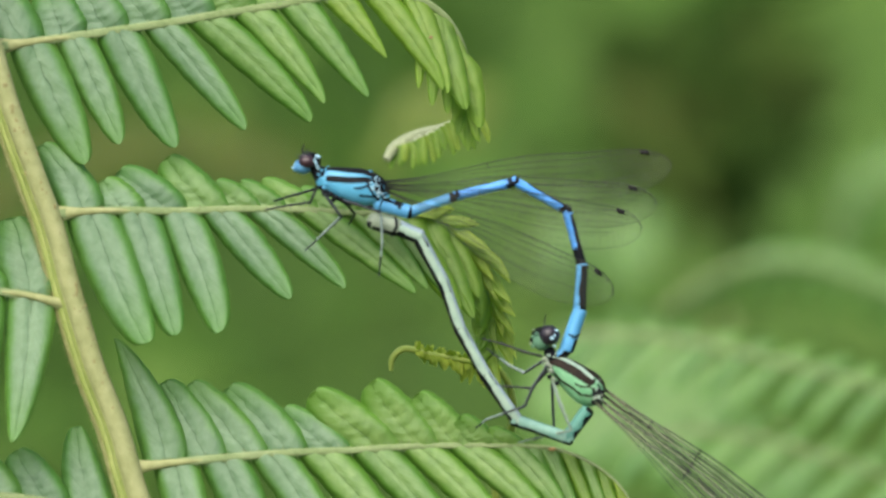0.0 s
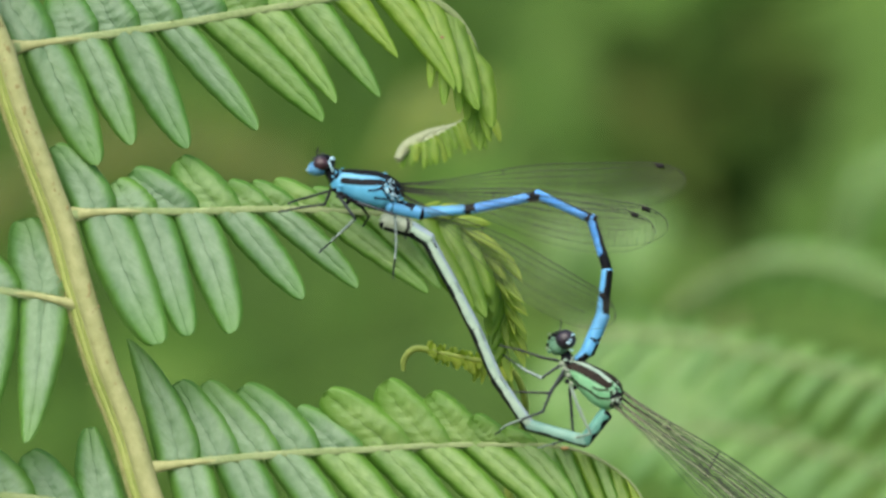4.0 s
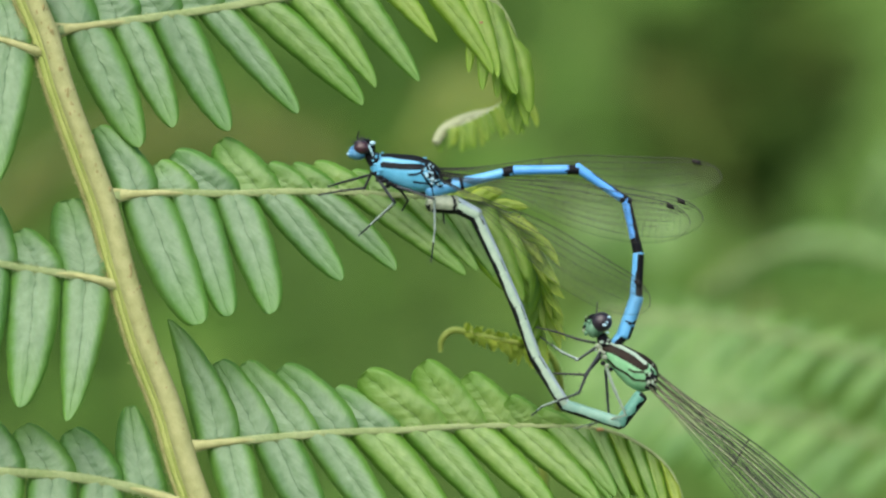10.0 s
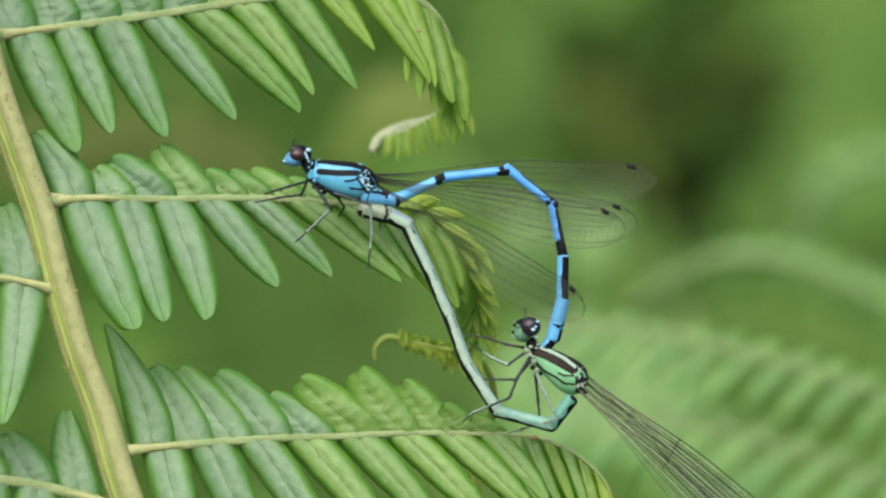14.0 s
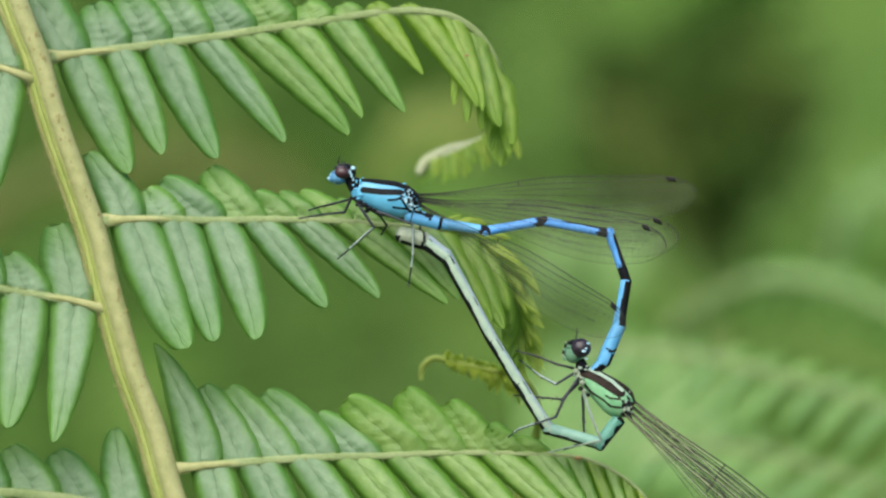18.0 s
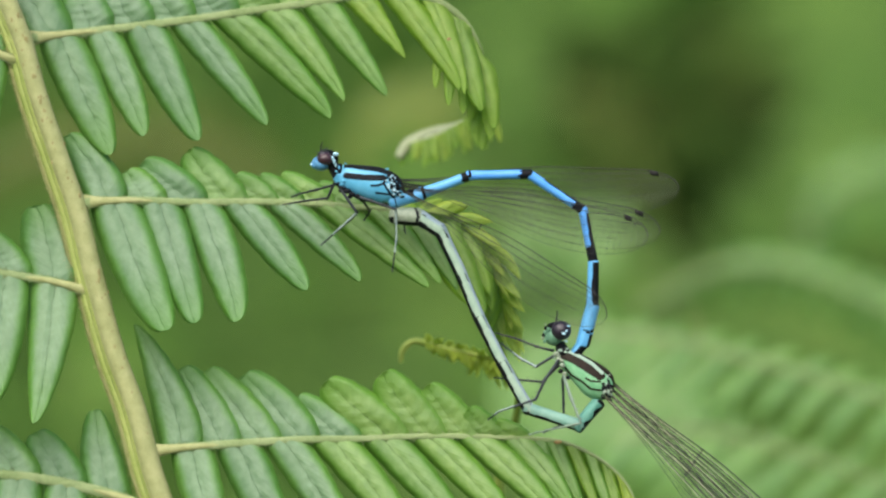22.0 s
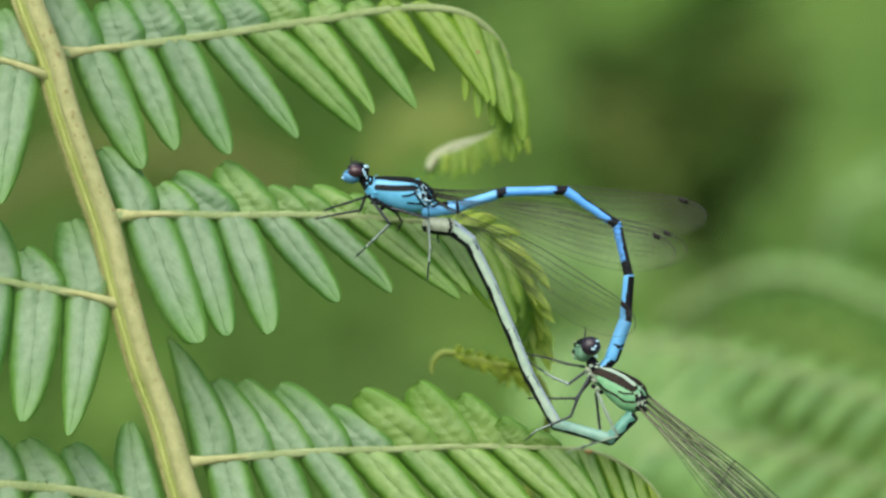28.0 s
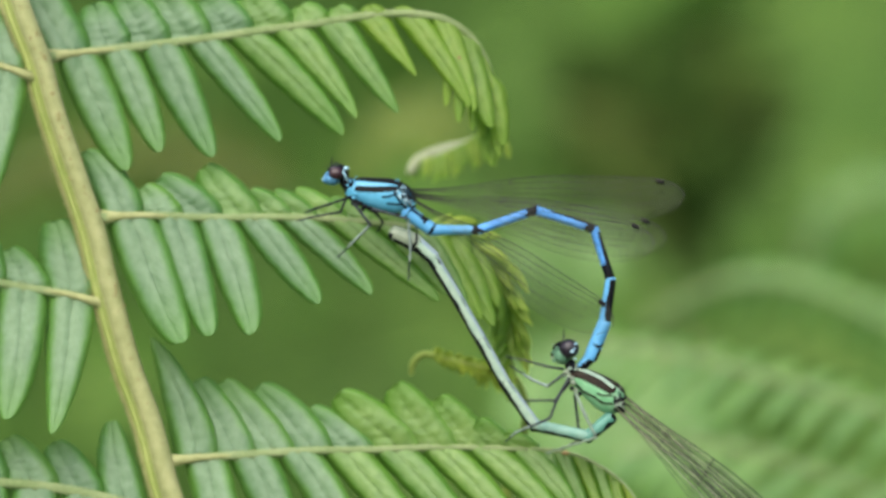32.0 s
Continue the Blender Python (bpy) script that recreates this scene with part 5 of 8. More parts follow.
    walk(male_segments[0], [
        (0, spot(1.185, -1.787, 14.69)), (0.5, spot(0.981, -2.282, 40.80)), (1, spot(0.896, -2.283, 43.61)), (1.5, spot(1.195, -1.354, -7.09)),
        (2, spot(1.087, -1.136, -19.40)), (2.5, spot(1.194, -1.256, -11.94)), (3, spot(1.180, -1.773, 14.04)), (3.5, spot(1.012, -2.262, 39.11)),
        (4, spot(1.024, -1.732, 13.65)), (4.5, spot(1.013, -1.243, -14.99)), (5, spot(0.971, -1.207, -17.82)), (5.5, spot(0.821, -1.066, -29.65)),
        (6, spot(1.114, -1.342, -8.31)), (6.5, spot(1.093, -1.551, 3.18)), (7, spot(1.093, -1.384, -6.16)), (7.5, spot(1.003, -1.180, -18.58)),
        (8, spot(1.006, -1.218, -16.45)), (8.5, spot(1.095, -1.419, -4.18)), (9, spot(1.050, -1.909, 22.89)), (9.5, spot(1.021, -1.849, 20.40)),
        (10, spot(1.031, -1.266, -13.35)), (10.5, spot(0.946, -1.148, -21.56)), (11, spot(1.072, -1.444, -2.86)), (11.5, spot(0.931, -1.959, 28.29)),
        (12, spot(0.747, -2.255, 48.27)), (12.5, spot(1.010, -1.518, 1.46)), (13, spot(0.991, -1.177, -19.00)), (13.5, spot(1.016, -1.223, -15.97)),
        (14, spot(1.039, -1.611, 6.84)), (14.5, spot(0.927, -2.079, 34.24)), (15, spot(0.934, -2.084, 34.25)), (15.5, spot(1.039, -1.274, -12.82)),
        (16, spot(1.001, -1.196, -17.79)), (16.5, spot(1.025, -1.378, -6.84)), (17, spot(0.996, -1.798, 17.80)), (17.5, spot(0.971, -2.109, 34.25)),
        (18, spot(1.103, -1.730, 12.80)), (18.5, spot(1.072, -1.202, -16.23)), (19, spot(1.042, -1.165, -18.72)), (19.5, spot(1.137, -1.466, -1.51)),
        (20, spot(1.107, -2.006, 26.20)), (20.5, spot(0.915, -2.246, 41.58)), (21, spot(1.126, -1.593, 5.30)), (21.5, spot(1.078, -1.175, -17.54)),
        (22, spot(1.089, -1.205, -15.81)), (22.5, spot(1.178, -1.497, 0.15)), (23, spot(1.035, -2.081, 31.22)), (23.5, spot(0.907, -2.230, 41.24)),
        (24, spot(1.135, -1.453, -2.20)), (24.5, spot(1.052, -1.007, -26.38)), (25, spot(1.190, -1.338, -8.02)), (25.5, spot(1.211, -1.663, 8.22)),
        (26, spot(1.070, -2.128, 32.06)), (26.5, spot(0.923, -2.477, 48.97)), (27, spot(1.219, -1.400, -4.68)), (27.5, spot(1.147, -1.242, -13.19)),
        (28, spot(1.221, -1.402, -4.57)), (28.5, spot(1.204, -1.837, 16.75)), (29, spot(0.979, -2.322, 42.26)), (29.5, spot(0.968, -2.302, 41.91)),
        (30, spot(1.223, -1.406, -4.36)), (30.5, spot(1.114, -1.216, -14.94)), (31, spot(1.167, -1.432, -3.25)), (31.5, spot(1.259, -1.678, 8.77)),
        (32, spot(1.072, -2.228, 36.15)),
    ])
    walk(male_segments[1], [
        (0, spot(3.927, -1.485, -20.09)), (0.5, spot(3.595, -3.083, 0.42)), (1, spot(3.477, -3.350, 9.00)), (1.5, spot(3.947, -0.732, -16.52)),
        (2, spot(3.777, -0.156, -20.38)), (2.5, spot(3.841, -0.119, -30.61)), (3, spot(3.831, -1.271, -26.86)), (3.5, spot(3.616, -2.832, -6.77)),
        (4, spot(3.904, -1.780, -5.59)), (4.5, spot(3.856, -0.395, -17.41)), (5, spot(3.711, -0.099, -24.06)), (5.5, spot(3.442, 0.293, -26.47)),
        (6, spot(3.828, -0.180, -31.19)), (6.5, spot(3.726, -0.625, -31.46)), (7, spot(3.952, -0.595, -20.28)), (7.5, spot(3.759, -0.053, -24.06)),
        (8, spot(3.786, -0.148, -23.28)), (8.5, spot(3.721, -0.349, -31.90)), (9, spot(3.863, -2.033, -8.99)), (9.5, spot(3.904, -2.105, -2.92)),
        (10, spot(3.898, -0.483, -16.24)), (10.5, spot(3.694, -0.043, -22.07)), (11, spot(3.785, -0.324, -32.03)), (11.5, spot(3.721, -2.047, -11.06)),
        (12, spot(3.325, -3.229, 6.39)), (12.5, spot(3.986, -1.340, -5.67)), (13, spot(3.821, -0.302, -16.28)), (13.5, spot(3.799, -0.196, -22.39)),
        (14, spot(3.768, -0.891, -25.44)), (14.5, spot(3.632, -2.641, -0.68)), (15, spot(3.710, -2.838, 4.91)), (15.5, spot(3.943, -0.745, -9.05)),
        (16, spot(3.812, -0.260, -18.73)), (16.5, spot(3.788, -0.474, -23.61)), (17, spot(3.720, -1.591, -15.54)), (17.5, spot(3.612, -2.869, 4.81)),
        (18, spot(3.925, -2.140, 5.60)), (18.5, spot(3.884, -0.527, -11.95)), (19, spot(3.823, -0.212, -19.01)), (19.5, spot(3.833, -0.608, -27.01)),
        (20, spot(3.868, -2.404, -3.75)), (20.5, spot(3.462, -3.260, 8.81)), (21, spot(4.036, -1.551, -4.33)), (21.5, spot(3.900, -0.368, -15.08)),
        (22, spot(3.808, -0.193, -23.08)), (22.5, spot(3.794, -0.628, -30.09)), (23, spot(3.734, -2.583, -2.77)), (23.5, spot(3.463, -3.243, 9.20)),
        (24, spot(4.027, -1.295, -3.69)), (24.5, spot(3.844, -0.116, -12.55)), (25, spot(4.038, -0.671, -16.49)), (25.5, spot(4.055, -1.314, -16.89)),
        (26, spot(3.795, -2.692, -2.35)), (26.5, spot(3.516, -3.670, 6.89)), (27, spot(4.192, -1.094, -6.64)), (27.5, spot(3.961, -0.556, -14.02)),
        (28, spot(4.092, -0.747, -18.14)), (28.5, spot(4.031, -1.692, -16.05)), (29, spot(3.631, -3.357, 6.79)), (29.5, spot(3.617, -3.339, 7.50)),
        (30, spot(4.176, -1.069, -7.89)), (30.5, spot(3.916, -0.503, -13.88)), (31, spot(3.946, -0.848, -17.27)), (31.5, spot(4.092, -1.293, -19.12)),
        (32, spot(3.755, -2.987, 0.88)),
    ])
    walk(male_segments[2], [
        (0, spot(7.605, -0.355, -14.62)), (0.5, spot(7.282, -2.399, -19.31)), (1, spot(7.179, -3.004, -17.75)), (1.5, spot(7.744, -0.159, -2.39)),
        (2, spot(7.606, 0.414, 1.36)), (2.5, spot(7.524, 0.846, -1.71)), (3, spot(7.488, -0.128, -9.74)), (3.5, spot(7.268, -2.060, -16.11)),
        (4, spot(8.076, -1.067, -13.13)), (4.5, spot(8.099, 0.284, -2.04)), (5, spot(7.869, 0.719, 0.03)), (5.5, spot(7.577, 0.895, 8.23)),
        (6, spot(7.783, 0.967, -3.44)), (6.5, spot(7.631, 0.655, -7.34)), (7, spot(8.124, 0.463, -9.24)), (7.5, spot(7.897, 0.833, -1.78)),
        (8, spot(7.961, 0.689, -1.09)), (8.5, spot(7.643, 0.872, -5.53)), (9, spot(7.965, -1.111, -15.57)), (9.5, spot(8.056, -1.382, -15.69)),
        (10, spot(8.153, 0.190, -2.88)), (10.5, spot(7.896, 0.661, 1.33)), (11, spot(7.759, 0.950, -5.16)), (11.5, spot(7.920, -1.113, -13.77)),
        (12, spot(7.441, -2.708, -18.30)), (12.5, spot(8.370, -0.790, -8.43)), (13, spot(8.044, 0.251, 0.09)), (13.5, spot(7.944, 0.612, -1.29)),
        (14, spot(7.818, 0.246, -7.45)), (14.5, spot(7.615, -1.860, -19.58)), (15, spot(7.746, -2.263, -19.15)), (15.5, spot(8.251, -0.323, -2.73)),
        (16, spot(8.005, 0.396, -0.46)), (16.5, spot(7.894, 0.465, -3.75)), (17, spot(7.744, -0.597, -12.30)), (17.5, spot(7.299, -2.325, -19.54)),
        (18, spot(7.649, -1.869, -12.97)), (18.5, spot(7.757, 0.002, -4.06)), (19, spot(7.710, 0.420, -0.24)), (19.5, spot(7.580, 0.490, -7.22)),
        (20, spot(7.650, -1.671, -16.77)), (20.5, spot(7.147, -2.892, -17.67)), (21, spot(7.953, -1.039, -10.19)), (21.5, spot(7.855, 0.224, -2.76)),
        (22, spot(7.610, 0.678, -3.99)), (22.5, spot(7.390, 0.672, -11.57)), (23, spot(7.463, -1.796, -19.38)), (23.5, spot(7.190, -2.876, -17.82)),
        (24, spot(7.996, -0.729, -11.82)), (24.5, spot(7.849, 0.449, -4.22)), (25, spot(7.953, -0.182, 0.56)), (25.5, spot(7.931, -0.551, -6.44)),
        (26, spot(7.642, -2.101, -13.79)), (26.5, spot(7.289, -3.357, -14.38)), (27, spot(8.229, -0.723, -4.10)), (27.5, spot(7.884, -0.268, 3.80)),
        (28, spot(7.999, -0.123, -1.60)), (28.5, spot(7.886, -0.837, -9.68)), (29, spot(7.470, -2.942, -16.53)), (29.5, spot(7.507, -3.001, -14.87)),
        (30, spot(8.149, -0.790, -0.77)), (30.5, spot(7.857, -0.256, 4.92)), (31, spot(7.846, -0.337, 0.29)), (31.5, spot(7.942, -0.313, -10.53)),
        (32, spot(7.529, -2.324, -18.20)),
    ])
    walk(male_segments[3], [
        (0, spot(11.454, -0.773, 27.94)), (0.5, spot(11.330, -2.259, 15.08)), (1, spot(11.245, -2.564, 4.99)), (1.5, spot(11.838, -0.949, 24.58)),
        (2, spot(11.497, -0.774, 33.25)), (2.5, spot(11.394, -0.197, 32.96)), (3, spot(11.378, -0.748, 28.99)), (3.5, spot(11.267, -1.973, 13.71)),
        (4, spot(12.178, -1.315, 22.61)), (4.5, spot(12.113, -0.706, 32.78)), (5, spot(11.751, -0.482, 37.51)), (5.5, spot(11.207, -0.832, 45.73)),
        (6, spot(11.508, -0.162, 41.44)), (6.5, spot(11.456, -0.277, 38.76)), (7, spot(12.057, -0.261, 34.70)), (7.5, spot(11.785, -0.268, 36.70)),
        (8, spot(11.847, -0.445, 37.22)), (8.5, spot(11.446, -0.178, 40.75)), (9, spot(11.982, -1.357, 26.68)), (9.5, spot(12.174, -1.460, 20.32)),
        (10, spot(12.190, -0.737, 31.78)), (10.5, spot(11.811, -0.575, 36.77)), (11, spot(11.509, -0.114, 40.47)), (11.5, spot(11.876, -1.492, 29.07)),
        (12, spot(11.613, -2.463, 14.04)), (12.5, spot(12.537, -1.307, 25.43)), (13, spot(12.033, -0.874, 33.82)), (13.5, spot(11.838, -0.468, 35.57)),
        (14, spot(11.641, -0.585, 36.43)), (14.5, spot(11.626, -1.808, 20.67)), (15, spot(11.919, -1.874, 9.69)), (15.5, spot(12.412, -1.117, 26.90)),
        (16, spot(11.956, -0.711, 34.52)), (16.5, spot(11.759, -0.515, 35.91)), (17, spot(11.639, -1.075, 30.13)), (17.5, spot(11.589, -1.967, 8.08)),
        (18, spot(12.026, -1.737, 7.33)), (18.5, spot(12.023, -0.842, 24.22)), (19, spot(11.824, -0.773, 30.54)), (19.5, spot(11.644, -0.566, 34.25)),
        (20, spot(11.938, -1.681, 15.80)), (20.5, spot(11.506, -2.497, 5.70)), (21, spot(12.282, -1.313, 15.91)), (21.5, spot(12.086, -0.724, 26.73)),
        (22, spot(11.725, -0.390, 31.15)), (22.5, spot(11.346, -0.269, 36.29)), (23, spot(11.703, -1.668, 14.38)), (23.5, spot(11.539, -2.389, 3.88)),
        (24, spot(12.360, -1.007, 18.14)), (24.5, spot(12.092, -0.604, 30.68)), (25, spot(12.018, -1.483, 34.29)), (25.5, spot(11.987, -1.487, 32.11)),
        (26, spot(11.806, -2.312, 19.76)), (26.5, spot(11.588, -3.171, 8.44)), (27, spot(12.531, -1.553, 25.34)), (27.5, spot(11.948, -1.739, 35.25)),
        (28, spot(12.062, -1.311, 33.66)), (28.5, spot(11.936, -1.604, 31.08)), (29, spot(11.714, -2.784, 12.20)), (29.5, spot(11.837, -2.605, 4.49)),
        (30, spot(12.368, -1.798, 26.89)), (30.5, spot(11.872, -1.791, 36.31)), (31, spot(11.817, -1.761, 38.89)), (31.5, spot(11.982, -1.123, 33.66)),
        (32, spot(11.771, -2.361, 18.73)),
    ])
    walk(male_segments[4], [
        (0, spot(13.832, -3.644, 73.15)), (0.5, spot(14.136, -4.581, 67.18)), (1, spot(14.264, -4.528, 63.11)), (1.5, spot(14.416, -3.663, 70.39)),
        (2, spot(13.766, -3.821, 74.33)), (2.5, spot(13.674, -3.255, 73.66)), (3, spot(13.721, -3.637, 73.39)), (3.5, spot(14.089, -4.187, 64.66)),
        (4, spot(14.619, -3.872, 71.79)), (4.5, spot(14.262, -3.666, 75.67)), (5, spot(13.756, -3.595, 76.99)), (5.5, spot(12.888, -4.148, 80.59)),
        (6, spot(13.374, -3.351, 77.37)), (6.5, spot(13.423, -3.397, 76.94)), (7, spot(14.116, -3.270, 76.32)), (7.5, spot(13.769, -3.346, 77.85)),
        (8, spot(13.818, -3.525, 77.56)), (8.5, spot(13.412, -3.339, 75.52)), (9, spot(14.302, -4.115, 73.08)), (9.5, spot(14.681, -3.926, 70.91)),
        (10, spot(14.371, -3.661, 75.28)), (10.5, spot(13.829, -3.678, 77.20)), (11, spot(13.461, -3.268, 76.15)), (11.5, spot(14.041, -4.294, 75.51)),
        (12, spot(14.152, -4.822, 72.61)), (12.5, spot(14.825, -4.132, 76.50)), (13, spot(14.158, -3.871, 76.47)), (13.5, spot(13.893, -3.521, 76.20)),
        (14, spot(13.616, -3.609, 76.82)), (14.5, spot(14.078, -4.318, 72.28)), (15, spot(14.742, -3.980, 66.15)), (15.5, spot(14.734, -3.860, 73.75)),
        (16, spot(14.053, -3.730, 76.36)), (16.5, spot(13.782, -3.557, 76.45)), (17, spot(13.803, -3.891, 75.00)), (17.5, spot(14.653, -4.184, 69.09)),
        (18, spot(15.143, -3.702, 67.74)), (18.5, spot(14.704, -3.697, 75.58)), (19, spot(14.299, -3.889, 77.11)), (19.5, spot(14.048, -3.711, 75.84)),
        (20, spot(14.724, -4.243, 73.93)), (20.5, spot(14.599, -4.557, 68.49)), (21, spot(15.128, -3.825, 72.67)), (21.5, spot(14.670, -3.655, 75.19)),
        (22, spot(14.188, -3.480, 76.40)), (22.5, spot(13.702, -3.455, 74.86)), (23, spot(14.562, -4.112, 71.74)), (23.5, spot(14.661, -4.370, 66.83)),
        (24, spot(15.139, -3.648, 73.70)), (24.5, spot(14.604, -3.659, 75.81)), (25, spot(14.312, -4.631, 77.40)), (25.5, spot(14.300, -4.542, 77.02)),
        (26, spot(14.396, -4.901, 73.54)), (26.5, spot(14.523, -5.327, 69.72)), (27, spot(15.119, -4.410, 74.98)), (27.5, spot(14.215, -4.924, 78.14)),
        (28, spot(14.374, -4.435, 76.91)), (28.5, spot(14.250, -4.612, 77.10)), (29, spot(14.491, -5.095, 71.17)), (29.5, spot(14.799, -4.608, 67.14)),
        (30, spot(14.885, -4.693, 75.73)), (30.5, spot(14.064, -5.018, 79.20)), (31, spot(13.923, -5.096, 79.55)), (31.5, spot(14.262, -4.204, 76.47)),
        (32, spot(14.487, -4.965, 73.06)),
    ])
    walk(male_segments[5], [
        (0, spot(14.355, -7.161, 92.08)), (0.5, spot(14.657, -7.864, 98.34)), (1, spot(14.884, -7.802, 100.68)), (1.5, spot(14.960, -7.048, 94.04)),
        (2, spot(14.270, -7.339, 91.16)), (2.5, spot(14.295, -6.783, 88.22)), (3, spot(14.279, -7.156, 90.39)), (3.5, spot(14.747, -7.508, 95.70)),
        (4, spot(15.073, -7.286, 94.66)), (4.5, spot(14.716, -7.168, 90.99)), (5, spot(14.217, -7.108, 89.33)), (5.5, spot(13.230, -7.646, 89.14)),
        (6, spot(13.833, -6.865, 88.98)), (6.5, spot(13.926, -6.885, 87.71)), (7, spot(14.576, -6.789, 90.10)), (7.5, spot(14.239, -6.837, 87.83)),
        (8, spot(14.255, -7.064, 89.39)), (8.5, spot(13.978, -6.848, 87.20)), (9, spot(14.763, -7.569, 94.01)), (9.5, spot(15.134, -7.318, 95.52)),
        (10, spot(14.829, -7.160, 91.25)), (10.5, spot(14.268, -7.192, 89.93)), (11, spot(14.013, -6.777, 86.93)), (11.5, spot(14.415, -7.755, 93.90)),
        (12, spot(14.503, -8.230, 98.68)), (12.5, spot(15.176, -7.592, 94.59)), (13, spot(14.568, -7.347, 91.48)), (13.5, spot(14.372, -7.038, 89.75)),
        (14, spot(14.067, -7.127, 89.72)), (14.5, spot(14.519, -7.684, 94.92)), (15, spot(15.335, -7.284, 96.79)), (15.5, spot(15.148, -7.304, 94.32)),
        (16, spot(14.490, -7.223, 90.79)), (16.5, spot(14.250, -7.074, 89.74)), (17, spot(14.250, -7.348, 91.80)), (17.5, spot(15.151, -7.567, 98.44)),
        (18, spot(15.632, -7.033, 96.36)), (18.5, spot(15.094, -7.141, 93.26)), (19, spot(14.673, -7.355, 92.38)), (19.5, spot(14.524, -7.116, 89.41)),
        (20, spot(15.141, -7.679, 95.28)), (20.5, spot(15.045, -7.928, 99.98)), (21, spot(15.533, -7.251, 96.53)), (21.5, spot(15.126, -7.122, 91.48)),
        (22, spot(14.676, -6.938, 88.73)), (22.5, spot(14.233, -6.844, 88.56)), (23, spot(15.039, -7.563, 95.04)), (23.5, spot(15.158, -7.724, 100.45)),
        (24, spot(15.579, -7.095, 94.46)), (24.5, spot(14.995, -7.073, 92.71)), (25, spot(14.602, -8.094, 94.58)), (25.5, spot(14.603, -8.026, 94.57)),
        (26, spot(14.730, -8.359, 97.67)), (26.5, spot(14.877, -8.697, 101.62)), (27, spot(15.458, -7.787, 96.15)), (27.5, spot(14.472, -8.376, 94.78)),
        (28, spot(14.686, -7.905, 94.45)), (28.5, spot(14.547, -8.107, 94.65)), (29, spot(14.850, -8.529, 99.68)), (29.5, spot(15.277, -8.003, 100.63)),
        (30, spot(15.199, -8.124, 95.77)), (30.5, spot(14.289, -8.485, 94.80)), (31, spot(14.114, -8.637, 95.78)), (31.5, spot(14.650, -7.672, 92.14)),
        (32, spot(14.811, -8.389, 99.08)),
    ])
    walk(male_segments[6], [
        (0, spot(13.886, -10.056, 107.59)), (0.5, spot(13.883, -10.595, 114.44)), (1, spot(13.966, -10.504, 117.81)), (1.5, spot(14.357, -9.871, 111.18)),
        (2, spot(13.797, -10.246, 108.70)), (2.5, spot(13.992, -9.706, 104.63)), (3, spot(13.861, -10.077, 107.28)), (3.5, spot(14.057, -10.378, 112.60)),
        (4, spot(14.484, -10.094, 111.08)), (4.5, spot(14.340, -9.968, 106.37)), (5, spot(13.939, -9.940, 103.57)), (5.5, spot(12.921, -10.431, 105.41)),
        (6, spot(13.637, -9.687, 100.31)), (6.5, spot(13.771, -9.712, 100.05)), (7, spot(14.280, -9.636, 103.42)), (7.5, spot(14.041, -9.654, 101.83)),
        (8, spot(14.002, -9.925, 102.46)), (8.5, spot(13.846, -9.705, 99.73)), (9, spot(14.282, -10.343, 107.18)), (9.5, spot(14.496, -10.129, 112.13)),
        (10, spot(14.436, -9.954, 106.89)), (10.5, spot(13.956, -10.017, 104.29)), (11, spot(13.866, -9.636, 100.71)), (11.5, spot(13.890, -10.545, 109.18)),
        (12, spot(13.731, -10.925, 114.89)), (12.5, spot(14.589, -10.282, 111.39)), (13, spot(14.170, -10.168, 106.29)), (13.5, spot(14.069, -9.882, 103.93)),
        (14, spot(13.796, -9.960, 103.01)), (14.5, spot(13.940, -10.447, 110.34)), (15, spot(14.642, -10.003, 113.45)), (15.5, spot(14.602, -10.097, 109.69)),
        (16, spot(14.131, -10.053, 105.35)), (16.5, spot(13.960, -9.913, 103.56)), (17, spot(13.855, -10.154, 105.94)), (17.5, spot(14.482, -10.292, 109.98)),
        (18, spot(14.977, -9.992, 110.06)), (18.5, spot(14.653, -10.002, 105.29)), (19, spot(14.293, -10.244, 103.28)), (19.5, spot(14.263, -10.012, 101.93)),
        (20, spot(14.610, -10.471, 106.91)), (20.5, spot(14.251, -10.717, 112.81)), (21, spot(14.913, -10.073, 109.24)), (21.5, spot(14.751, -9.993, 104.59)),
        (22, spot(14.423, -9.839, 102.35)), (22.5, spot(14.086, -9.779, 97.82)), (23, spot(14.498, -10.422, 107.45)), (23.5, spot(14.369, -10.511, 111.96)),
        (24, spot(15.019, -9.926, 108.75)), (24.5, spot(14.585, -9.940, 104.55)), (25, spot(13.963, -11.055, 110.50)), (25.5, spot(13.977, -10.992, 110.13)),
        (26, spot(13.948, -11.292, 113.02)), (26.5, spot(13.843, -11.531, 119.07)), (27, spot(14.730, -10.649, 112.69)), (27.5, spot(13.810, -11.325, 111.33)),
        (28, spot(14.063, -10.874, 109.94)), (28.5, spot(13.920, -11.071, 110.26)), (29, spot(13.966, -11.440, 114.86)), (29.5, spot(14.342, -10.889, 115.90)),
        (30, spot(14.442, -11.050, 113.85)), (30.5, spot(13.649, -11.457, 110.13)), (31, spot(13.452, -11.580, 110.58)), (31.5, spot(14.128, -10.692, 108.12)),
        (32, spot(14.038, -11.195, 112.69)),
    ])
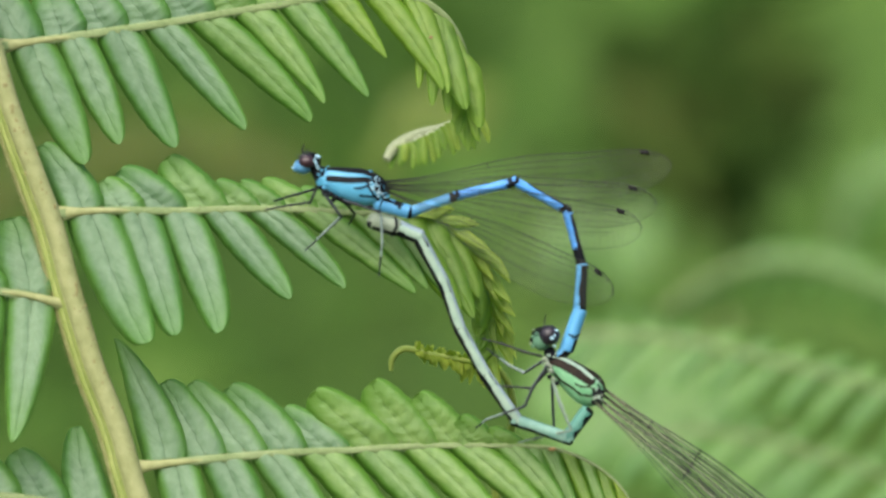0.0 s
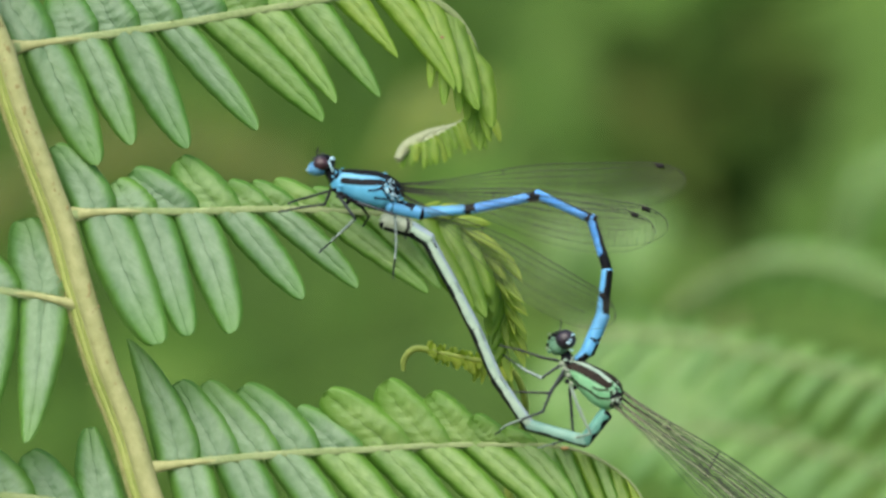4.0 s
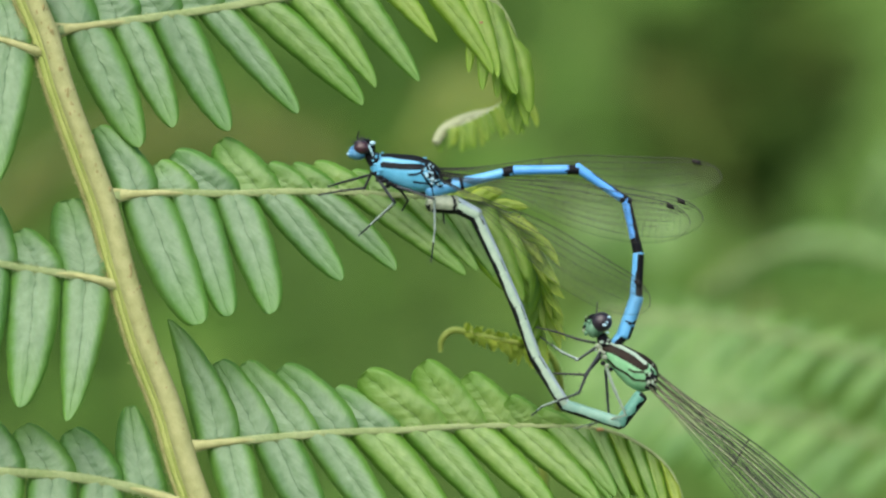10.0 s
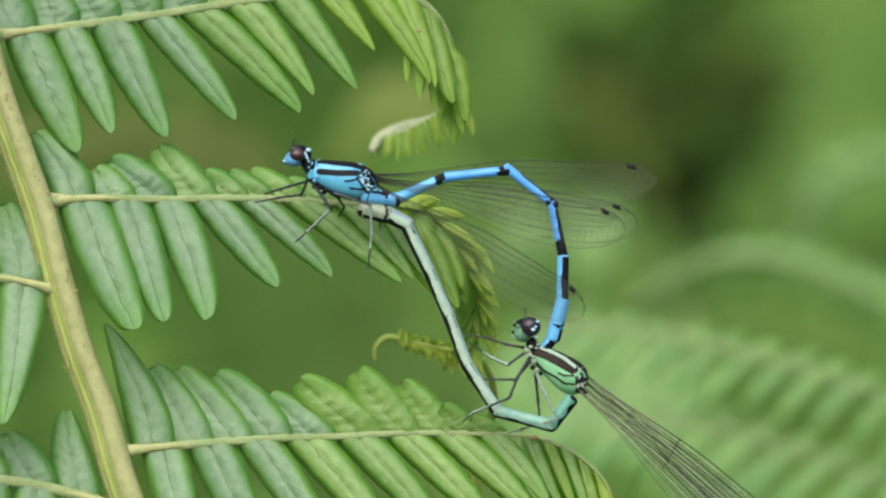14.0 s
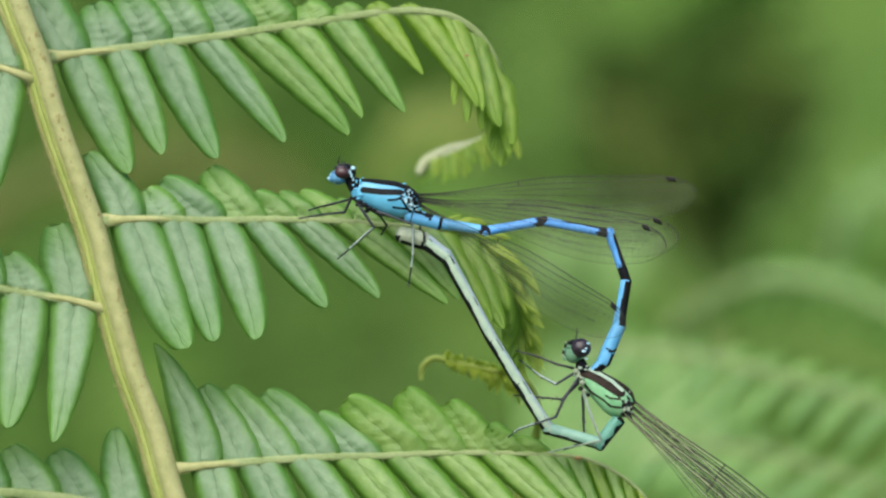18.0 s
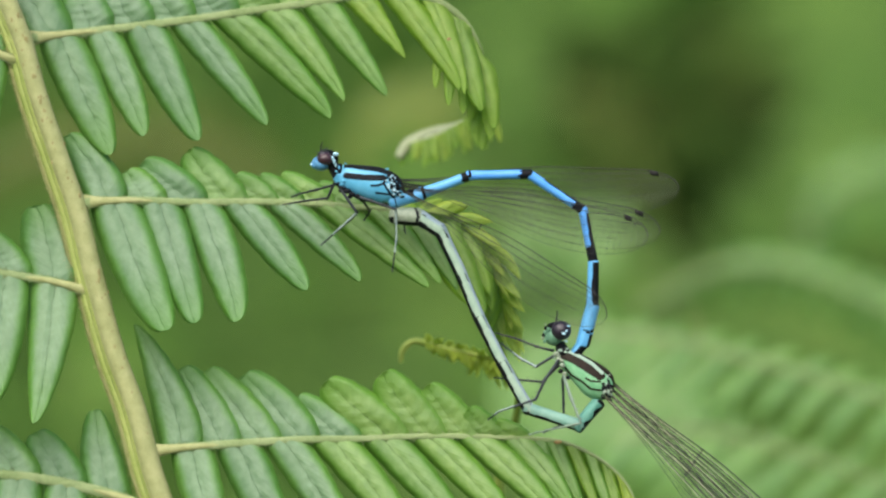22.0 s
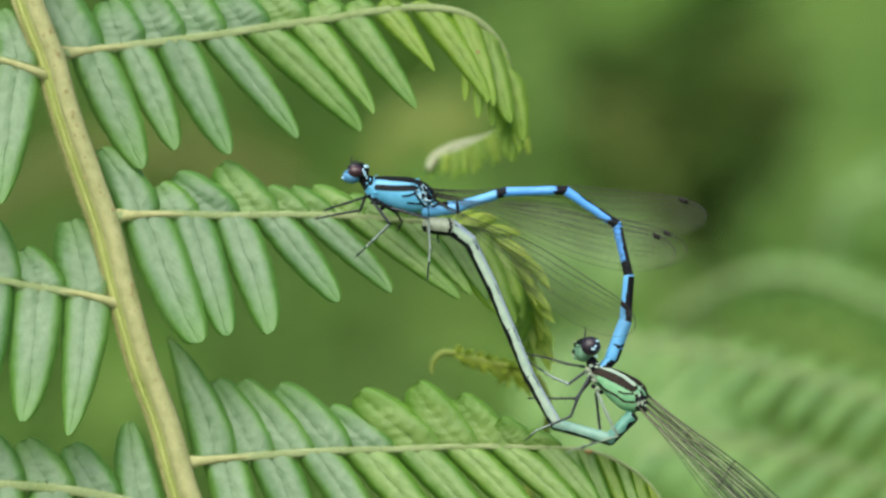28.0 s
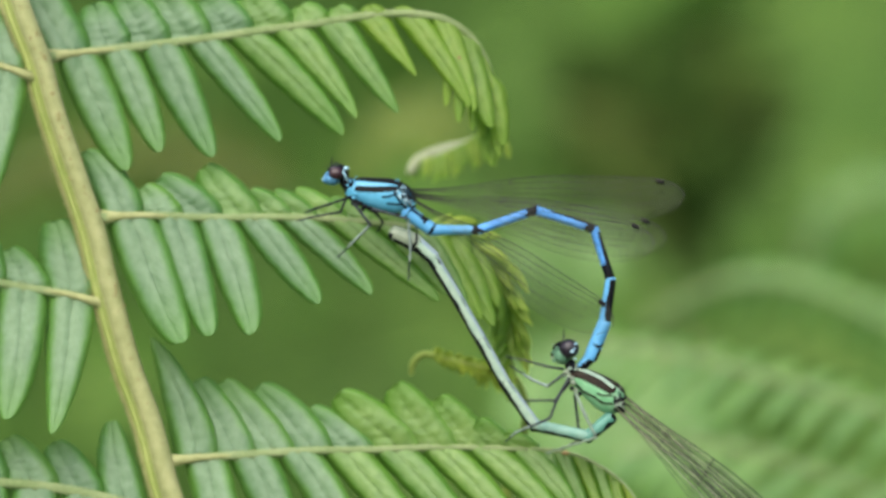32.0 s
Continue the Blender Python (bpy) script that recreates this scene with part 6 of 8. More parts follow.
    walk(male_segments[7], [
        (0, spot(13.163, -11.730, 129.59)), (0.5, spot(12.977, -12.146, 136.44)), (1, spot(12.955, -12.026, 139.81)), (1.5, spot(13.530, -11.500, 133.18)),
        (2, spot(13.038, -11.917, 130.70)), (2.5, spot(13.349, -11.446, 126.63)), (3, spot(13.143, -11.766, 129.28)), (3.5, spot(13.183, -12.000, 134.60)),
        (4, spot(13.693, -11.633, 133.08)), (4.5, spot(13.688, -11.539, 128.37)), (5, spot(13.356, -11.571, 125.57)), (5.5, spot(12.292, -12.025, 127.41)),
        (6, spot(13.152, -11.332, 122.31)), (6.5, spot(13.293, -11.361, 122.05)), (7, spot(13.702, -11.267, 125.42)), (7.5, spot(13.511, -11.293, 123.83)),
        (8, spot(13.455, -11.551, 124.46)), (8.5, spot(13.378, -11.354, 121.73)), (9, spot(13.602, -11.922, 129.18)), (9.5, spot(13.674, -11.663, 134.13)),
        (10, spot(13.772, -11.512, 128.89)), (10.5, spot(13.353, -11.642, 126.29)), (11, spot(13.368, -11.284, 122.71)), (11.5, spot(13.151, -12.110, 131.18)),
        (12, spot(12.837, -12.417, 136.89)), (12.5, spot(13.787, -11.829, 133.39)), (13, spot(13.511, -11.771, 128.29)), (13.5, spot(13.473, -11.526, 125.93)),
        (14, spot(13.236, -11.569, 125.01)), (14.5, spot(13.166, -12.008, 132.34)), (15, spot(13.785, -11.518, 135.45)), (15.5, spot(13.852, -11.649, 131.69)),
        (16, spot(13.496, -11.672, 127.35)), (16.5, spot(13.378, -11.543, 125.56)), (17, spot(13.209, -11.744, 127.94)), (17.5, spot(13.709, -11.883, 131.98)),
        (18, spot(14.182, -11.634, 132.06)), (18.5, spot(14.006, -11.676, 127.29)), (19, spot(13.694, -11.983, 125.28)), (19.5, spot(13.712, -11.730, 123.93)),
        (20, spot(13.911, -12.139, 128.91)), (20.5, spot(13.384, -12.305, 134.81)), (21, spot(14.150, -11.705, 131.24)), (21.5, spot(14.124, -11.670, 126.59)),
        (22, spot(13.858, -11.561, 124.35)), (22.5, spot(13.655, -11.568, 119.82)), (23, spot(13.785, -12.079, 129.45)), (23.5, spot(13.523, -12.117, 133.96)),
        (24, spot(14.258, -11.594, 130.75)), (24.5, spot(13.957, -11.628, 126.55)), (25, spot(13.121, -12.783, 132.50)), (25.5, spot(13.152, -12.711, 132.13)),
        (26, spot(13.036, -12.970, 135.02)), (26.5, spot(12.748, -13.125, 141.07)), (27, spot(13.820, -12.350, 134.69)), (27.5, spot(12.944, -13.037, 133.33)),
        (28, spot(13.237, -12.613, 131.94)), (28.5, spot(13.095, -12.776, 132.26)), (29, spot(12.995, -13.098, 136.86)), (29.5, spot(13.337, -12.538, 137.90)),
        (30, spot(13.493, -12.743, 135.85)), (30.5, spot(12.813, -13.204, 132.13)), (31, spot(12.624, -13.265, 132.58)), (31.5, spot(13.351, -12.478, 130.12)),
        (32, spot(13.168, -12.800, 134.69)),
    ])
    walk(male_wings[0], [
        (0, spot(0.558, -0.025, -4.34)), (0.5, spot(0.558, -0.025, -4.85)), (1, spot(0.558, -0.025, -5.79)), (1.5, spot(0.558, -0.025, -2.81)),
        (2, spot(0.558, -0.025, -1.14)), (2.5, spot(0.558, -0.025, -1.94)), (3, spot(0.558, -0.025, -3.68)), (3.5, spot(0.558, -0.025, -4.86)),
        (4, spot(0.558, -0.025, -2.15)), (4.5, spot(0.558, -0.025, -0.17)), (5, spot(0.558, -0.025, -0.33)), (5.5, spot(0.558, -0.025, -5.76)),
        (6, spot(0.558, -0.025, -1.54)), (6.5, spot(0.558, -0.025, -1.96)), (7, spot(0.558, -0.025, -0.57)), (7.5, spot(0.558, -0.025, -1.40)),
        (8, spot(0.558, -0.025, 1.54)), (8.5, spot(0.558, -0.025, -1.28)), (9, spot(0.558, -0.025, -5.35)), (9.5, spot(0.558, -0.025, -2.64)),
        (10, spot(0.558, -0.025, -0.18)), (10.5, spot(0.558, -0.025, -0.11)), (11, spot(0.558, -0.025, -1.21)), (11.5, spot(0.558, -0.025, -6.50)),
        (12, spot(0.558, -0.025, -3.90)), (12.5, spot(0.558, -0.025, 0.97)), (13, spot(0.558, -0.025, 3.31)), (13.5, spot(0.558, -0.025, 2.65)),
        (14, spot(0.558, -0.025, 0.07)), (14.5, spot(0.558, -0.025, -2.78)), (15, spot(0.558, -0.025, -3.16)), (15.5, spot(0.558, -0.025, 0.02)),
        (16, spot(0.558, -0.025, 3.04)), (16.5, spot(0.558, -0.025, 1.62)), (17, spot(0.558, -0.025, -1.07)), (17.5, spot(0.558, -0.025, -5.22)),
        (18, spot(0.558, -0.025, -3.24)), (18.5, spot(0.558, -0.025, -1.98)), (19, spot(0.558, -0.025, 0.32)), (19.5, spot(0.558, -0.025, -0.91)),
        (20, spot(0.558, -0.025, -3.69)), (20.5, spot(0.558, -0.025, -4.31)), (21, spot(0.558, -0.025, -3.23)), (21.5, spot(0.558, -0.025, -1.31)),
        (22, spot(0.558, -0.025, -0.65)), (22.5, spot(0.558, -0.025, -1.88)), (23, spot(0.558, -0.025, -4.30)), (23.5, spot(0.558, -0.025, -5.44)),
        (24, spot(0.558, -0.025, -3.16)), (24.5, spot(0.558, -0.025, -2.07)), (25, spot(0.558, -0.025, 5.86)), (25.5, spot(0.558, -0.025, 4.05)),
        (26, spot(0.558, -0.025, 0.65)), (26.5, spot(0.558, -0.025, -2.74)), (27, spot(0.558, -0.025, 1.15)), (27.5, spot(0.558, -0.025, 5.97)),
        (28, spot(0.558, -0.025, 5.78)), (28.5, spot(0.558, -0.025, 2.89)), (29, spot(0.558, -0.025, -0.84)), (29.5, spot(0.558, -0.025, -0.17)),
        (30, spot(0.558, -0.025, 3.24)), (30.5, spot(0.558, -0.025, 5.64)), (31, spot(0.558, -0.025, 9.83)), (31.5, spot(0.558, -0.025, 4.97)),
        (32, spot(0.558, -0.025, 2.24)),
    ])
    walk(male_wings[1], [
        (0, spot(0.558, -0.229, 3.03)), (0.5, spot(0.558, -0.229, 0.58)), (1, spot(0.558, -0.229, -0.38)), (1.5, spot(0.558, -0.229, 5.96)),
        (2, spot(0.558, -0.229, 7.81)), (2.5, spot(0.558, -0.229, 7.23)), (3, spot(0.558, -0.229, 3.90)), (3.5, spot(0.558, -0.229, 0.83)),
        (4, spot(0.558, -0.229, 7.06)), (4.5, spot(0.558, -0.229, 8.48)), (5, spot(0.558, -0.229, 8.61)), (5.5, spot(0.558, -0.229, -0.35)),
        (6, spot(0.558, -0.229, 7.75)), (6.5, spot(0.558, -0.229, 7.30)), (7, spot(0.558, -0.229, 7.98)), (7.5, spot(0.558, -0.229, 7.54)),
        (8, spot(0.558, -0.229, 9.72)), (8.5, spot(0.558, -0.229, 7.75)), (9, spot(0.558, -0.229, 0.23)), (9.5, spot(0.558, -0.229, 6.73)),
        (10, spot(0.558, -0.229, 8.40)), (10.5, spot(0.558, -0.229, 8.81)), (11, spot(0.558, -0.229, 7.78)), (11.5, spot(0.558, -0.229, -1.08)),
        (12, spot(0.558, -0.229, 1.59)), (12.5, spot(0.558, -0.229, 9.51)), (13, spot(0.558, -0.229, 11.38)), (13.5, spot(0.558, -0.229, 10.66)),
        (14, spot(0.558, -0.229, 8.94)), (14.5, spot(0.558, -0.229, 4.79)), (15, spot(0.558, -0.229, 6.21)), (15.5, spot(0.558, -0.229, 8.54)),
        (16, spot(0.558, -0.229, 11.09)), (16.5, spot(0.558, -0.229, 9.97)), (17, spot(0.558, -0.229, 7.28)), (17.5, spot(0.558, -0.229, 0.26)),
        (18, spot(0.558, -0.229, 6.06)), (18.5, spot(0.558, -0.229, 7.35)), (19, spot(0.558, -0.229, 9.34)), (19.5, spot(0.558, -0.229, 8.17)),
        (20, spot(0.558, -0.229, 2.00)), (20.5, spot(0.558, -0.229, 1.24)), (21, spot(0.558, -0.229, 5.53)), (21.5, spot(0.558, -0.229, 7.90)),
        (22, spot(0.558, -0.229, 8.29)), (22.5, spot(0.558, -0.229, 7.34)), (23, spot(0.558, -0.229, 2.22)), (23.5, spot(0.558, -0.229, 0.01)),
        (24, spot(0.558, -0.229, 6.08)), (24.5, spot(0.558, -0.229, 6.89)), (25, spot(0.558, -0.229, 13.64)), (25.5, spot(0.558, -0.229, 12.20)),
        (26, spot(0.558, -0.229, 8.93)), (26.5, spot(0.558, -0.229, 2.77)), (27, spot(0.558, -0.229, 9.88)), (27.5, spot(0.558, -0.229, 13.98)),
        (28, spot(0.558, -0.229, 13.41)), (28.5, spot(0.558, -0.229, 11.39)), (29, spot(0.558, -0.229, 7.30)), (29.5, spot(0.558, -0.229, 8.90)),
        (30, spot(0.558, -0.229, 11.53)), (30.5, spot(0.558, -0.229, 13.77)), (31, spot(0.558, -0.229, 17.46)), (31.5, spot(0.558, -0.229, 12.66)),
        (32, spot(0.558, -0.229, 11.35)),
    ])
    walk(male_wings[2], [
        (0, spot(0.558, -0.433, 8.28)), (0.5, spot(0.558, -0.433, 6.11)), (1, spot(0.558, -0.433, 5.10)), (1.5, spot(0.558, -0.433, 8.50)),
        (2, spot(0.558, -0.433, 10.00)), (2.5, spot(0.558, -0.433, 8.44)), (3, spot(0.558, -0.433, 8.75)), (3.5, spot(0.558, -0.433, 7.12)),
        (4, spot(0.558, -0.433, 8.36)), (4.5, spot(0.558, -0.433, 9.55)), (5, spot(0.558, -0.433, 9.75)), (5.5, spot(0.558, -0.433, 5.12)),
        (6, spot(0.558, -0.433, 8.99)), (6.5, spot(0.558, -0.433, 8.53)), (7, spot(0.558, -0.433, 9.02)), (7.5, spot(0.558, -0.433, 8.68)),
        (8, spot(0.558, -0.433, 10.66)), (8.5, spot(0.558, -0.433, 8.93)), (9, spot(0.558, -0.433, 6.23)), (9.5, spot(0.558, -0.433, 8.09)),
        (10, spot(0.558, -0.433, 9.44)), (10.5, spot(0.558, -0.433, 9.96)), (11, spot(0.558, -0.433, 8.94)), (11.5, spot(0.558, -0.433, 4.39)),
        (12, spot(0.558, -0.433, 7.31)), (12.5, spot(0.558, -0.433, 10.54)), (13, spot(0.558, -0.433, 12.29)), (13.5, spot(0.558, -0.433, 11.55)),
        (14, spot(0.558, -0.433, 10.07)), (14.5, spot(0.558, -0.433, 9.66)), (15, spot(0.558, -0.433, 7.48)), (15.5, spot(0.558, -0.433, 9.57)),
        (16, spot(0.558, -0.433, 11.99)), (16.5, spot(0.558, -0.433, 10.96)), (17, spot(0.558, -0.433, 9.91)), (17.5, spot(0.558, -0.433, 5.93)),
        (18, spot(0.558, -0.433, 7.56)), (18.5, spot(0.558, -0.433, 8.60)), (19, spot(0.558, -0.433, 10.51)), (19.5, spot(0.558, -0.433, 9.35)),
        (20, spot(0.558, -0.433, 8.32)), (20.5, spot(0.558, -0.433, 7.11)), (21, spot(0.558, -0.433, 8.07)), (21.5, spot(0.558, -0.433, 9.12)),
        (22, spot(0.558, -0.433, 9.43)), (22.5, spot(0.558, -0.433, 8.57)), (23, spot(0.558, -0.433, 8.10)), (23.5, spot(0.558, -0.433, 5.61)),
        (24, spot(0.558, -0.433, 7.31)), (24.5, spot(0.558, -0.433, 9.05)), (25, spot(0.558, -0.433, 14.47)), (25.5, spot(0.558, -0.433, 13.13)),
        (26, spot(0.558, -0.433, 11.61)), (26.5, spot(0.558, -0.433, 8.56)), (27, spot(0.558, -0.433, 10.97)), (27.5, spot(0.558, -0.433, 14.88)),
        (28, spot(0.558, -0.433, 14.20)), (28.5, spot(0.558, -0.433, 12.42)), (29, spot(0.558, -0.433, 11.07)), (29.5, spot(0.558, -0.433, 10.09)),
        (30, spot(0.558, -0.433, 12.50)), (30.5, spot(0.558, -0.433, 14.70)), (31, spot(0.558, -0.433, 18.26)), (31.5, spot(0.558, -0.433, 13.46)),
        (32, spot(0.558, -0.433, 12.55)),
    ])
    walk(male_wings[3], [
        (0, spot(0.558, -0.637, 23.69)), (0.5, spot(0.558, -0.637, 19.43)), (1, spot(0.558, -0.637, 18.46)), (1.5, spot(0.558, -0.637, 28.00)),
        (2, spot(0.558, -0.637, 30.06)), (2.5, spot(0.558, -0.637, 29.51)), (3, spot(0.558, -0.637, 24.76)), (3.5, spot(0.558, -0.637, 19.77)),
        (4, spot(0.558, -0.637, 29.43)), (4.5, spot(0.558, -0.637, 29.89)), (5, spot(0.558, -0.637, 30.51)), (5.5, spot(0.558, -0.637, 18.49)),
        (6, spot(0.558, -0.637, 30.24)), (6.5, spot(0.558, -0.637, 29.73)), (7, spot(0.558, -0.637, 29.23)), (7.5, spot(0.558, -0.637, 29.43)),
        (8, spot(0.558, -0.637, 30.36)), (8.5, spot(0.558, -0.637, 29.80)), (9, spot(0.558, -0.637, 19.13)), (9.5, spot(0.558, -0.637, 29.37)),
        (10, spot(0.558, -0.637, 29.69)), (10.5, spot(0.558, -0.637, 30.70)), (11, spot(0.558, -0.637, 29.75)), (11.5, spot(0.558, -0.637, 17.74)),
        (12, spot(0.558, -0.637, 20.47)), (12.5, spot(0.558, -0.637, 30.75)), (13, spot(0.558, -0.637, 31.86)), (13.5, spot(0.558, -0.637, 31.02)),
        (14, spot(0.558, -0.637, 30.73)), (14.5, spot(0.558, -0.637, 25.67)), (15, spot(0.558, -0.637, 28.82)), (15.5, spot(0.558, -0.637, 29.74)),
        (16, spot(0.558, -0.637, 31.52)), (16.5, spot(0.558, -0.637, 30.90)), (17, spot(0.558, -0.637, 28.71)), (17.5, spot(0.558, -0.637, 19.12)),
        (18, spot(0.558, -0.637, 28.63)), (18.5, spot(0.558, -0.637, 29.90)), (19, spot(0.558, -0.637, 31.39)), (19.5, spot(0.558, -0.637, 30.31)),
        (20, spot(0.558, -0.637, 20.96)), (20.5, spot(0.558, -0.637, 20.13)), (21, spot(0.558, -0.637, 27.57)), (21.5, spot(0.558, -0.637, 30.26)),
        (22, spot(0.558, -0.637, 30.19)), (22.5, spot(0.558, -0.637, 29.72)), (23, spot(0.558, -0.637, 22.00)), (23.5, spot(0.558, -0.637, 18.86)),
        (24, spot(0.558, -0.637, 28.47)), (24.5, spot(0.558, -0.637, 29.14)), (25, spot(0.558, -0.637, 33.66)), (25.5, spot(0.558, -0.637, 32.82)),
        (26, spot(0.558, -0.637, 30.29)), (26.5, spot(0.558, -0.637, 21.68)), (27, spot(0.558, -0.637, 31.45)), (27.5, spot(0.558, -0.637, 34.40)),
        (28, spot(0.558, -0.637, 33.16)), (28.5, spot(0.558, -0.637, 32.58)), (29, spot(0.558, -0.637, 28.76)), (29.5, spot(0.558, -0.637, 31.04)),
        (30, spot(0.558, -0.637, 32.38)), (30.5, spot(0.558, -0.637, 34.37)), (31, spot(0.558, -0.637, 37.28)), (31.5, spot(0.558, -0.637, 32.50)),
        (32, spot(0.558, -0.637, 33.59)),
    ])
    walk(female, [
        (0, spot(13.877, 989.800, 4.71)), (0.5, spot(14.076, 989.950, 4.96)), (1, spot(13.941, 989.827, 6.22)), (1.5, spot(14.111, 989.823, 7.49)),
        (2, spot(14.059, 989.914, 6.98)), (2.5, spot(13.958, 989.905, 5.84)), (3, spot(13.863, 989.937, 5.02)), (3.5, spot(13.858, 989.803, 4.50)),
        (4, spot(14.228, 989.524, 3.09)), (4.5, spot(14.230, 989.567, 3.22)), (5, spot(14.095, 989.730, 3.17)), (5.5, spot(13.485, 990.015, 13.69)),
        (6, spot(13.932, 989.909, 3.73)), (6.5, spot(13.994, 989.851, 2.08)), (7, spot(14.201, 989.592, 1.32)), (7.5, spot(14.034, 989.760, 3.24)),
        (8, spot(14.090, 989.684, 1.61)), (8.5, spot(13.957, 989.827, 2.61)), (9, spot(14.059, 989.630, 4.29)), (9.5, spot(14.221, 989.522, 3.07)),
        (10, spot(14.254, 989.534, 3.15)), (10.5, spot(14.134, 989.700, 3.53)), (11, spot(13.941, 989.846, 1.75)), (11.5, spot(13.944, 989.685, 3.14)),
        (12, spot(13.976, 989.708, 2.06)), (12.5, spot(14.457, 989.445, 5.67)), (13, spot(14.277, 989.843, 3.50)), (13.5, spot(14.091, 989.878, 2.71)),
        (14, spot(13.965, 989.953, 1.04)), (14.5, spot(13.928, 989.792, 2.22)), (15, spot(14.204, 989.551, 1.73)), (15.5, spot(14.342, 989.360, 4.73)),
        (16, spot(14.203, 989.857, 3.19)), (16.5, spot(14.041, 989.908, 2.04)), (17, spot(13.951, 989.888, 1.51)), (17.5, spot(14.290, 990.013, 3.68)),
        (18, spot(14.137, 989.742, 4.59)), (18.5, spot(14.178, 989.742, 5.52)), (19, spot(14.243, 989.828, 5.03)), (19.5, spot(14.182, 989.843, 3.39)),
        (20, spot(14.412, 989.626, 4.21)), (20.5, spot(14.101, 989.758, 3.28)), (21, spot(14.187, 989.660, 5.58)), (21.5, spot(14.364, 989.707, 5.68)),
        (22, spot(14.112, 989.856, 4.37)), (22.5, spot(13.838, 989.896, 3.33)), (23, spot(14.108, 989.609, 3.99)), (23.5, spot(14.123, 989.821, 3.53)),
        (24, spot(14.273, 989.396, 5.60)), (24.5, spot(14.527, 989.542, 6.67)), (25, spot(14.331, 989.732, 0.42)), (25.5, spot(14.231, 989.649, -0.62)),
        (26, spot(14.112, 989.611, -0.78)), (26.5, spot(14.030, 989.802, -0.38)), (27, spot(14.540, 989.735, 1.26)), (27.5, spot(14.357, 989.707, 1.06)),
        (28, spot(14.314, 989.749, 0.00)), (28.5, spot(14.177, 989.582, -1.03)), (29, spot(14.069, 989.629, -0.61)), (29.5, spot(14.131, 989.622, -1.51)),
        (30, spot(14.371, 989.476, 1.48)), (30.5, spot(14.190, 989.501, 4.28)), (31, spot(14.199, 989.504, 2.05)), (31.5, spot(14.375, 989.801, -2.28)),
        (32, spot(14.435, 989.810, -0.71)),
    ])
    walk(female_segments[0], [
        (0, spot(-1.313, -2.866, 122.42)), (0.5, spot(-1.391, -2.801, 127.38)), (1, spot(-1.262, -2.809, 121.78)), (1.5, spot(-1.302, -2.805, 123.61)),
        (2, spot(-1.260, -2.834, 121.03)), (2.5, spot(-1.257, -2.888, 119.55)), (3, spot(-1.261, -2.882, 119.86)), (3.5, spot(-1.319, -2.937, 120.89)),
        (4, spot(-1.385, -2.850, 125.74)), (4.5, spot(-1.377, -2.866, 124.98)), (5, spot(-1.339, -2.810, 125.02)), (5.5, spot(-0.945, -2.845, 105.14)),
        (6, spot(-1.258, -2.742, 123.53)), (6.5, spot(-1.262, -2.801, 122.00)), (7, spot(-1.369, -2.795, 126.69)), (7.5, spot(-1.335, -2.849, 123.78)),
        (8, spot(-1.430, -2.837, 127.77)), (8.5, spot(-1.251, -2.794, 121.69)), (9, spot(-1.176, -2.922, 115.24)), (9.5, spot(-1.385, -2.843, 125.93)),
        (10, spot(-1.386, -2.878, 124.98)), (10.5, spot(-1.342, -2.817, 124.97)), (11, spot(-1.328, -2.787, 125.23)), (11.5, spot(-1.267, -2.921, 119.16)),
        (12, spot(-1.330, -2.819, 124.40)), (12.5, spot(-1.258, -2.774, 122.60)), (13, spot(-1.356, -2.844, 124.77)), (13.5, spot(-1.355, -2.828, 125.18)),
        (14, spot(-1.374, -2.829, 125.87)), (14.5, spot(-1.328, -2.821, 124.25)), (15, spot(-1.365, -2.848, 125.02)), (15.5, spot(-1.328, -2.871, 122.90)),
        (16, spot(-1.356, -2.837, 124.93)), (16.5, spot(-1.363, -2.828, 125.45)), (17, spot(-1.355, -2.826, 125.22)), (17.5, spot(-1.269, -2.620, 128.13)),
        (18, spot(-1.212, -2.687, 123.08)), (18.5, spot(-1.238, -2.704, 123.76)), (19, spot(-1.254, -2.668, 125.73)), (19.5, spot(-1.282, -2.675, 126.80)),
        (20, spot(-1.253, -2.606, 127.91)), (20.5, spot(-1.282, -2.668, 127.00)), (21, spot(-1.241, -2.678, 124.76)), (21.5, spot(-1.239, -2.680, 124.57)),
        (22, spot(-1.242, -2.657, 125.50)), (22.5, spot(-1.242, -2.698, 124.16)), (23, spot(-1.257, -2.690, 125.10)), (23.5, spot(-1.267, -2.676, 126.02)),
        (24, spot(-1.270, -2.720, 124.76)), (24.5, spot(-1.242, -2.623, 126.74)), (25, spot(-1.457, -2.691, 133.42)), (25.5, spot(-1.454, -2.687, 133.45)),
        (26, spot(-1.436, -2.696, 132.47)), (26.5, spot(-1.423, -2.679, 132.59)), (27, spot(-1.422, -2.688, 132.20)), (27.5, spot(-1.436, -2.704, 132.18)),
        (28, spot(-1.471, -2.682, 134.24)), (28.5, spot(-1.444, -2.691, 132.92)), (29, spot(-1.432, -2.700, 132.17)), (29.5, spot(-1.464, -2.683, 133.94)),
        (30, spot(-1.433, -2.717, 131.64)), (30.5, spot(-1.365, -2.735, 128.39)), (31, spot(-1.411, -2.638, 133.55)), (31.5, spot(-1.487, -2.676, 135.03)),
        (32, spot(-1.481, -2.537, 140.22)),
    ])
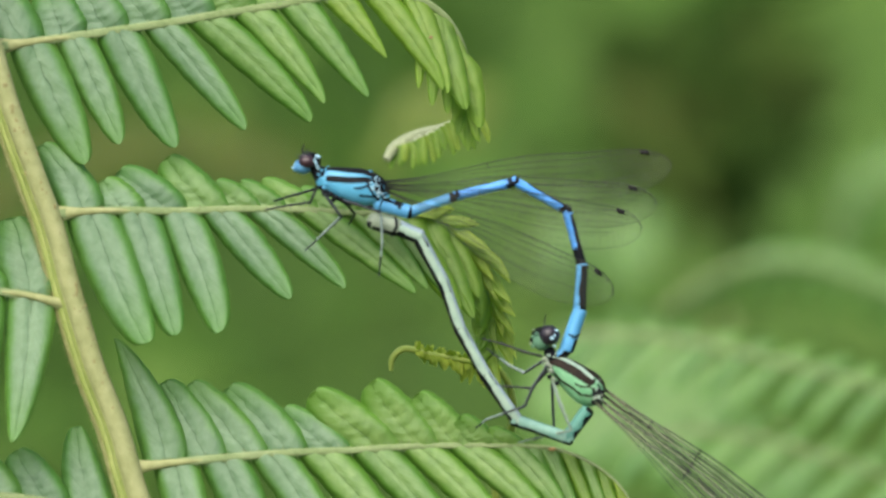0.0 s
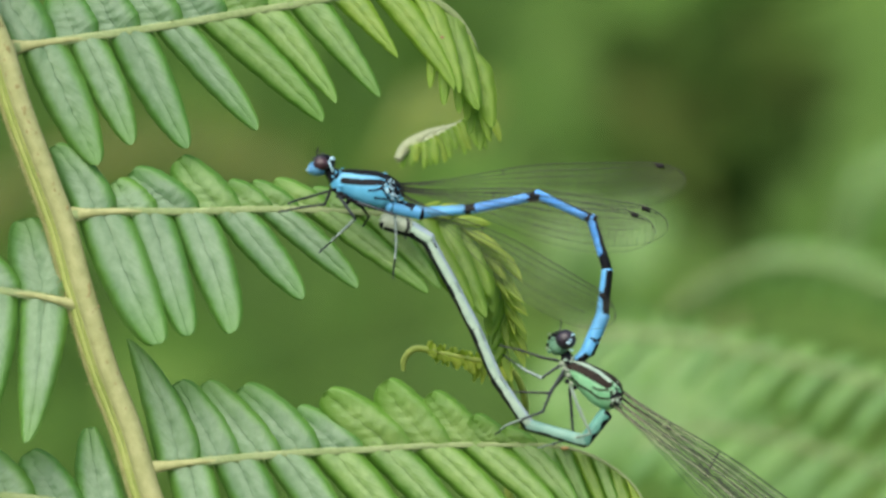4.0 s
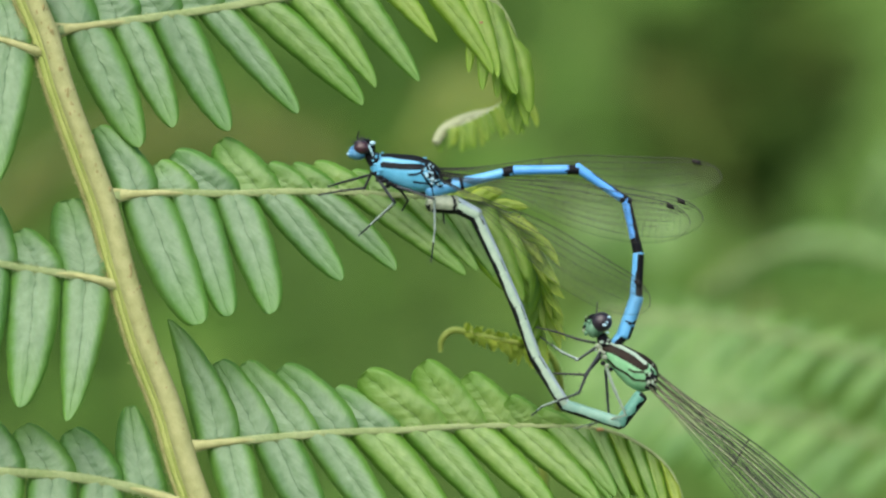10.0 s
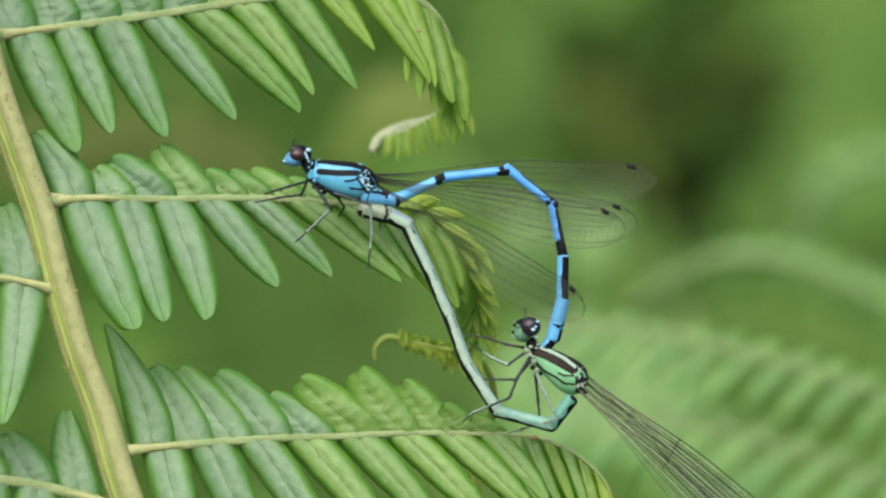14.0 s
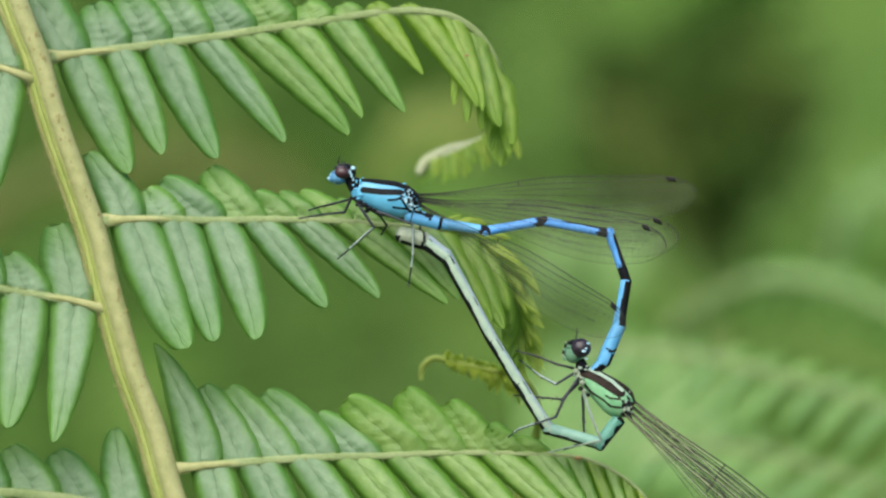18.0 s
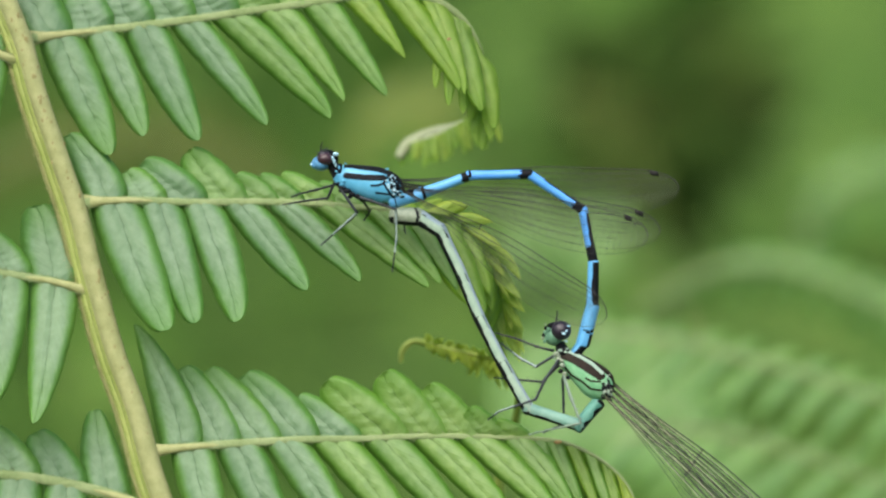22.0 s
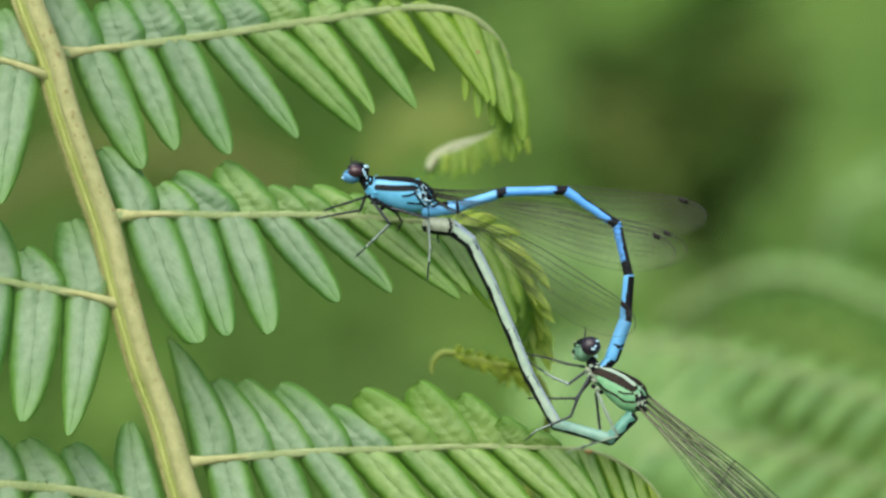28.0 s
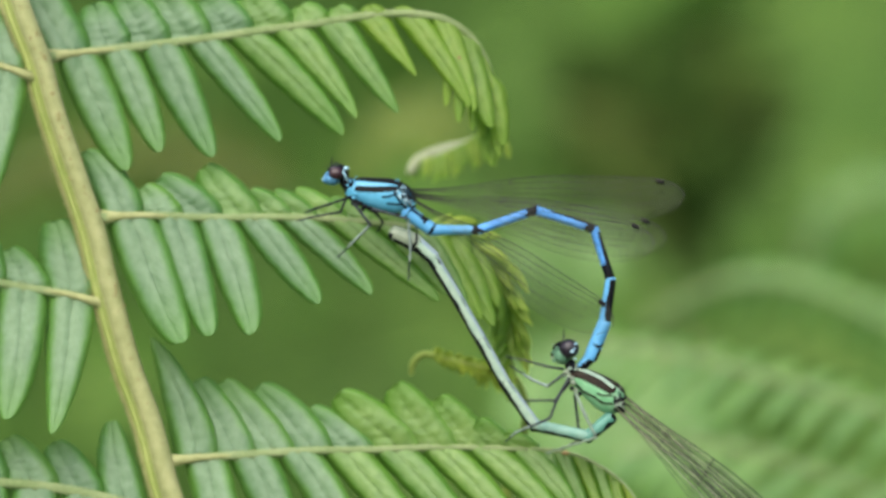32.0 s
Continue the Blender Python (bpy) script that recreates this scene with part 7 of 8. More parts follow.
    walk(female_segments[1], [
        (0, spot(-3.719, -3.381, -164.88)), (0.5, spot(-3.884, -3.286, -166.00)), (1, spot(-3.647, -3.351, -167.60)), (1.5, spot(-3.701, -3.247, -164.52)),
        (2, spot(-3.638, -3.264, -163.49)), (2.5, spot(-3.606, -3.381, -163.54)), (3, spot(-3.604, -3.417, -164.91)), (3.5, spot(-3.733, -3.538, -165.35)),
        (4, spot(-4.062, -3.334, -165.94)), (4.5, spot(-4.041, -3.320, -164.65)), (5, spot(-3.959, -3.267, -166.18)), (5.5, spot(-3.047, -3.631, -174.17)),
        (6, spot(-3.742, -3.248, -169.20)), (6.5, spot(-3.807, -3.307, -167.81)), (7, spot(-4.003, -3.204, -165.20)), (7.5, spot(-3.918, -3.343, -165.93)),
        (8, spot(-4.080, -3.288, -164.84)), (8.5, spot(-3.749, -3.297, -167.76)), (9, spot(-3.668, -3.565, -168.45)), (9.5, spot(-4.064, -3.334, -166.34)),
        (10, spot(-4.058, -3.333, -164.34)), (10.5, spot(-3.974, -3.267, -165.91)), (11, spot(-3.903, -3.268, -167.28)), (11.5, spot(-3.821, -3.554, -168.01)),
        (12, spot(-3.938, -3.376, -168.70)), (12.5, spot(-3.858, -3.254, -168.18)), (13, spot(-3.961, -3.296, -164.93)), (13.5, spot(-3.941, -3.288, -165.45)),
        (14, spot(-3.990, -3.309, -166.05)), (14.5, spot(-3.902, -3.347, -167.56)), (15, spot(-4.079, -3.344, -166.71)), (15.5, spot(-3.924, -3.362, -165.34)),
        (16, spot(-3.953, -3.293, -165.14)), (16.5, spot(-3.960, -3.297, -165.69)), (17, spot(-3.955, -3.324, -166.66)), (17.5, spot(-3.767, -3.025, -169.76)),
        (18, spot(-3.632, -3.123, -168.63)), (18.5, spot(-3.655, -3.068, -165.88)), (19, spot(-3.689, -3.042, -167.20)), (19.5, spot(-3.760, -3.076, -167.89)),
        (20, spot(-3.734, -2.981, -169.33)), (20.5, spot(-3.781, -3.127, -169.89)), (21, spot(-3.668, -3.080, -167.76)), (21.5, spot(-3.707, -3.025, -166.33)),
        (22, spot(-3.662, -3.008, -166.82)), (22.5, spot(-3.633, -3.140, -168.16)), (23, spot(-3.739, -3.142, -169.09)), (23.5, spot(-3.769, -3.140, -169.89)),
        (24, spot(-3.741, -3.139, -167.13)), (24.5, spot(-3.714, -2.986, -168.52)), (25, spot(-4.171, -2.972, -164.48)), (25.5, spot(-4.172, -3.000, -165.47)),
        (26, spot(-4.146, -3.065, -166.84)), (26.5, spot(-4.109, -3.090, -168.47)), (27, spot(-4.134, -2.981, -165.10)), (27.5, spot(-4.138, -2.985, -164.17)),
        (28, spot(-4.193, -2.964, -164.69)), (28.5, spot(-4.159, -3.024, -166.00)), (29, spot(-4.137, -3.092, -167.41)), (29.5, spot(-4.201, -3.075, -167.87)),
        (30, spot(-4.155, -3.007, -164.22)), (30.5, spot(-4.009, -3.183, -168.04)), (31, spot(-4.115, -2.977, -167.75)), (31.5, spot(-4.265, -2.948, -164.90)),
        (32, spot(-4.241, -2.788, -168.05)),
    ])
    walk(female_segments[2], [
        (0, spot(-6.680, -1.408, -128.47)), (0.5, spot(-6.898, -1.460, -131.72)), (1, spot(-6.745, -1.578, -133.23)), (1.5, spot(-6.668, -1.234, -128.04)),
        (2, spot(-6.580, -1.211, -126.96)), (2.5, spot(-6.545, -1.313, -127.05)), (3, spot(-6.567, -1.442, -128.66)), (3.5, spot(-6.765, -1.628, -130.98)),
        (4, spot(-7.196, -1.276, -126.58)), (4.5, spot(-7.115, -1.143, -124.03)), (5, spot(-7.023, -1.156, -124.09)), (5.5, spot(-6.283, -2.027, -134.61)),
        (6, spot(-6.798, -1.348, -126.81)), (6.5, spot(-6.899, -1.306, -125.62)), (7, spot(-7.044, -1.072, -124.11)), (7.5, spot(-6.987, -1.264, -125.55)),
        (8, spot(-7.069, -1.090, -122.85)), (8.5, spot(-6.834, -1.261, -125.55)), (9, spot(-6.919, -1.647, -129.71)), (9.5, spot(-7.212, -1.309, -127.22)),
        (10, spot(-7.133, -1.143, -124.02)), (10.5, spot(-7.045, -1.145, -124.07)), (11, spot(-6.940, -1.201, -124.19)), (11.5, spot(-6.969, -1.599, -127.54)),
        (12, spot(-7.133, -1.457, -129.00)), (12.5, spot(-7.072, -1.289, -127.70)), (13, spot(-6.994, -1.145, -124.07)), (13.5, spot(-6.927, -1.174, -123.57)),
        (14, spot(-7.008, -1.219, -124.18)), (14.5, spot(-7.045, -1.410, -128.82)), (15, spot(-7.269, -1.374, -127.88)), (15.5, spot(-7.028, -1.257, -125.90)),
        (16, spot(-6.967, -1.157, -123.87)), (16.5, spot(-6.958, -1.192, -123.81)), (17, spot(-7.024, -1.295, -126.04)), (17.5, spot(-6.799, -1.318, -129.49)),
        (18, spot(-6.635, -1.274, -127.18)), (18.5, spot(-6.600, -1.063, -125.23)), (19, spot(-6.627, -1.069, -124.76)), (19.5, spot(-6.668, -1.132, -123.81)),
        (20, spot(-6.782, -1.167, -128.09)), (20.5, spot(-6.811, -1.363, -128.46)), (21, spot(-6.653, -1.166, -126.53)), (21.5, spot(-6.678, -1.010, -124.38)),
        (22, spot(-6.580, -1.040, -124.65)), (22.5, spot(-6.492, -1.209, -123.63)), (23, spot(-6.773, -1.331, -127.96)), (23.5, spot(-6.806, -1.405, -128.79)),
        (24, spot(-6.712, -1.167, -125.25)), (24.5, spot(-6.699, -1.085, -125.38)), (25, spot(-7.079, -0.723, -119.53)), (25.5, spot(-7.098, -0.804, -120.13)),
        (26, spot(-7.156, -0.993, -123.22)), (26.5, spot(-7.162, -1.131, -125.38)), (27, spot(-7.113, -0.790, -121.15)), (27.5, spot(-7.057, -0.731, -119.70)),
        (28, spot(-7.094, -0.717, -119.42)), (28.5, spot(-7.103, -0.861, -120.60)), (29, spot(-7.192, -1.081, -124.96)), (29.5, spot(-7.224, -1.056, -123.73)),
        (30, spot(-7.135, -0.739, -120.54)), (30.5, spot(-7.039, -1.072, -122.23)), (31, spot(-7.094, -0.834, -120.35)), (31.5, spot(-7.197, -0.696, -119.14)),
        (32, spot(-7.259, -0.850, -124.79)),
    ])
    walk(female_segments[3], [
        (0, spot(-8.873, 1.625, -123.17)), (0.5, spot(-9.239, 1.272, -129.36)), (1, spot(-9.239, 1.159, -131.45)), (1.5, spot(-8.898, 1.763, -125.17)),
        (2, spot(-8.719, 1.877, -122.43)), (2.5, spot(-8.698, 1.790, -122.33)), (3, spot(-8.781, 1.545, -124.31)), (3.5, spot(-9.158, 1.296, -127.57)),
        (4, spot(-9.172, 2.004, -115.42)), (4.5, spot(-8.931, 2.237, -112.17)), (5, spot(-8.823, 2.219, -111.78)), (5.5, spot(-8.670, 1.054, -120.72)),
        (6, spot(-8.708, 1.896, -113.98)), (6.5, spot(-8.733, 2.009, -112.06)), (7, spot(-8.811, 2.312, -110.78)), (7.5, spot(-8.816, 2.072, -111.62)),
        (8, spot(-8.816, 2.374, -110.37)), (8.5, spot(-8.693, 2.080, -112.19)), (9, spot(-9.032, 1.521, -117.41)), (9.5, spot(-9.228, 1.945, -116.23)),
        (10, spot(-8.950, 2.241, -112.18)), (10.5, spot(-8.855, 2.224, -112.15)), (11, spot(-8.701, 2.195, -110.27)), (11.5, spot(-8.968, 1.624, -115.86)),
        (12, spot(-9.277, 1.699, -119.13)), (12.5, spot(-9.098, 1.950, -116.18)), (13, spot(-8.844, 2.226, -113.23)), (13.5, spot(-8.713, 2.196, -112.13)),
        (14, spot(-8.771, 2.102, -111.36)), (14.5, spot(-9.155, 1.695, -119.29)), (15, spot(-9.346, 1.763, -119.10)), (15.5, spot(-8.974, 2.079, -114.45)),
        (16, spot(-8.791, 2.214, -112.79)), (16.5, spot(-8.735, 2.158, -111.82)), (17, spot(-8.927, 1.941, -114.53)), (17.5, spot(-9.111, 1.491, -129.44)),
        (18, spot(-8.866, 1.692, -126.71)), (18.5, spot(-8.680, 2.050, -122.24)), (19, spot(-8.689, 2.102, -121.33)), (19.5, spot(-8.646, 2.025, -120.32)),
        (20, spot(-9.066, 1.771, -127.65)), (20.5, spot(-9.107, 1.519, -128.62)), (21, spot(-8.829, 1.890, -124.38)), (21.5, spot(-8.707, 2.097, -121.86)),
        (22, spot(-8.610, 2.064, -121.70)), (22.5, spot(-8.481, 1.972, -120.44)), (23, spot(-9.026, 1.615, -126.89)), (23.5, spot(-9.112, 1.442, -129.20)),
        (24, spot(-8.826, 1.954, -122.98)), (24.5, spot(-8.785, 1.985, -123.00)), (25, spot(-8.750, 2.666, -112.71)), (25.5, spot(-8.800, 2.555, -113.34)),
        (26, spot(-9.057, 2.254, -117.33)), (26.5, spot(-9.226, 2.025, -120.95)), (27, spot(-8.877, 2.490, -115.15)), (27.5, spot(-8.750, 2.680, -112.91)),
        (28, spot(-8.752, 2.656, -112.58)), (28.5, spot(-8.834, 2.488, -113.85)), (29, spot(-9.204, 2.096, -119.64)), (29.5, spot(-9.205, 2.139, -119.77)),
        (30, spot(-8.901, 2.629, -114.54)), (30.5, spot(-8.892, 2.316, -114.86)), (31, spot(-8.812, 2.544, -113.27)), (31.5, spot(-8.802, 2.697, -111.13)),
        (32, spot(-9.207, 2.263, -119.21)),
    ])
    walk(female_segments[4], [
        (0, spot(-10.579, 4.778, -113.44)), (0.5, spot(-11.206, 4.113, -119.97)), (1, spot(-11.459, 3.903, -126.34)), (1.5, spot(-10.785, 4.725, -119.67)),
        (2, spot(-10.486, 4.973, -116.75)), (2.5, spot(-10.351, 4.994, -112.05)), (3, spot(-10.504, 4.629, -113.92)), (3.5, spot(-11.090, 4.276, -117.90)),
        (4, spot(-10.868, 5.299, -119.14)), (4.5, spot(-10.435, 5.635, -115.63)), (5, spot(-10.280, 5.633, -114.47)), (5.5, spot(-10.328, 4.155, -114.96)),
        (6, spot(-10.253, 5.251, -115.51)), (6.5, spot(-10.231, 5.391, -115.75)), (7, spot(-10.218, 5.756, -113.73)), (7.5, spot(-10.285, 5.485, -114.96)),
        (8, spot(-10.170, 5.814, -112.65)), (8.5, spot(-10.155, 5.434, -114.94)), (9, spot(-10.871, 4.764, -121.69)), (9.5, spot(-10.970, 5.215, -119.95)),
        (10, spot(-10.462, 5.634, -115.91)), (10.5, spot(-10.328, 5.641, -114.51)), (11, spot(-10.093, 5.600, -114.28)), (11.5, spot(-10.686, 4.916, -119.28)),
        (12, spot(-11.173, 4.861, -122.79)), (12.5, spot(-10.885, 5.272, -120.38)), (13, spot(-10.395, 5.625, -115.85)), (13.5, spot(-10.221, 5.606, -115.62)),
        (14, spot(-10.196, 5.487, -114.30)), (14.5, spot(-11.025, 4.842, -122.13)), (15, spot(-11.301, 4.963, -123.77)), (15.5, spot(-10.647, 5.492, -117.80)),
        (16, spot(-10.325, 5.618, -115.76)), (16.5, spot(-10.209, 5.558, -115.09)), (17, spot(-10.531, 5.233, -117.43)), (17.5, spot(-11.368, 4.425, -125.64)),
        (18, spot(-11.009, 4.754, -123.27)), (18.5, spot(-10.548, 5.244, -118.39)), (19, spot(-10.506, 5.329, -117.34)), (19.5, spot(-10.427, 5.330, -116.34)),
        (20, spot(-11.202, 4.786, -122.92)), (20.5, spot(-11.346, 4.500, -125.21)), (21, spot(-10.792, 4.998, -120.09)), (21.5, spot(-10.554, 5.284, -118.38)),
        (22, spot(-10.426, 5.278, -117.26)), (22.5, spot(-10.219, 5.193, -116.11)), (23, spot(-11.161, 4.661, -123.13)), (23.5, spot(-11.361, 4.386, -125.51)),
        (24, spot(-10.767, 5.126, -119.91)), (24.5, spot(-10.725, 5.192, -119.40)), (25, spot(-10.172, 6.044, -112.93)), (25.5, spot(-10.251, 5.929, -113.20)),
        (26, spot(-10.745, 5.511, -117.50)), (26.5, spot(-11.101, 5.176, -120.53)), (27, spot(-10.421, 5.803, -114.84)), (27.5, spot(-10.193, 6.063, -113.29)),
        (28, spot(-10.159, 6.031, -112.69)), (28.5, spot(-10.315, 5.863, -113.54)), (29, spot(-11.031, 5.274, -120.14)), (29.5, spot(-11.029, 5.361, -119.28)),
        (30, spot(-10.413, 5.970, -114.16)), (30.5, spot(-10.456, 5.667, -115.16)), (31, spot(-10.275, 5.899, -113.84)), (31.5, spot(-10.130, 6.109, -111.39)),
        (32, spot(-11.005, 5.473, -119.31)),
    ])
    walk(female_segments[5], [
        (0, spot(-12.257, 7.958, -122.01)), (0.5, spot(-13.175, 7.121, -126.15)), (1, spot(-13.543, 6.733, -126.38)), (1.5, spot(-12.616, 7.597, -125.37)),
        (2, spot(-12.191, 7.936, -123.11)), (2.5, spot(-12.012, 8.105, -124.17)), (3, spot(-12.225, 7.794, -122.84)), (3.5, spot(-12.962, 7.314, -125.01)),
        (4, spot(-12.656, 8.416, -120.55)), (4.5, spot(-12.055, 8.875, -117.50)), (5, spot(-11.850, 8.896, -116.97)), (5.5, spot(-12.375, 7.150, -131.48)),
        (6, spot(-11.887, 8.510, -117.74)), (6.5, spot(-11.848, 8.680, -116.63)), (7, spot(-11.749, 9.048, -116.17)), (7.5, spot(-11.898, 8.768, -117.40)),
        (8, spot(-11.645, 9.130, -115.29)), (8.5, spot(-11.735, 8.694, -116.76)), (9, spot(-12.774, 7.892, -120.93)), (9.5, spot(-12.797, 8.303, -121.31)),
        (10, spot(-12.090, 8.869, -117.53)), (10.5, spot(-11.912, 8.900, -117.40)), (11, spot(-11.606, 8.880, -115.24)), (11.5, spot(-12.478, 8.128, -119.02)),
        (12, spot(-13.129, 7.965, -121.64)), (12.5, spot(-12.778, 8.394, -122.13)), (13, spot(-12.037, 8.812, -118.73)), (13.5, spot(-11.835, 8.850, -117.31)),
        (14, spot(-11.772, 8.780, -116.86)), (14.5, spot(-12.947, 7.951, -121.32)), (15, spot(-13.303, 8.090, -121.47)), (15.5, spot(-12.429, 8.682, -120.69)),
        (16, spot(-11.956, 8.828, -118.16)), (16.5, spot(-11.808, 8.822, -117.13)), (17, spot(-12.245, 8.454, -118.64)), (17.5, spot(-13.422, 7.250, -126.44)),
        (18, spot(-12.925, 7.649, -123.76)), (18.5, spot(-12.273, 8.205, -122.34)), (19, spot(-12.150, 8.324, -120.35)), (19.5, spot(-12.031, 8.419, -118.73)),
        (20, spot(-13.140, 7.688, -124.63)), (20.5, spot(-13.393, 7.365, -125.90)), (21, spot(-12.617, 7.930, -123.88)), (21.5, spot(-12.323, 8.292, -122.78)),
        (22, spot(-12.074, 8.291, -120.32)), (22.5, spot(-11.805, 8.252, -118.78)), (23, spot(-13.102, 7.573, -124.31)), (23.5, spot(-13.415, 7.217, -126.47)),
        (24, spot(-12.600, 8.122, -123.17)), (24.5, spot(-12.517, 8.192, -122.56)), (25, spot(-11.652, 9.272, -116.49)), (25.5, spot(-11.732, 9.182, -115.85)),
        (26, spot(-12.437, 8.666, -118.93)), (26.5, spot(-12.975, 8.236, -122.47)), (27, spot(-12.025, 8.988, -118.81)), (27.5, spot(-11.693, 9.257, -117.17)),
        (28, spot(-11.625, 9.282, -116.03)), (28.5, spot(-11.805, 9.118, -115.73)), (29, spot(-12.857, 8.362, -121.06)), (29.5, spot(-12.855, 8.490, -121.30)),
        (30, spot(-11.986, 9.151, -118.63)), (30.5, spot(-12.069, 8.798, -119.53)), (31, spot(-11.828, 9.127, -117.67)), (31.5, spot(-11.522, 9.397, -114.65)),
        (32, spot(-12.806, 8.570, -121.13)),
    ])
    walk(female_segments[6], [
        (0, spot(-13.992, 9.781, -161.13)), (0.5, spot(-14.949, 8.989, -152.29)), (1, spot(-15.289, 8.609, -147.73)), (1.5, spot(-14.396, 9.338, -155.94)),
        (2, spot(-13.920, 9.673, -159.09)), (2.5, spot(-13.770, 9.816, -162.20)), (3, spot(-14.012, 9.618, -161.80)), (3.5, spot(-14.718, 9.242, -150.12)),
        (4, spot(-14.204, 10.313, -150.68)), (4.5, spot(-13.567, 10.768, -155.83)), (5, spot(-13.351, 10.796, -156.19)), (5.5, spot(-14.389, 8.841, -168.30)),
        (6, spot(-13.394, 10.425, -155.36)), (6.5, spot(-13.352, 10.559, -160.91)), (7, spot(-13.240, 10.996, -154.36)), (7.5, spot(-13.390, 10.684, -155.06)),
        (8, spot(-13.101, 11.141, -152.25)), (8.5, spot(-13.271, 10.606, -158.39)), (9, spot(-14.359, 9.790, -151.63)), (9.5, spot(-14.354, 10.200, -149.43)),
        (10, spot(-13.602, 10.765, -155.65)), (10.5, spot(-13.425, 10.783, -156.56)), (11, spot(-13.058, 10.841, -154.69)), (11.5, spot(-14.101, 10.109, -152.95)),
        (12, spot(-14.602, 10.009, -136.87)), (12.5, spot(-14.430, 10.207, -156.13)), (13, spot(-13.592, 10.671, -155.30)), (13.5, spot(-13.351, 10.782, -153.61)),
        (14, spot(-13.240, 10.725, -153.19)), (14.5, spot(-14.378, 9.949, -137.61)), (15, spot(-14.632, 10.099, -130.12)), (15.5, spot(-14.030, 10.497, -156.95)),
        (16, spot(-13.496, 10.716, -154.62)), (16.5, spot(-13.305, 10.759, -153.44)), (17, spot(-13.698, 10.420, -146.96)), (17.5, spot(-15.018, 9.138, -137.85)),
        (18, spot(-14.626, 9.476, -148.53)), (18.5, spot(-13.967, 9.929, -155.64)), (19, spot(-13.811, 10.134, -153.60)), (19.5, spot(-13.623, 10.230, -153.52)),
        (20, spot(-14.816, 9.572, -144.90)), (20.5, spot(-14.987, 9.319, -135.54)), (21, spot(-14.381, 9.689, -155.33)), (21.5, spot(-14.058, 10.024, -157.38)),
        (22, spot(-13.690, 10.091, -152.19)), (22.5, spot(-13.405, 10.129, -152.80)), (23, spot(-14.724, 9.479, -142.00)), (23.5, spot(-14.977, 9.146, -134.13)),
        (24, spot(-14.351, 9.951, -152.86)), (24.5, spot(-14.280, 9.956, -155.39)), (25, spot(-13.076, 11.290, -143.47)), (25.5, spot(-13.108, 11.228, -141.36)),
        (26, spot(-13.804, 10.755, -132.83)), (26.5, spot(-14.365, 10.330, -126.28)), (27, spot(-13.540, 10.956, -145.29)), (27.5, spot(-13.143, 11.260, -144.18)),
        (28, spot(-13.033, 11.310, -143.00)), (28.5, spot(-13.160, 11.175, -140.27)), (29, spot(-14.231, 10.471, -127.87)), (29.5, spot(-14.217, 10.602, -126.36)),
        (30, spot(-13.499, 11.129, -145.33)), (30.5, spot(-13.613, 10.702, -148.68)), (31, spot(-13.298, 11.065, -148.81)), (31.5, spot(-12.912, 11.415, -145.39)),
        (32, spot(-14.246, 10.532, -138.43)),
    ])
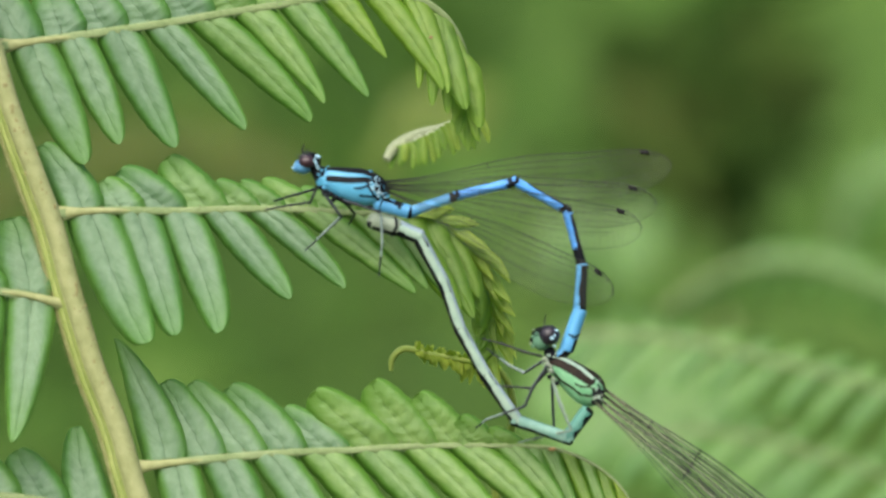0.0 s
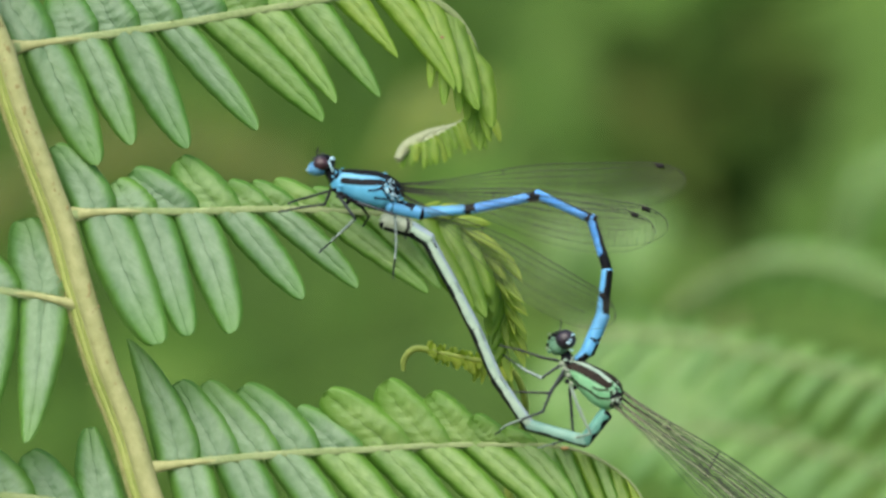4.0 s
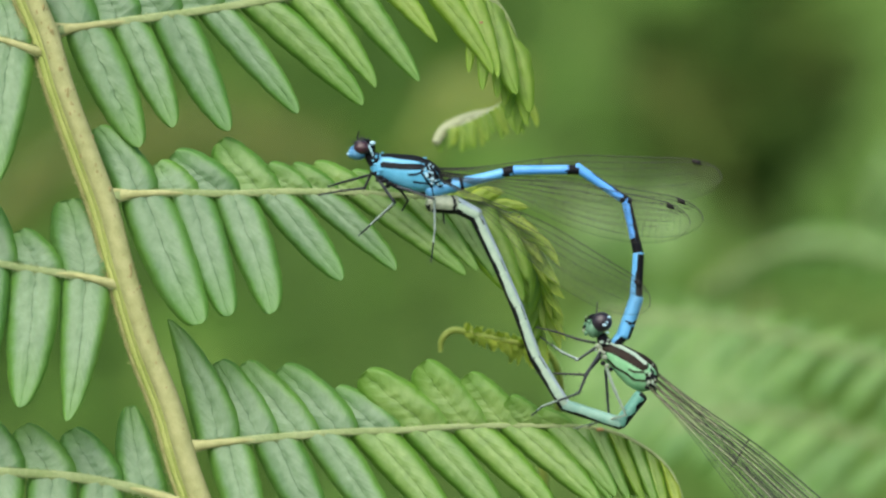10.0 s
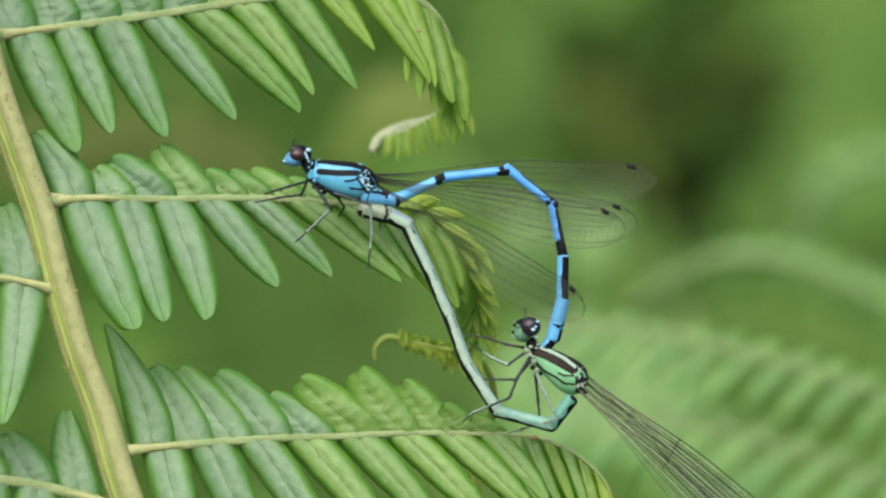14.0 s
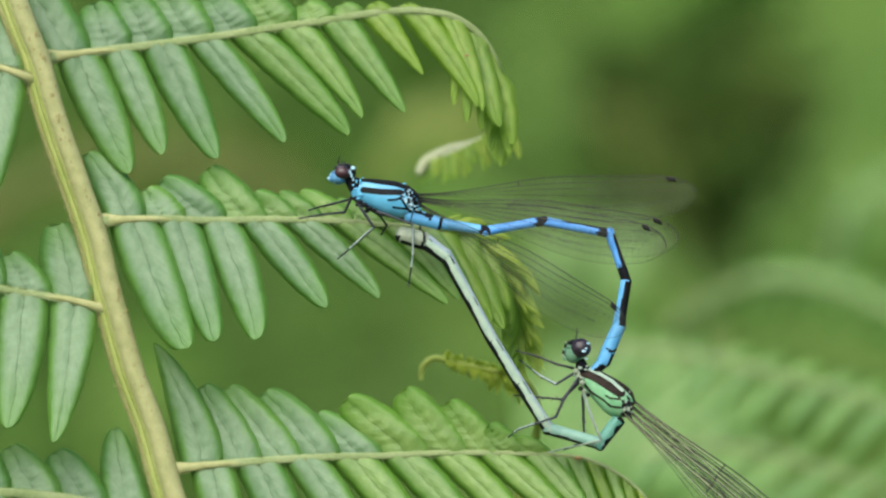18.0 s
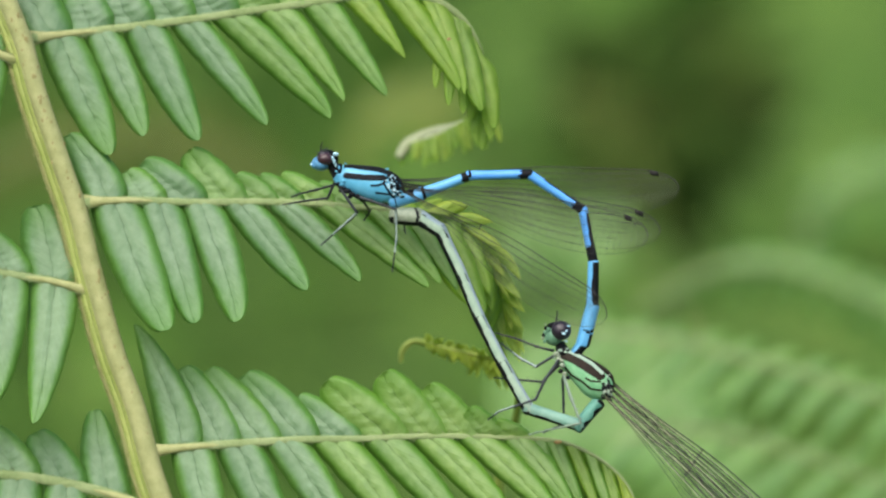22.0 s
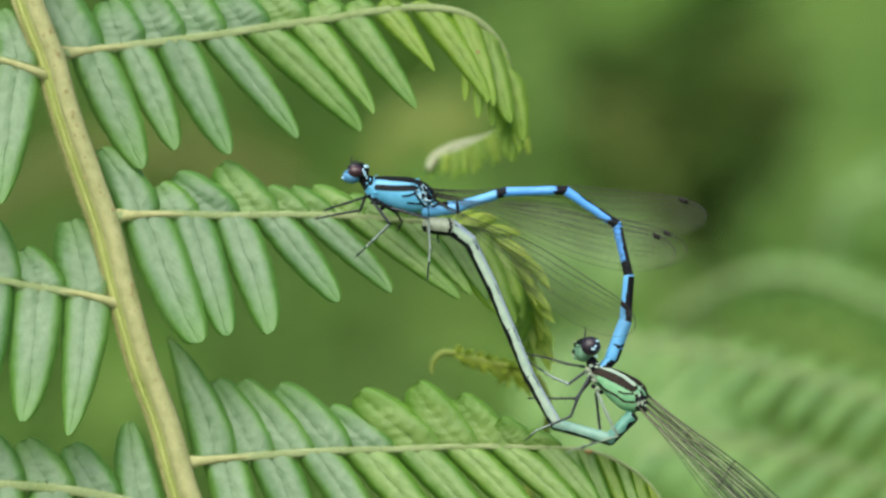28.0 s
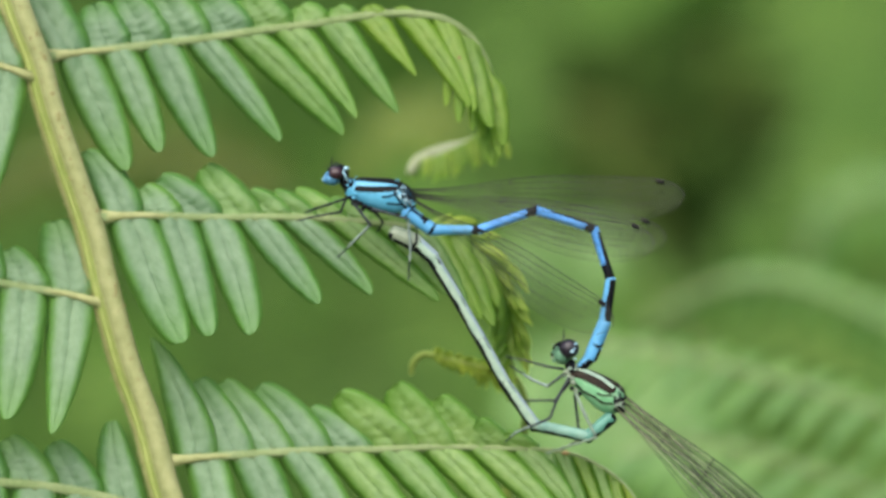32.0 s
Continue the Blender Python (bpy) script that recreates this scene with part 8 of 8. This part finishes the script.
    walk(female_segments[7], [
        (0, spot(-15.628, 10.217, -168.60)), (0.5, spot(-16.447, 9.671, -158.21)), (1, spot(-16.802, 9.374, -158.10)), (1.5, spot(-16.090, 9.678, -181.00)),
        (2, spot(-15.605, 9.874, -186.56)), (2.5, spot(-15.430, 10.042, -181.21)), (3, spot(-15.669, 10.038, -169.39)), (3.5, spot(-16.228, 9.971, -157.75)),
        (4, spot(-15.716, 10.870, -167.24)), (4.5, spot(-15.151, 11.077, -179.96)), (5, spot(-14.936, 11.076, -181.50)), (5.5, spot(-15.875, 8.688, -198.46)),
        (6, spot(-14.950, 10.761, -177.85)), (6.5, spot(-14.918, 10.936, -170.92)), (7, spot(-14.831, 11.427, -173.87)), (7.5, spot(-14.943, 10.967, -181.44)),
        (8, spot(-14.671, 11.509, -179.06)), (8.5, spot(-14.879, 10.973, -174.65)), (9, spot(-15.887, 10.384, -164.74)), (9.5, spot(-15.848, 10.815, -164.28)),
        (10, spot(-15.185, 11.090, -179.06)), (10.5, spot(-15.013, 11.027, -183.58)), (11, spot(-14.630, 11.269, -173.18)), (11.5, spot(-15.686, 10.767, -161.54)),
        (12, spot(-15.902, 10.901, -152.27)), (12.5, spot(-16.037, 10.592, -175.51)), (13, spot(-15.207, 10.959, -182.70)), (13.5, spot(-14.946, 11.125, -180.19)),
        (14, spot(-14.769, 11.231, -168.59)), (14.5, spot(-15.697, 10.727, -158.11)), (15, spot(-15.822, 10.891, -156.53)), (15.5, spot(-15.627, 10.788, -180.41)),
        (16, spot(-15.103, 11.026, -181.70)), (16.5, spot(-14.874, 11.167, -175.55)), (17, spot(-15.142, 11.033, -164.40)), (17.5, spot(-16.468, 10.003, -159.51)),
        (18, spot(-16.320, 10.146, -168.91)), (18.5, spot(-15.707, 10.264, -183.00)), (19, spot(-15.553, 10.490, -184.16)), (19.5, spot(-15.341, 10.727, -174.50)),
        (20, spot(-16.406, 10.337, -163.64)), (20.5, spot(-16.431, 10.294, -156.09)), (21, spot(-16.116, 10.179, -173.45)), (21.5, spot(-15.800, 10.316, -183.86)),
        (22, spot(-15.402, 10.494, -181.67)), (22.5, spot(-15.089, 10.638, -173.49)), (23, spot(-16.261, 10.313, -160.77)), (23.5, spot(-16.369, 10.095, -156.27)),
        (24, spot(-16.082, 10.437, -176.26)), (24.5, spot(-16.068, 10.229, -188.90)), (25, spot(-14.634, 11.852, -175.49)), (25.5, spot(-14.607, 11.930, -167.03)),
        (26, spot(-15.144, 11.669, -156.55)), (26.5, spot(-15.577, 11.371, -149.96)), (27, spot(-15.134, 11.532, -174.15)), (27.5, spot(-14.710, 11.762, -178.78)),
        (28, spot(-14.583, 11.912, -173.29)), (28.5, spot(-14.624, 11.944, -162.86)), (29, spot(-15.489, 11.483, -152.34)), (29.5, spot(-15.449, 11.649, -150.81)),
        (30, spot(-15.090, 11.696, -174.52)), (30.5, spot(-15.221, 11.091, -182.78)), (31, spot(-14.859, 11.532, -175.85)), (31.5, spot(-14.459, 12.119, -164.87)),
        (32, spot(-15.608, 11.393, -155.24)),
    ])
    for w, (x, z, a) in zip(female_wings, FEMALE_WINGS):
        walk(w, [(t, spot(x, z, a + turn)) for t, turn in (
            (0, -4.6), (1, -6.4), (2, -6.1), (3, -3.8), (4, -4.0), (5, -4.4), (5.5, -14.3), (6, -5.9), (7, -1.1), (8, -1.3), (9, -1.4), (10, -0.2), (11, -1.2), (12, -1.3), (13, 1.4), (14, -0.1), (15, -0.8), (15.5, -0.9),
            (17.5, -6.1), (18, -3.2), (19, -3.8), (20, -3.4), (21, -3.6), (22, -1.7), (23, -1.9), (24, -2.9), (26.5, 1.7), (27, -0.5), (28, 3.5), (29, 2.9), (30, 4.2), (31, 1.4), (31.5, 3.8), (32, 2.1))])


motions()
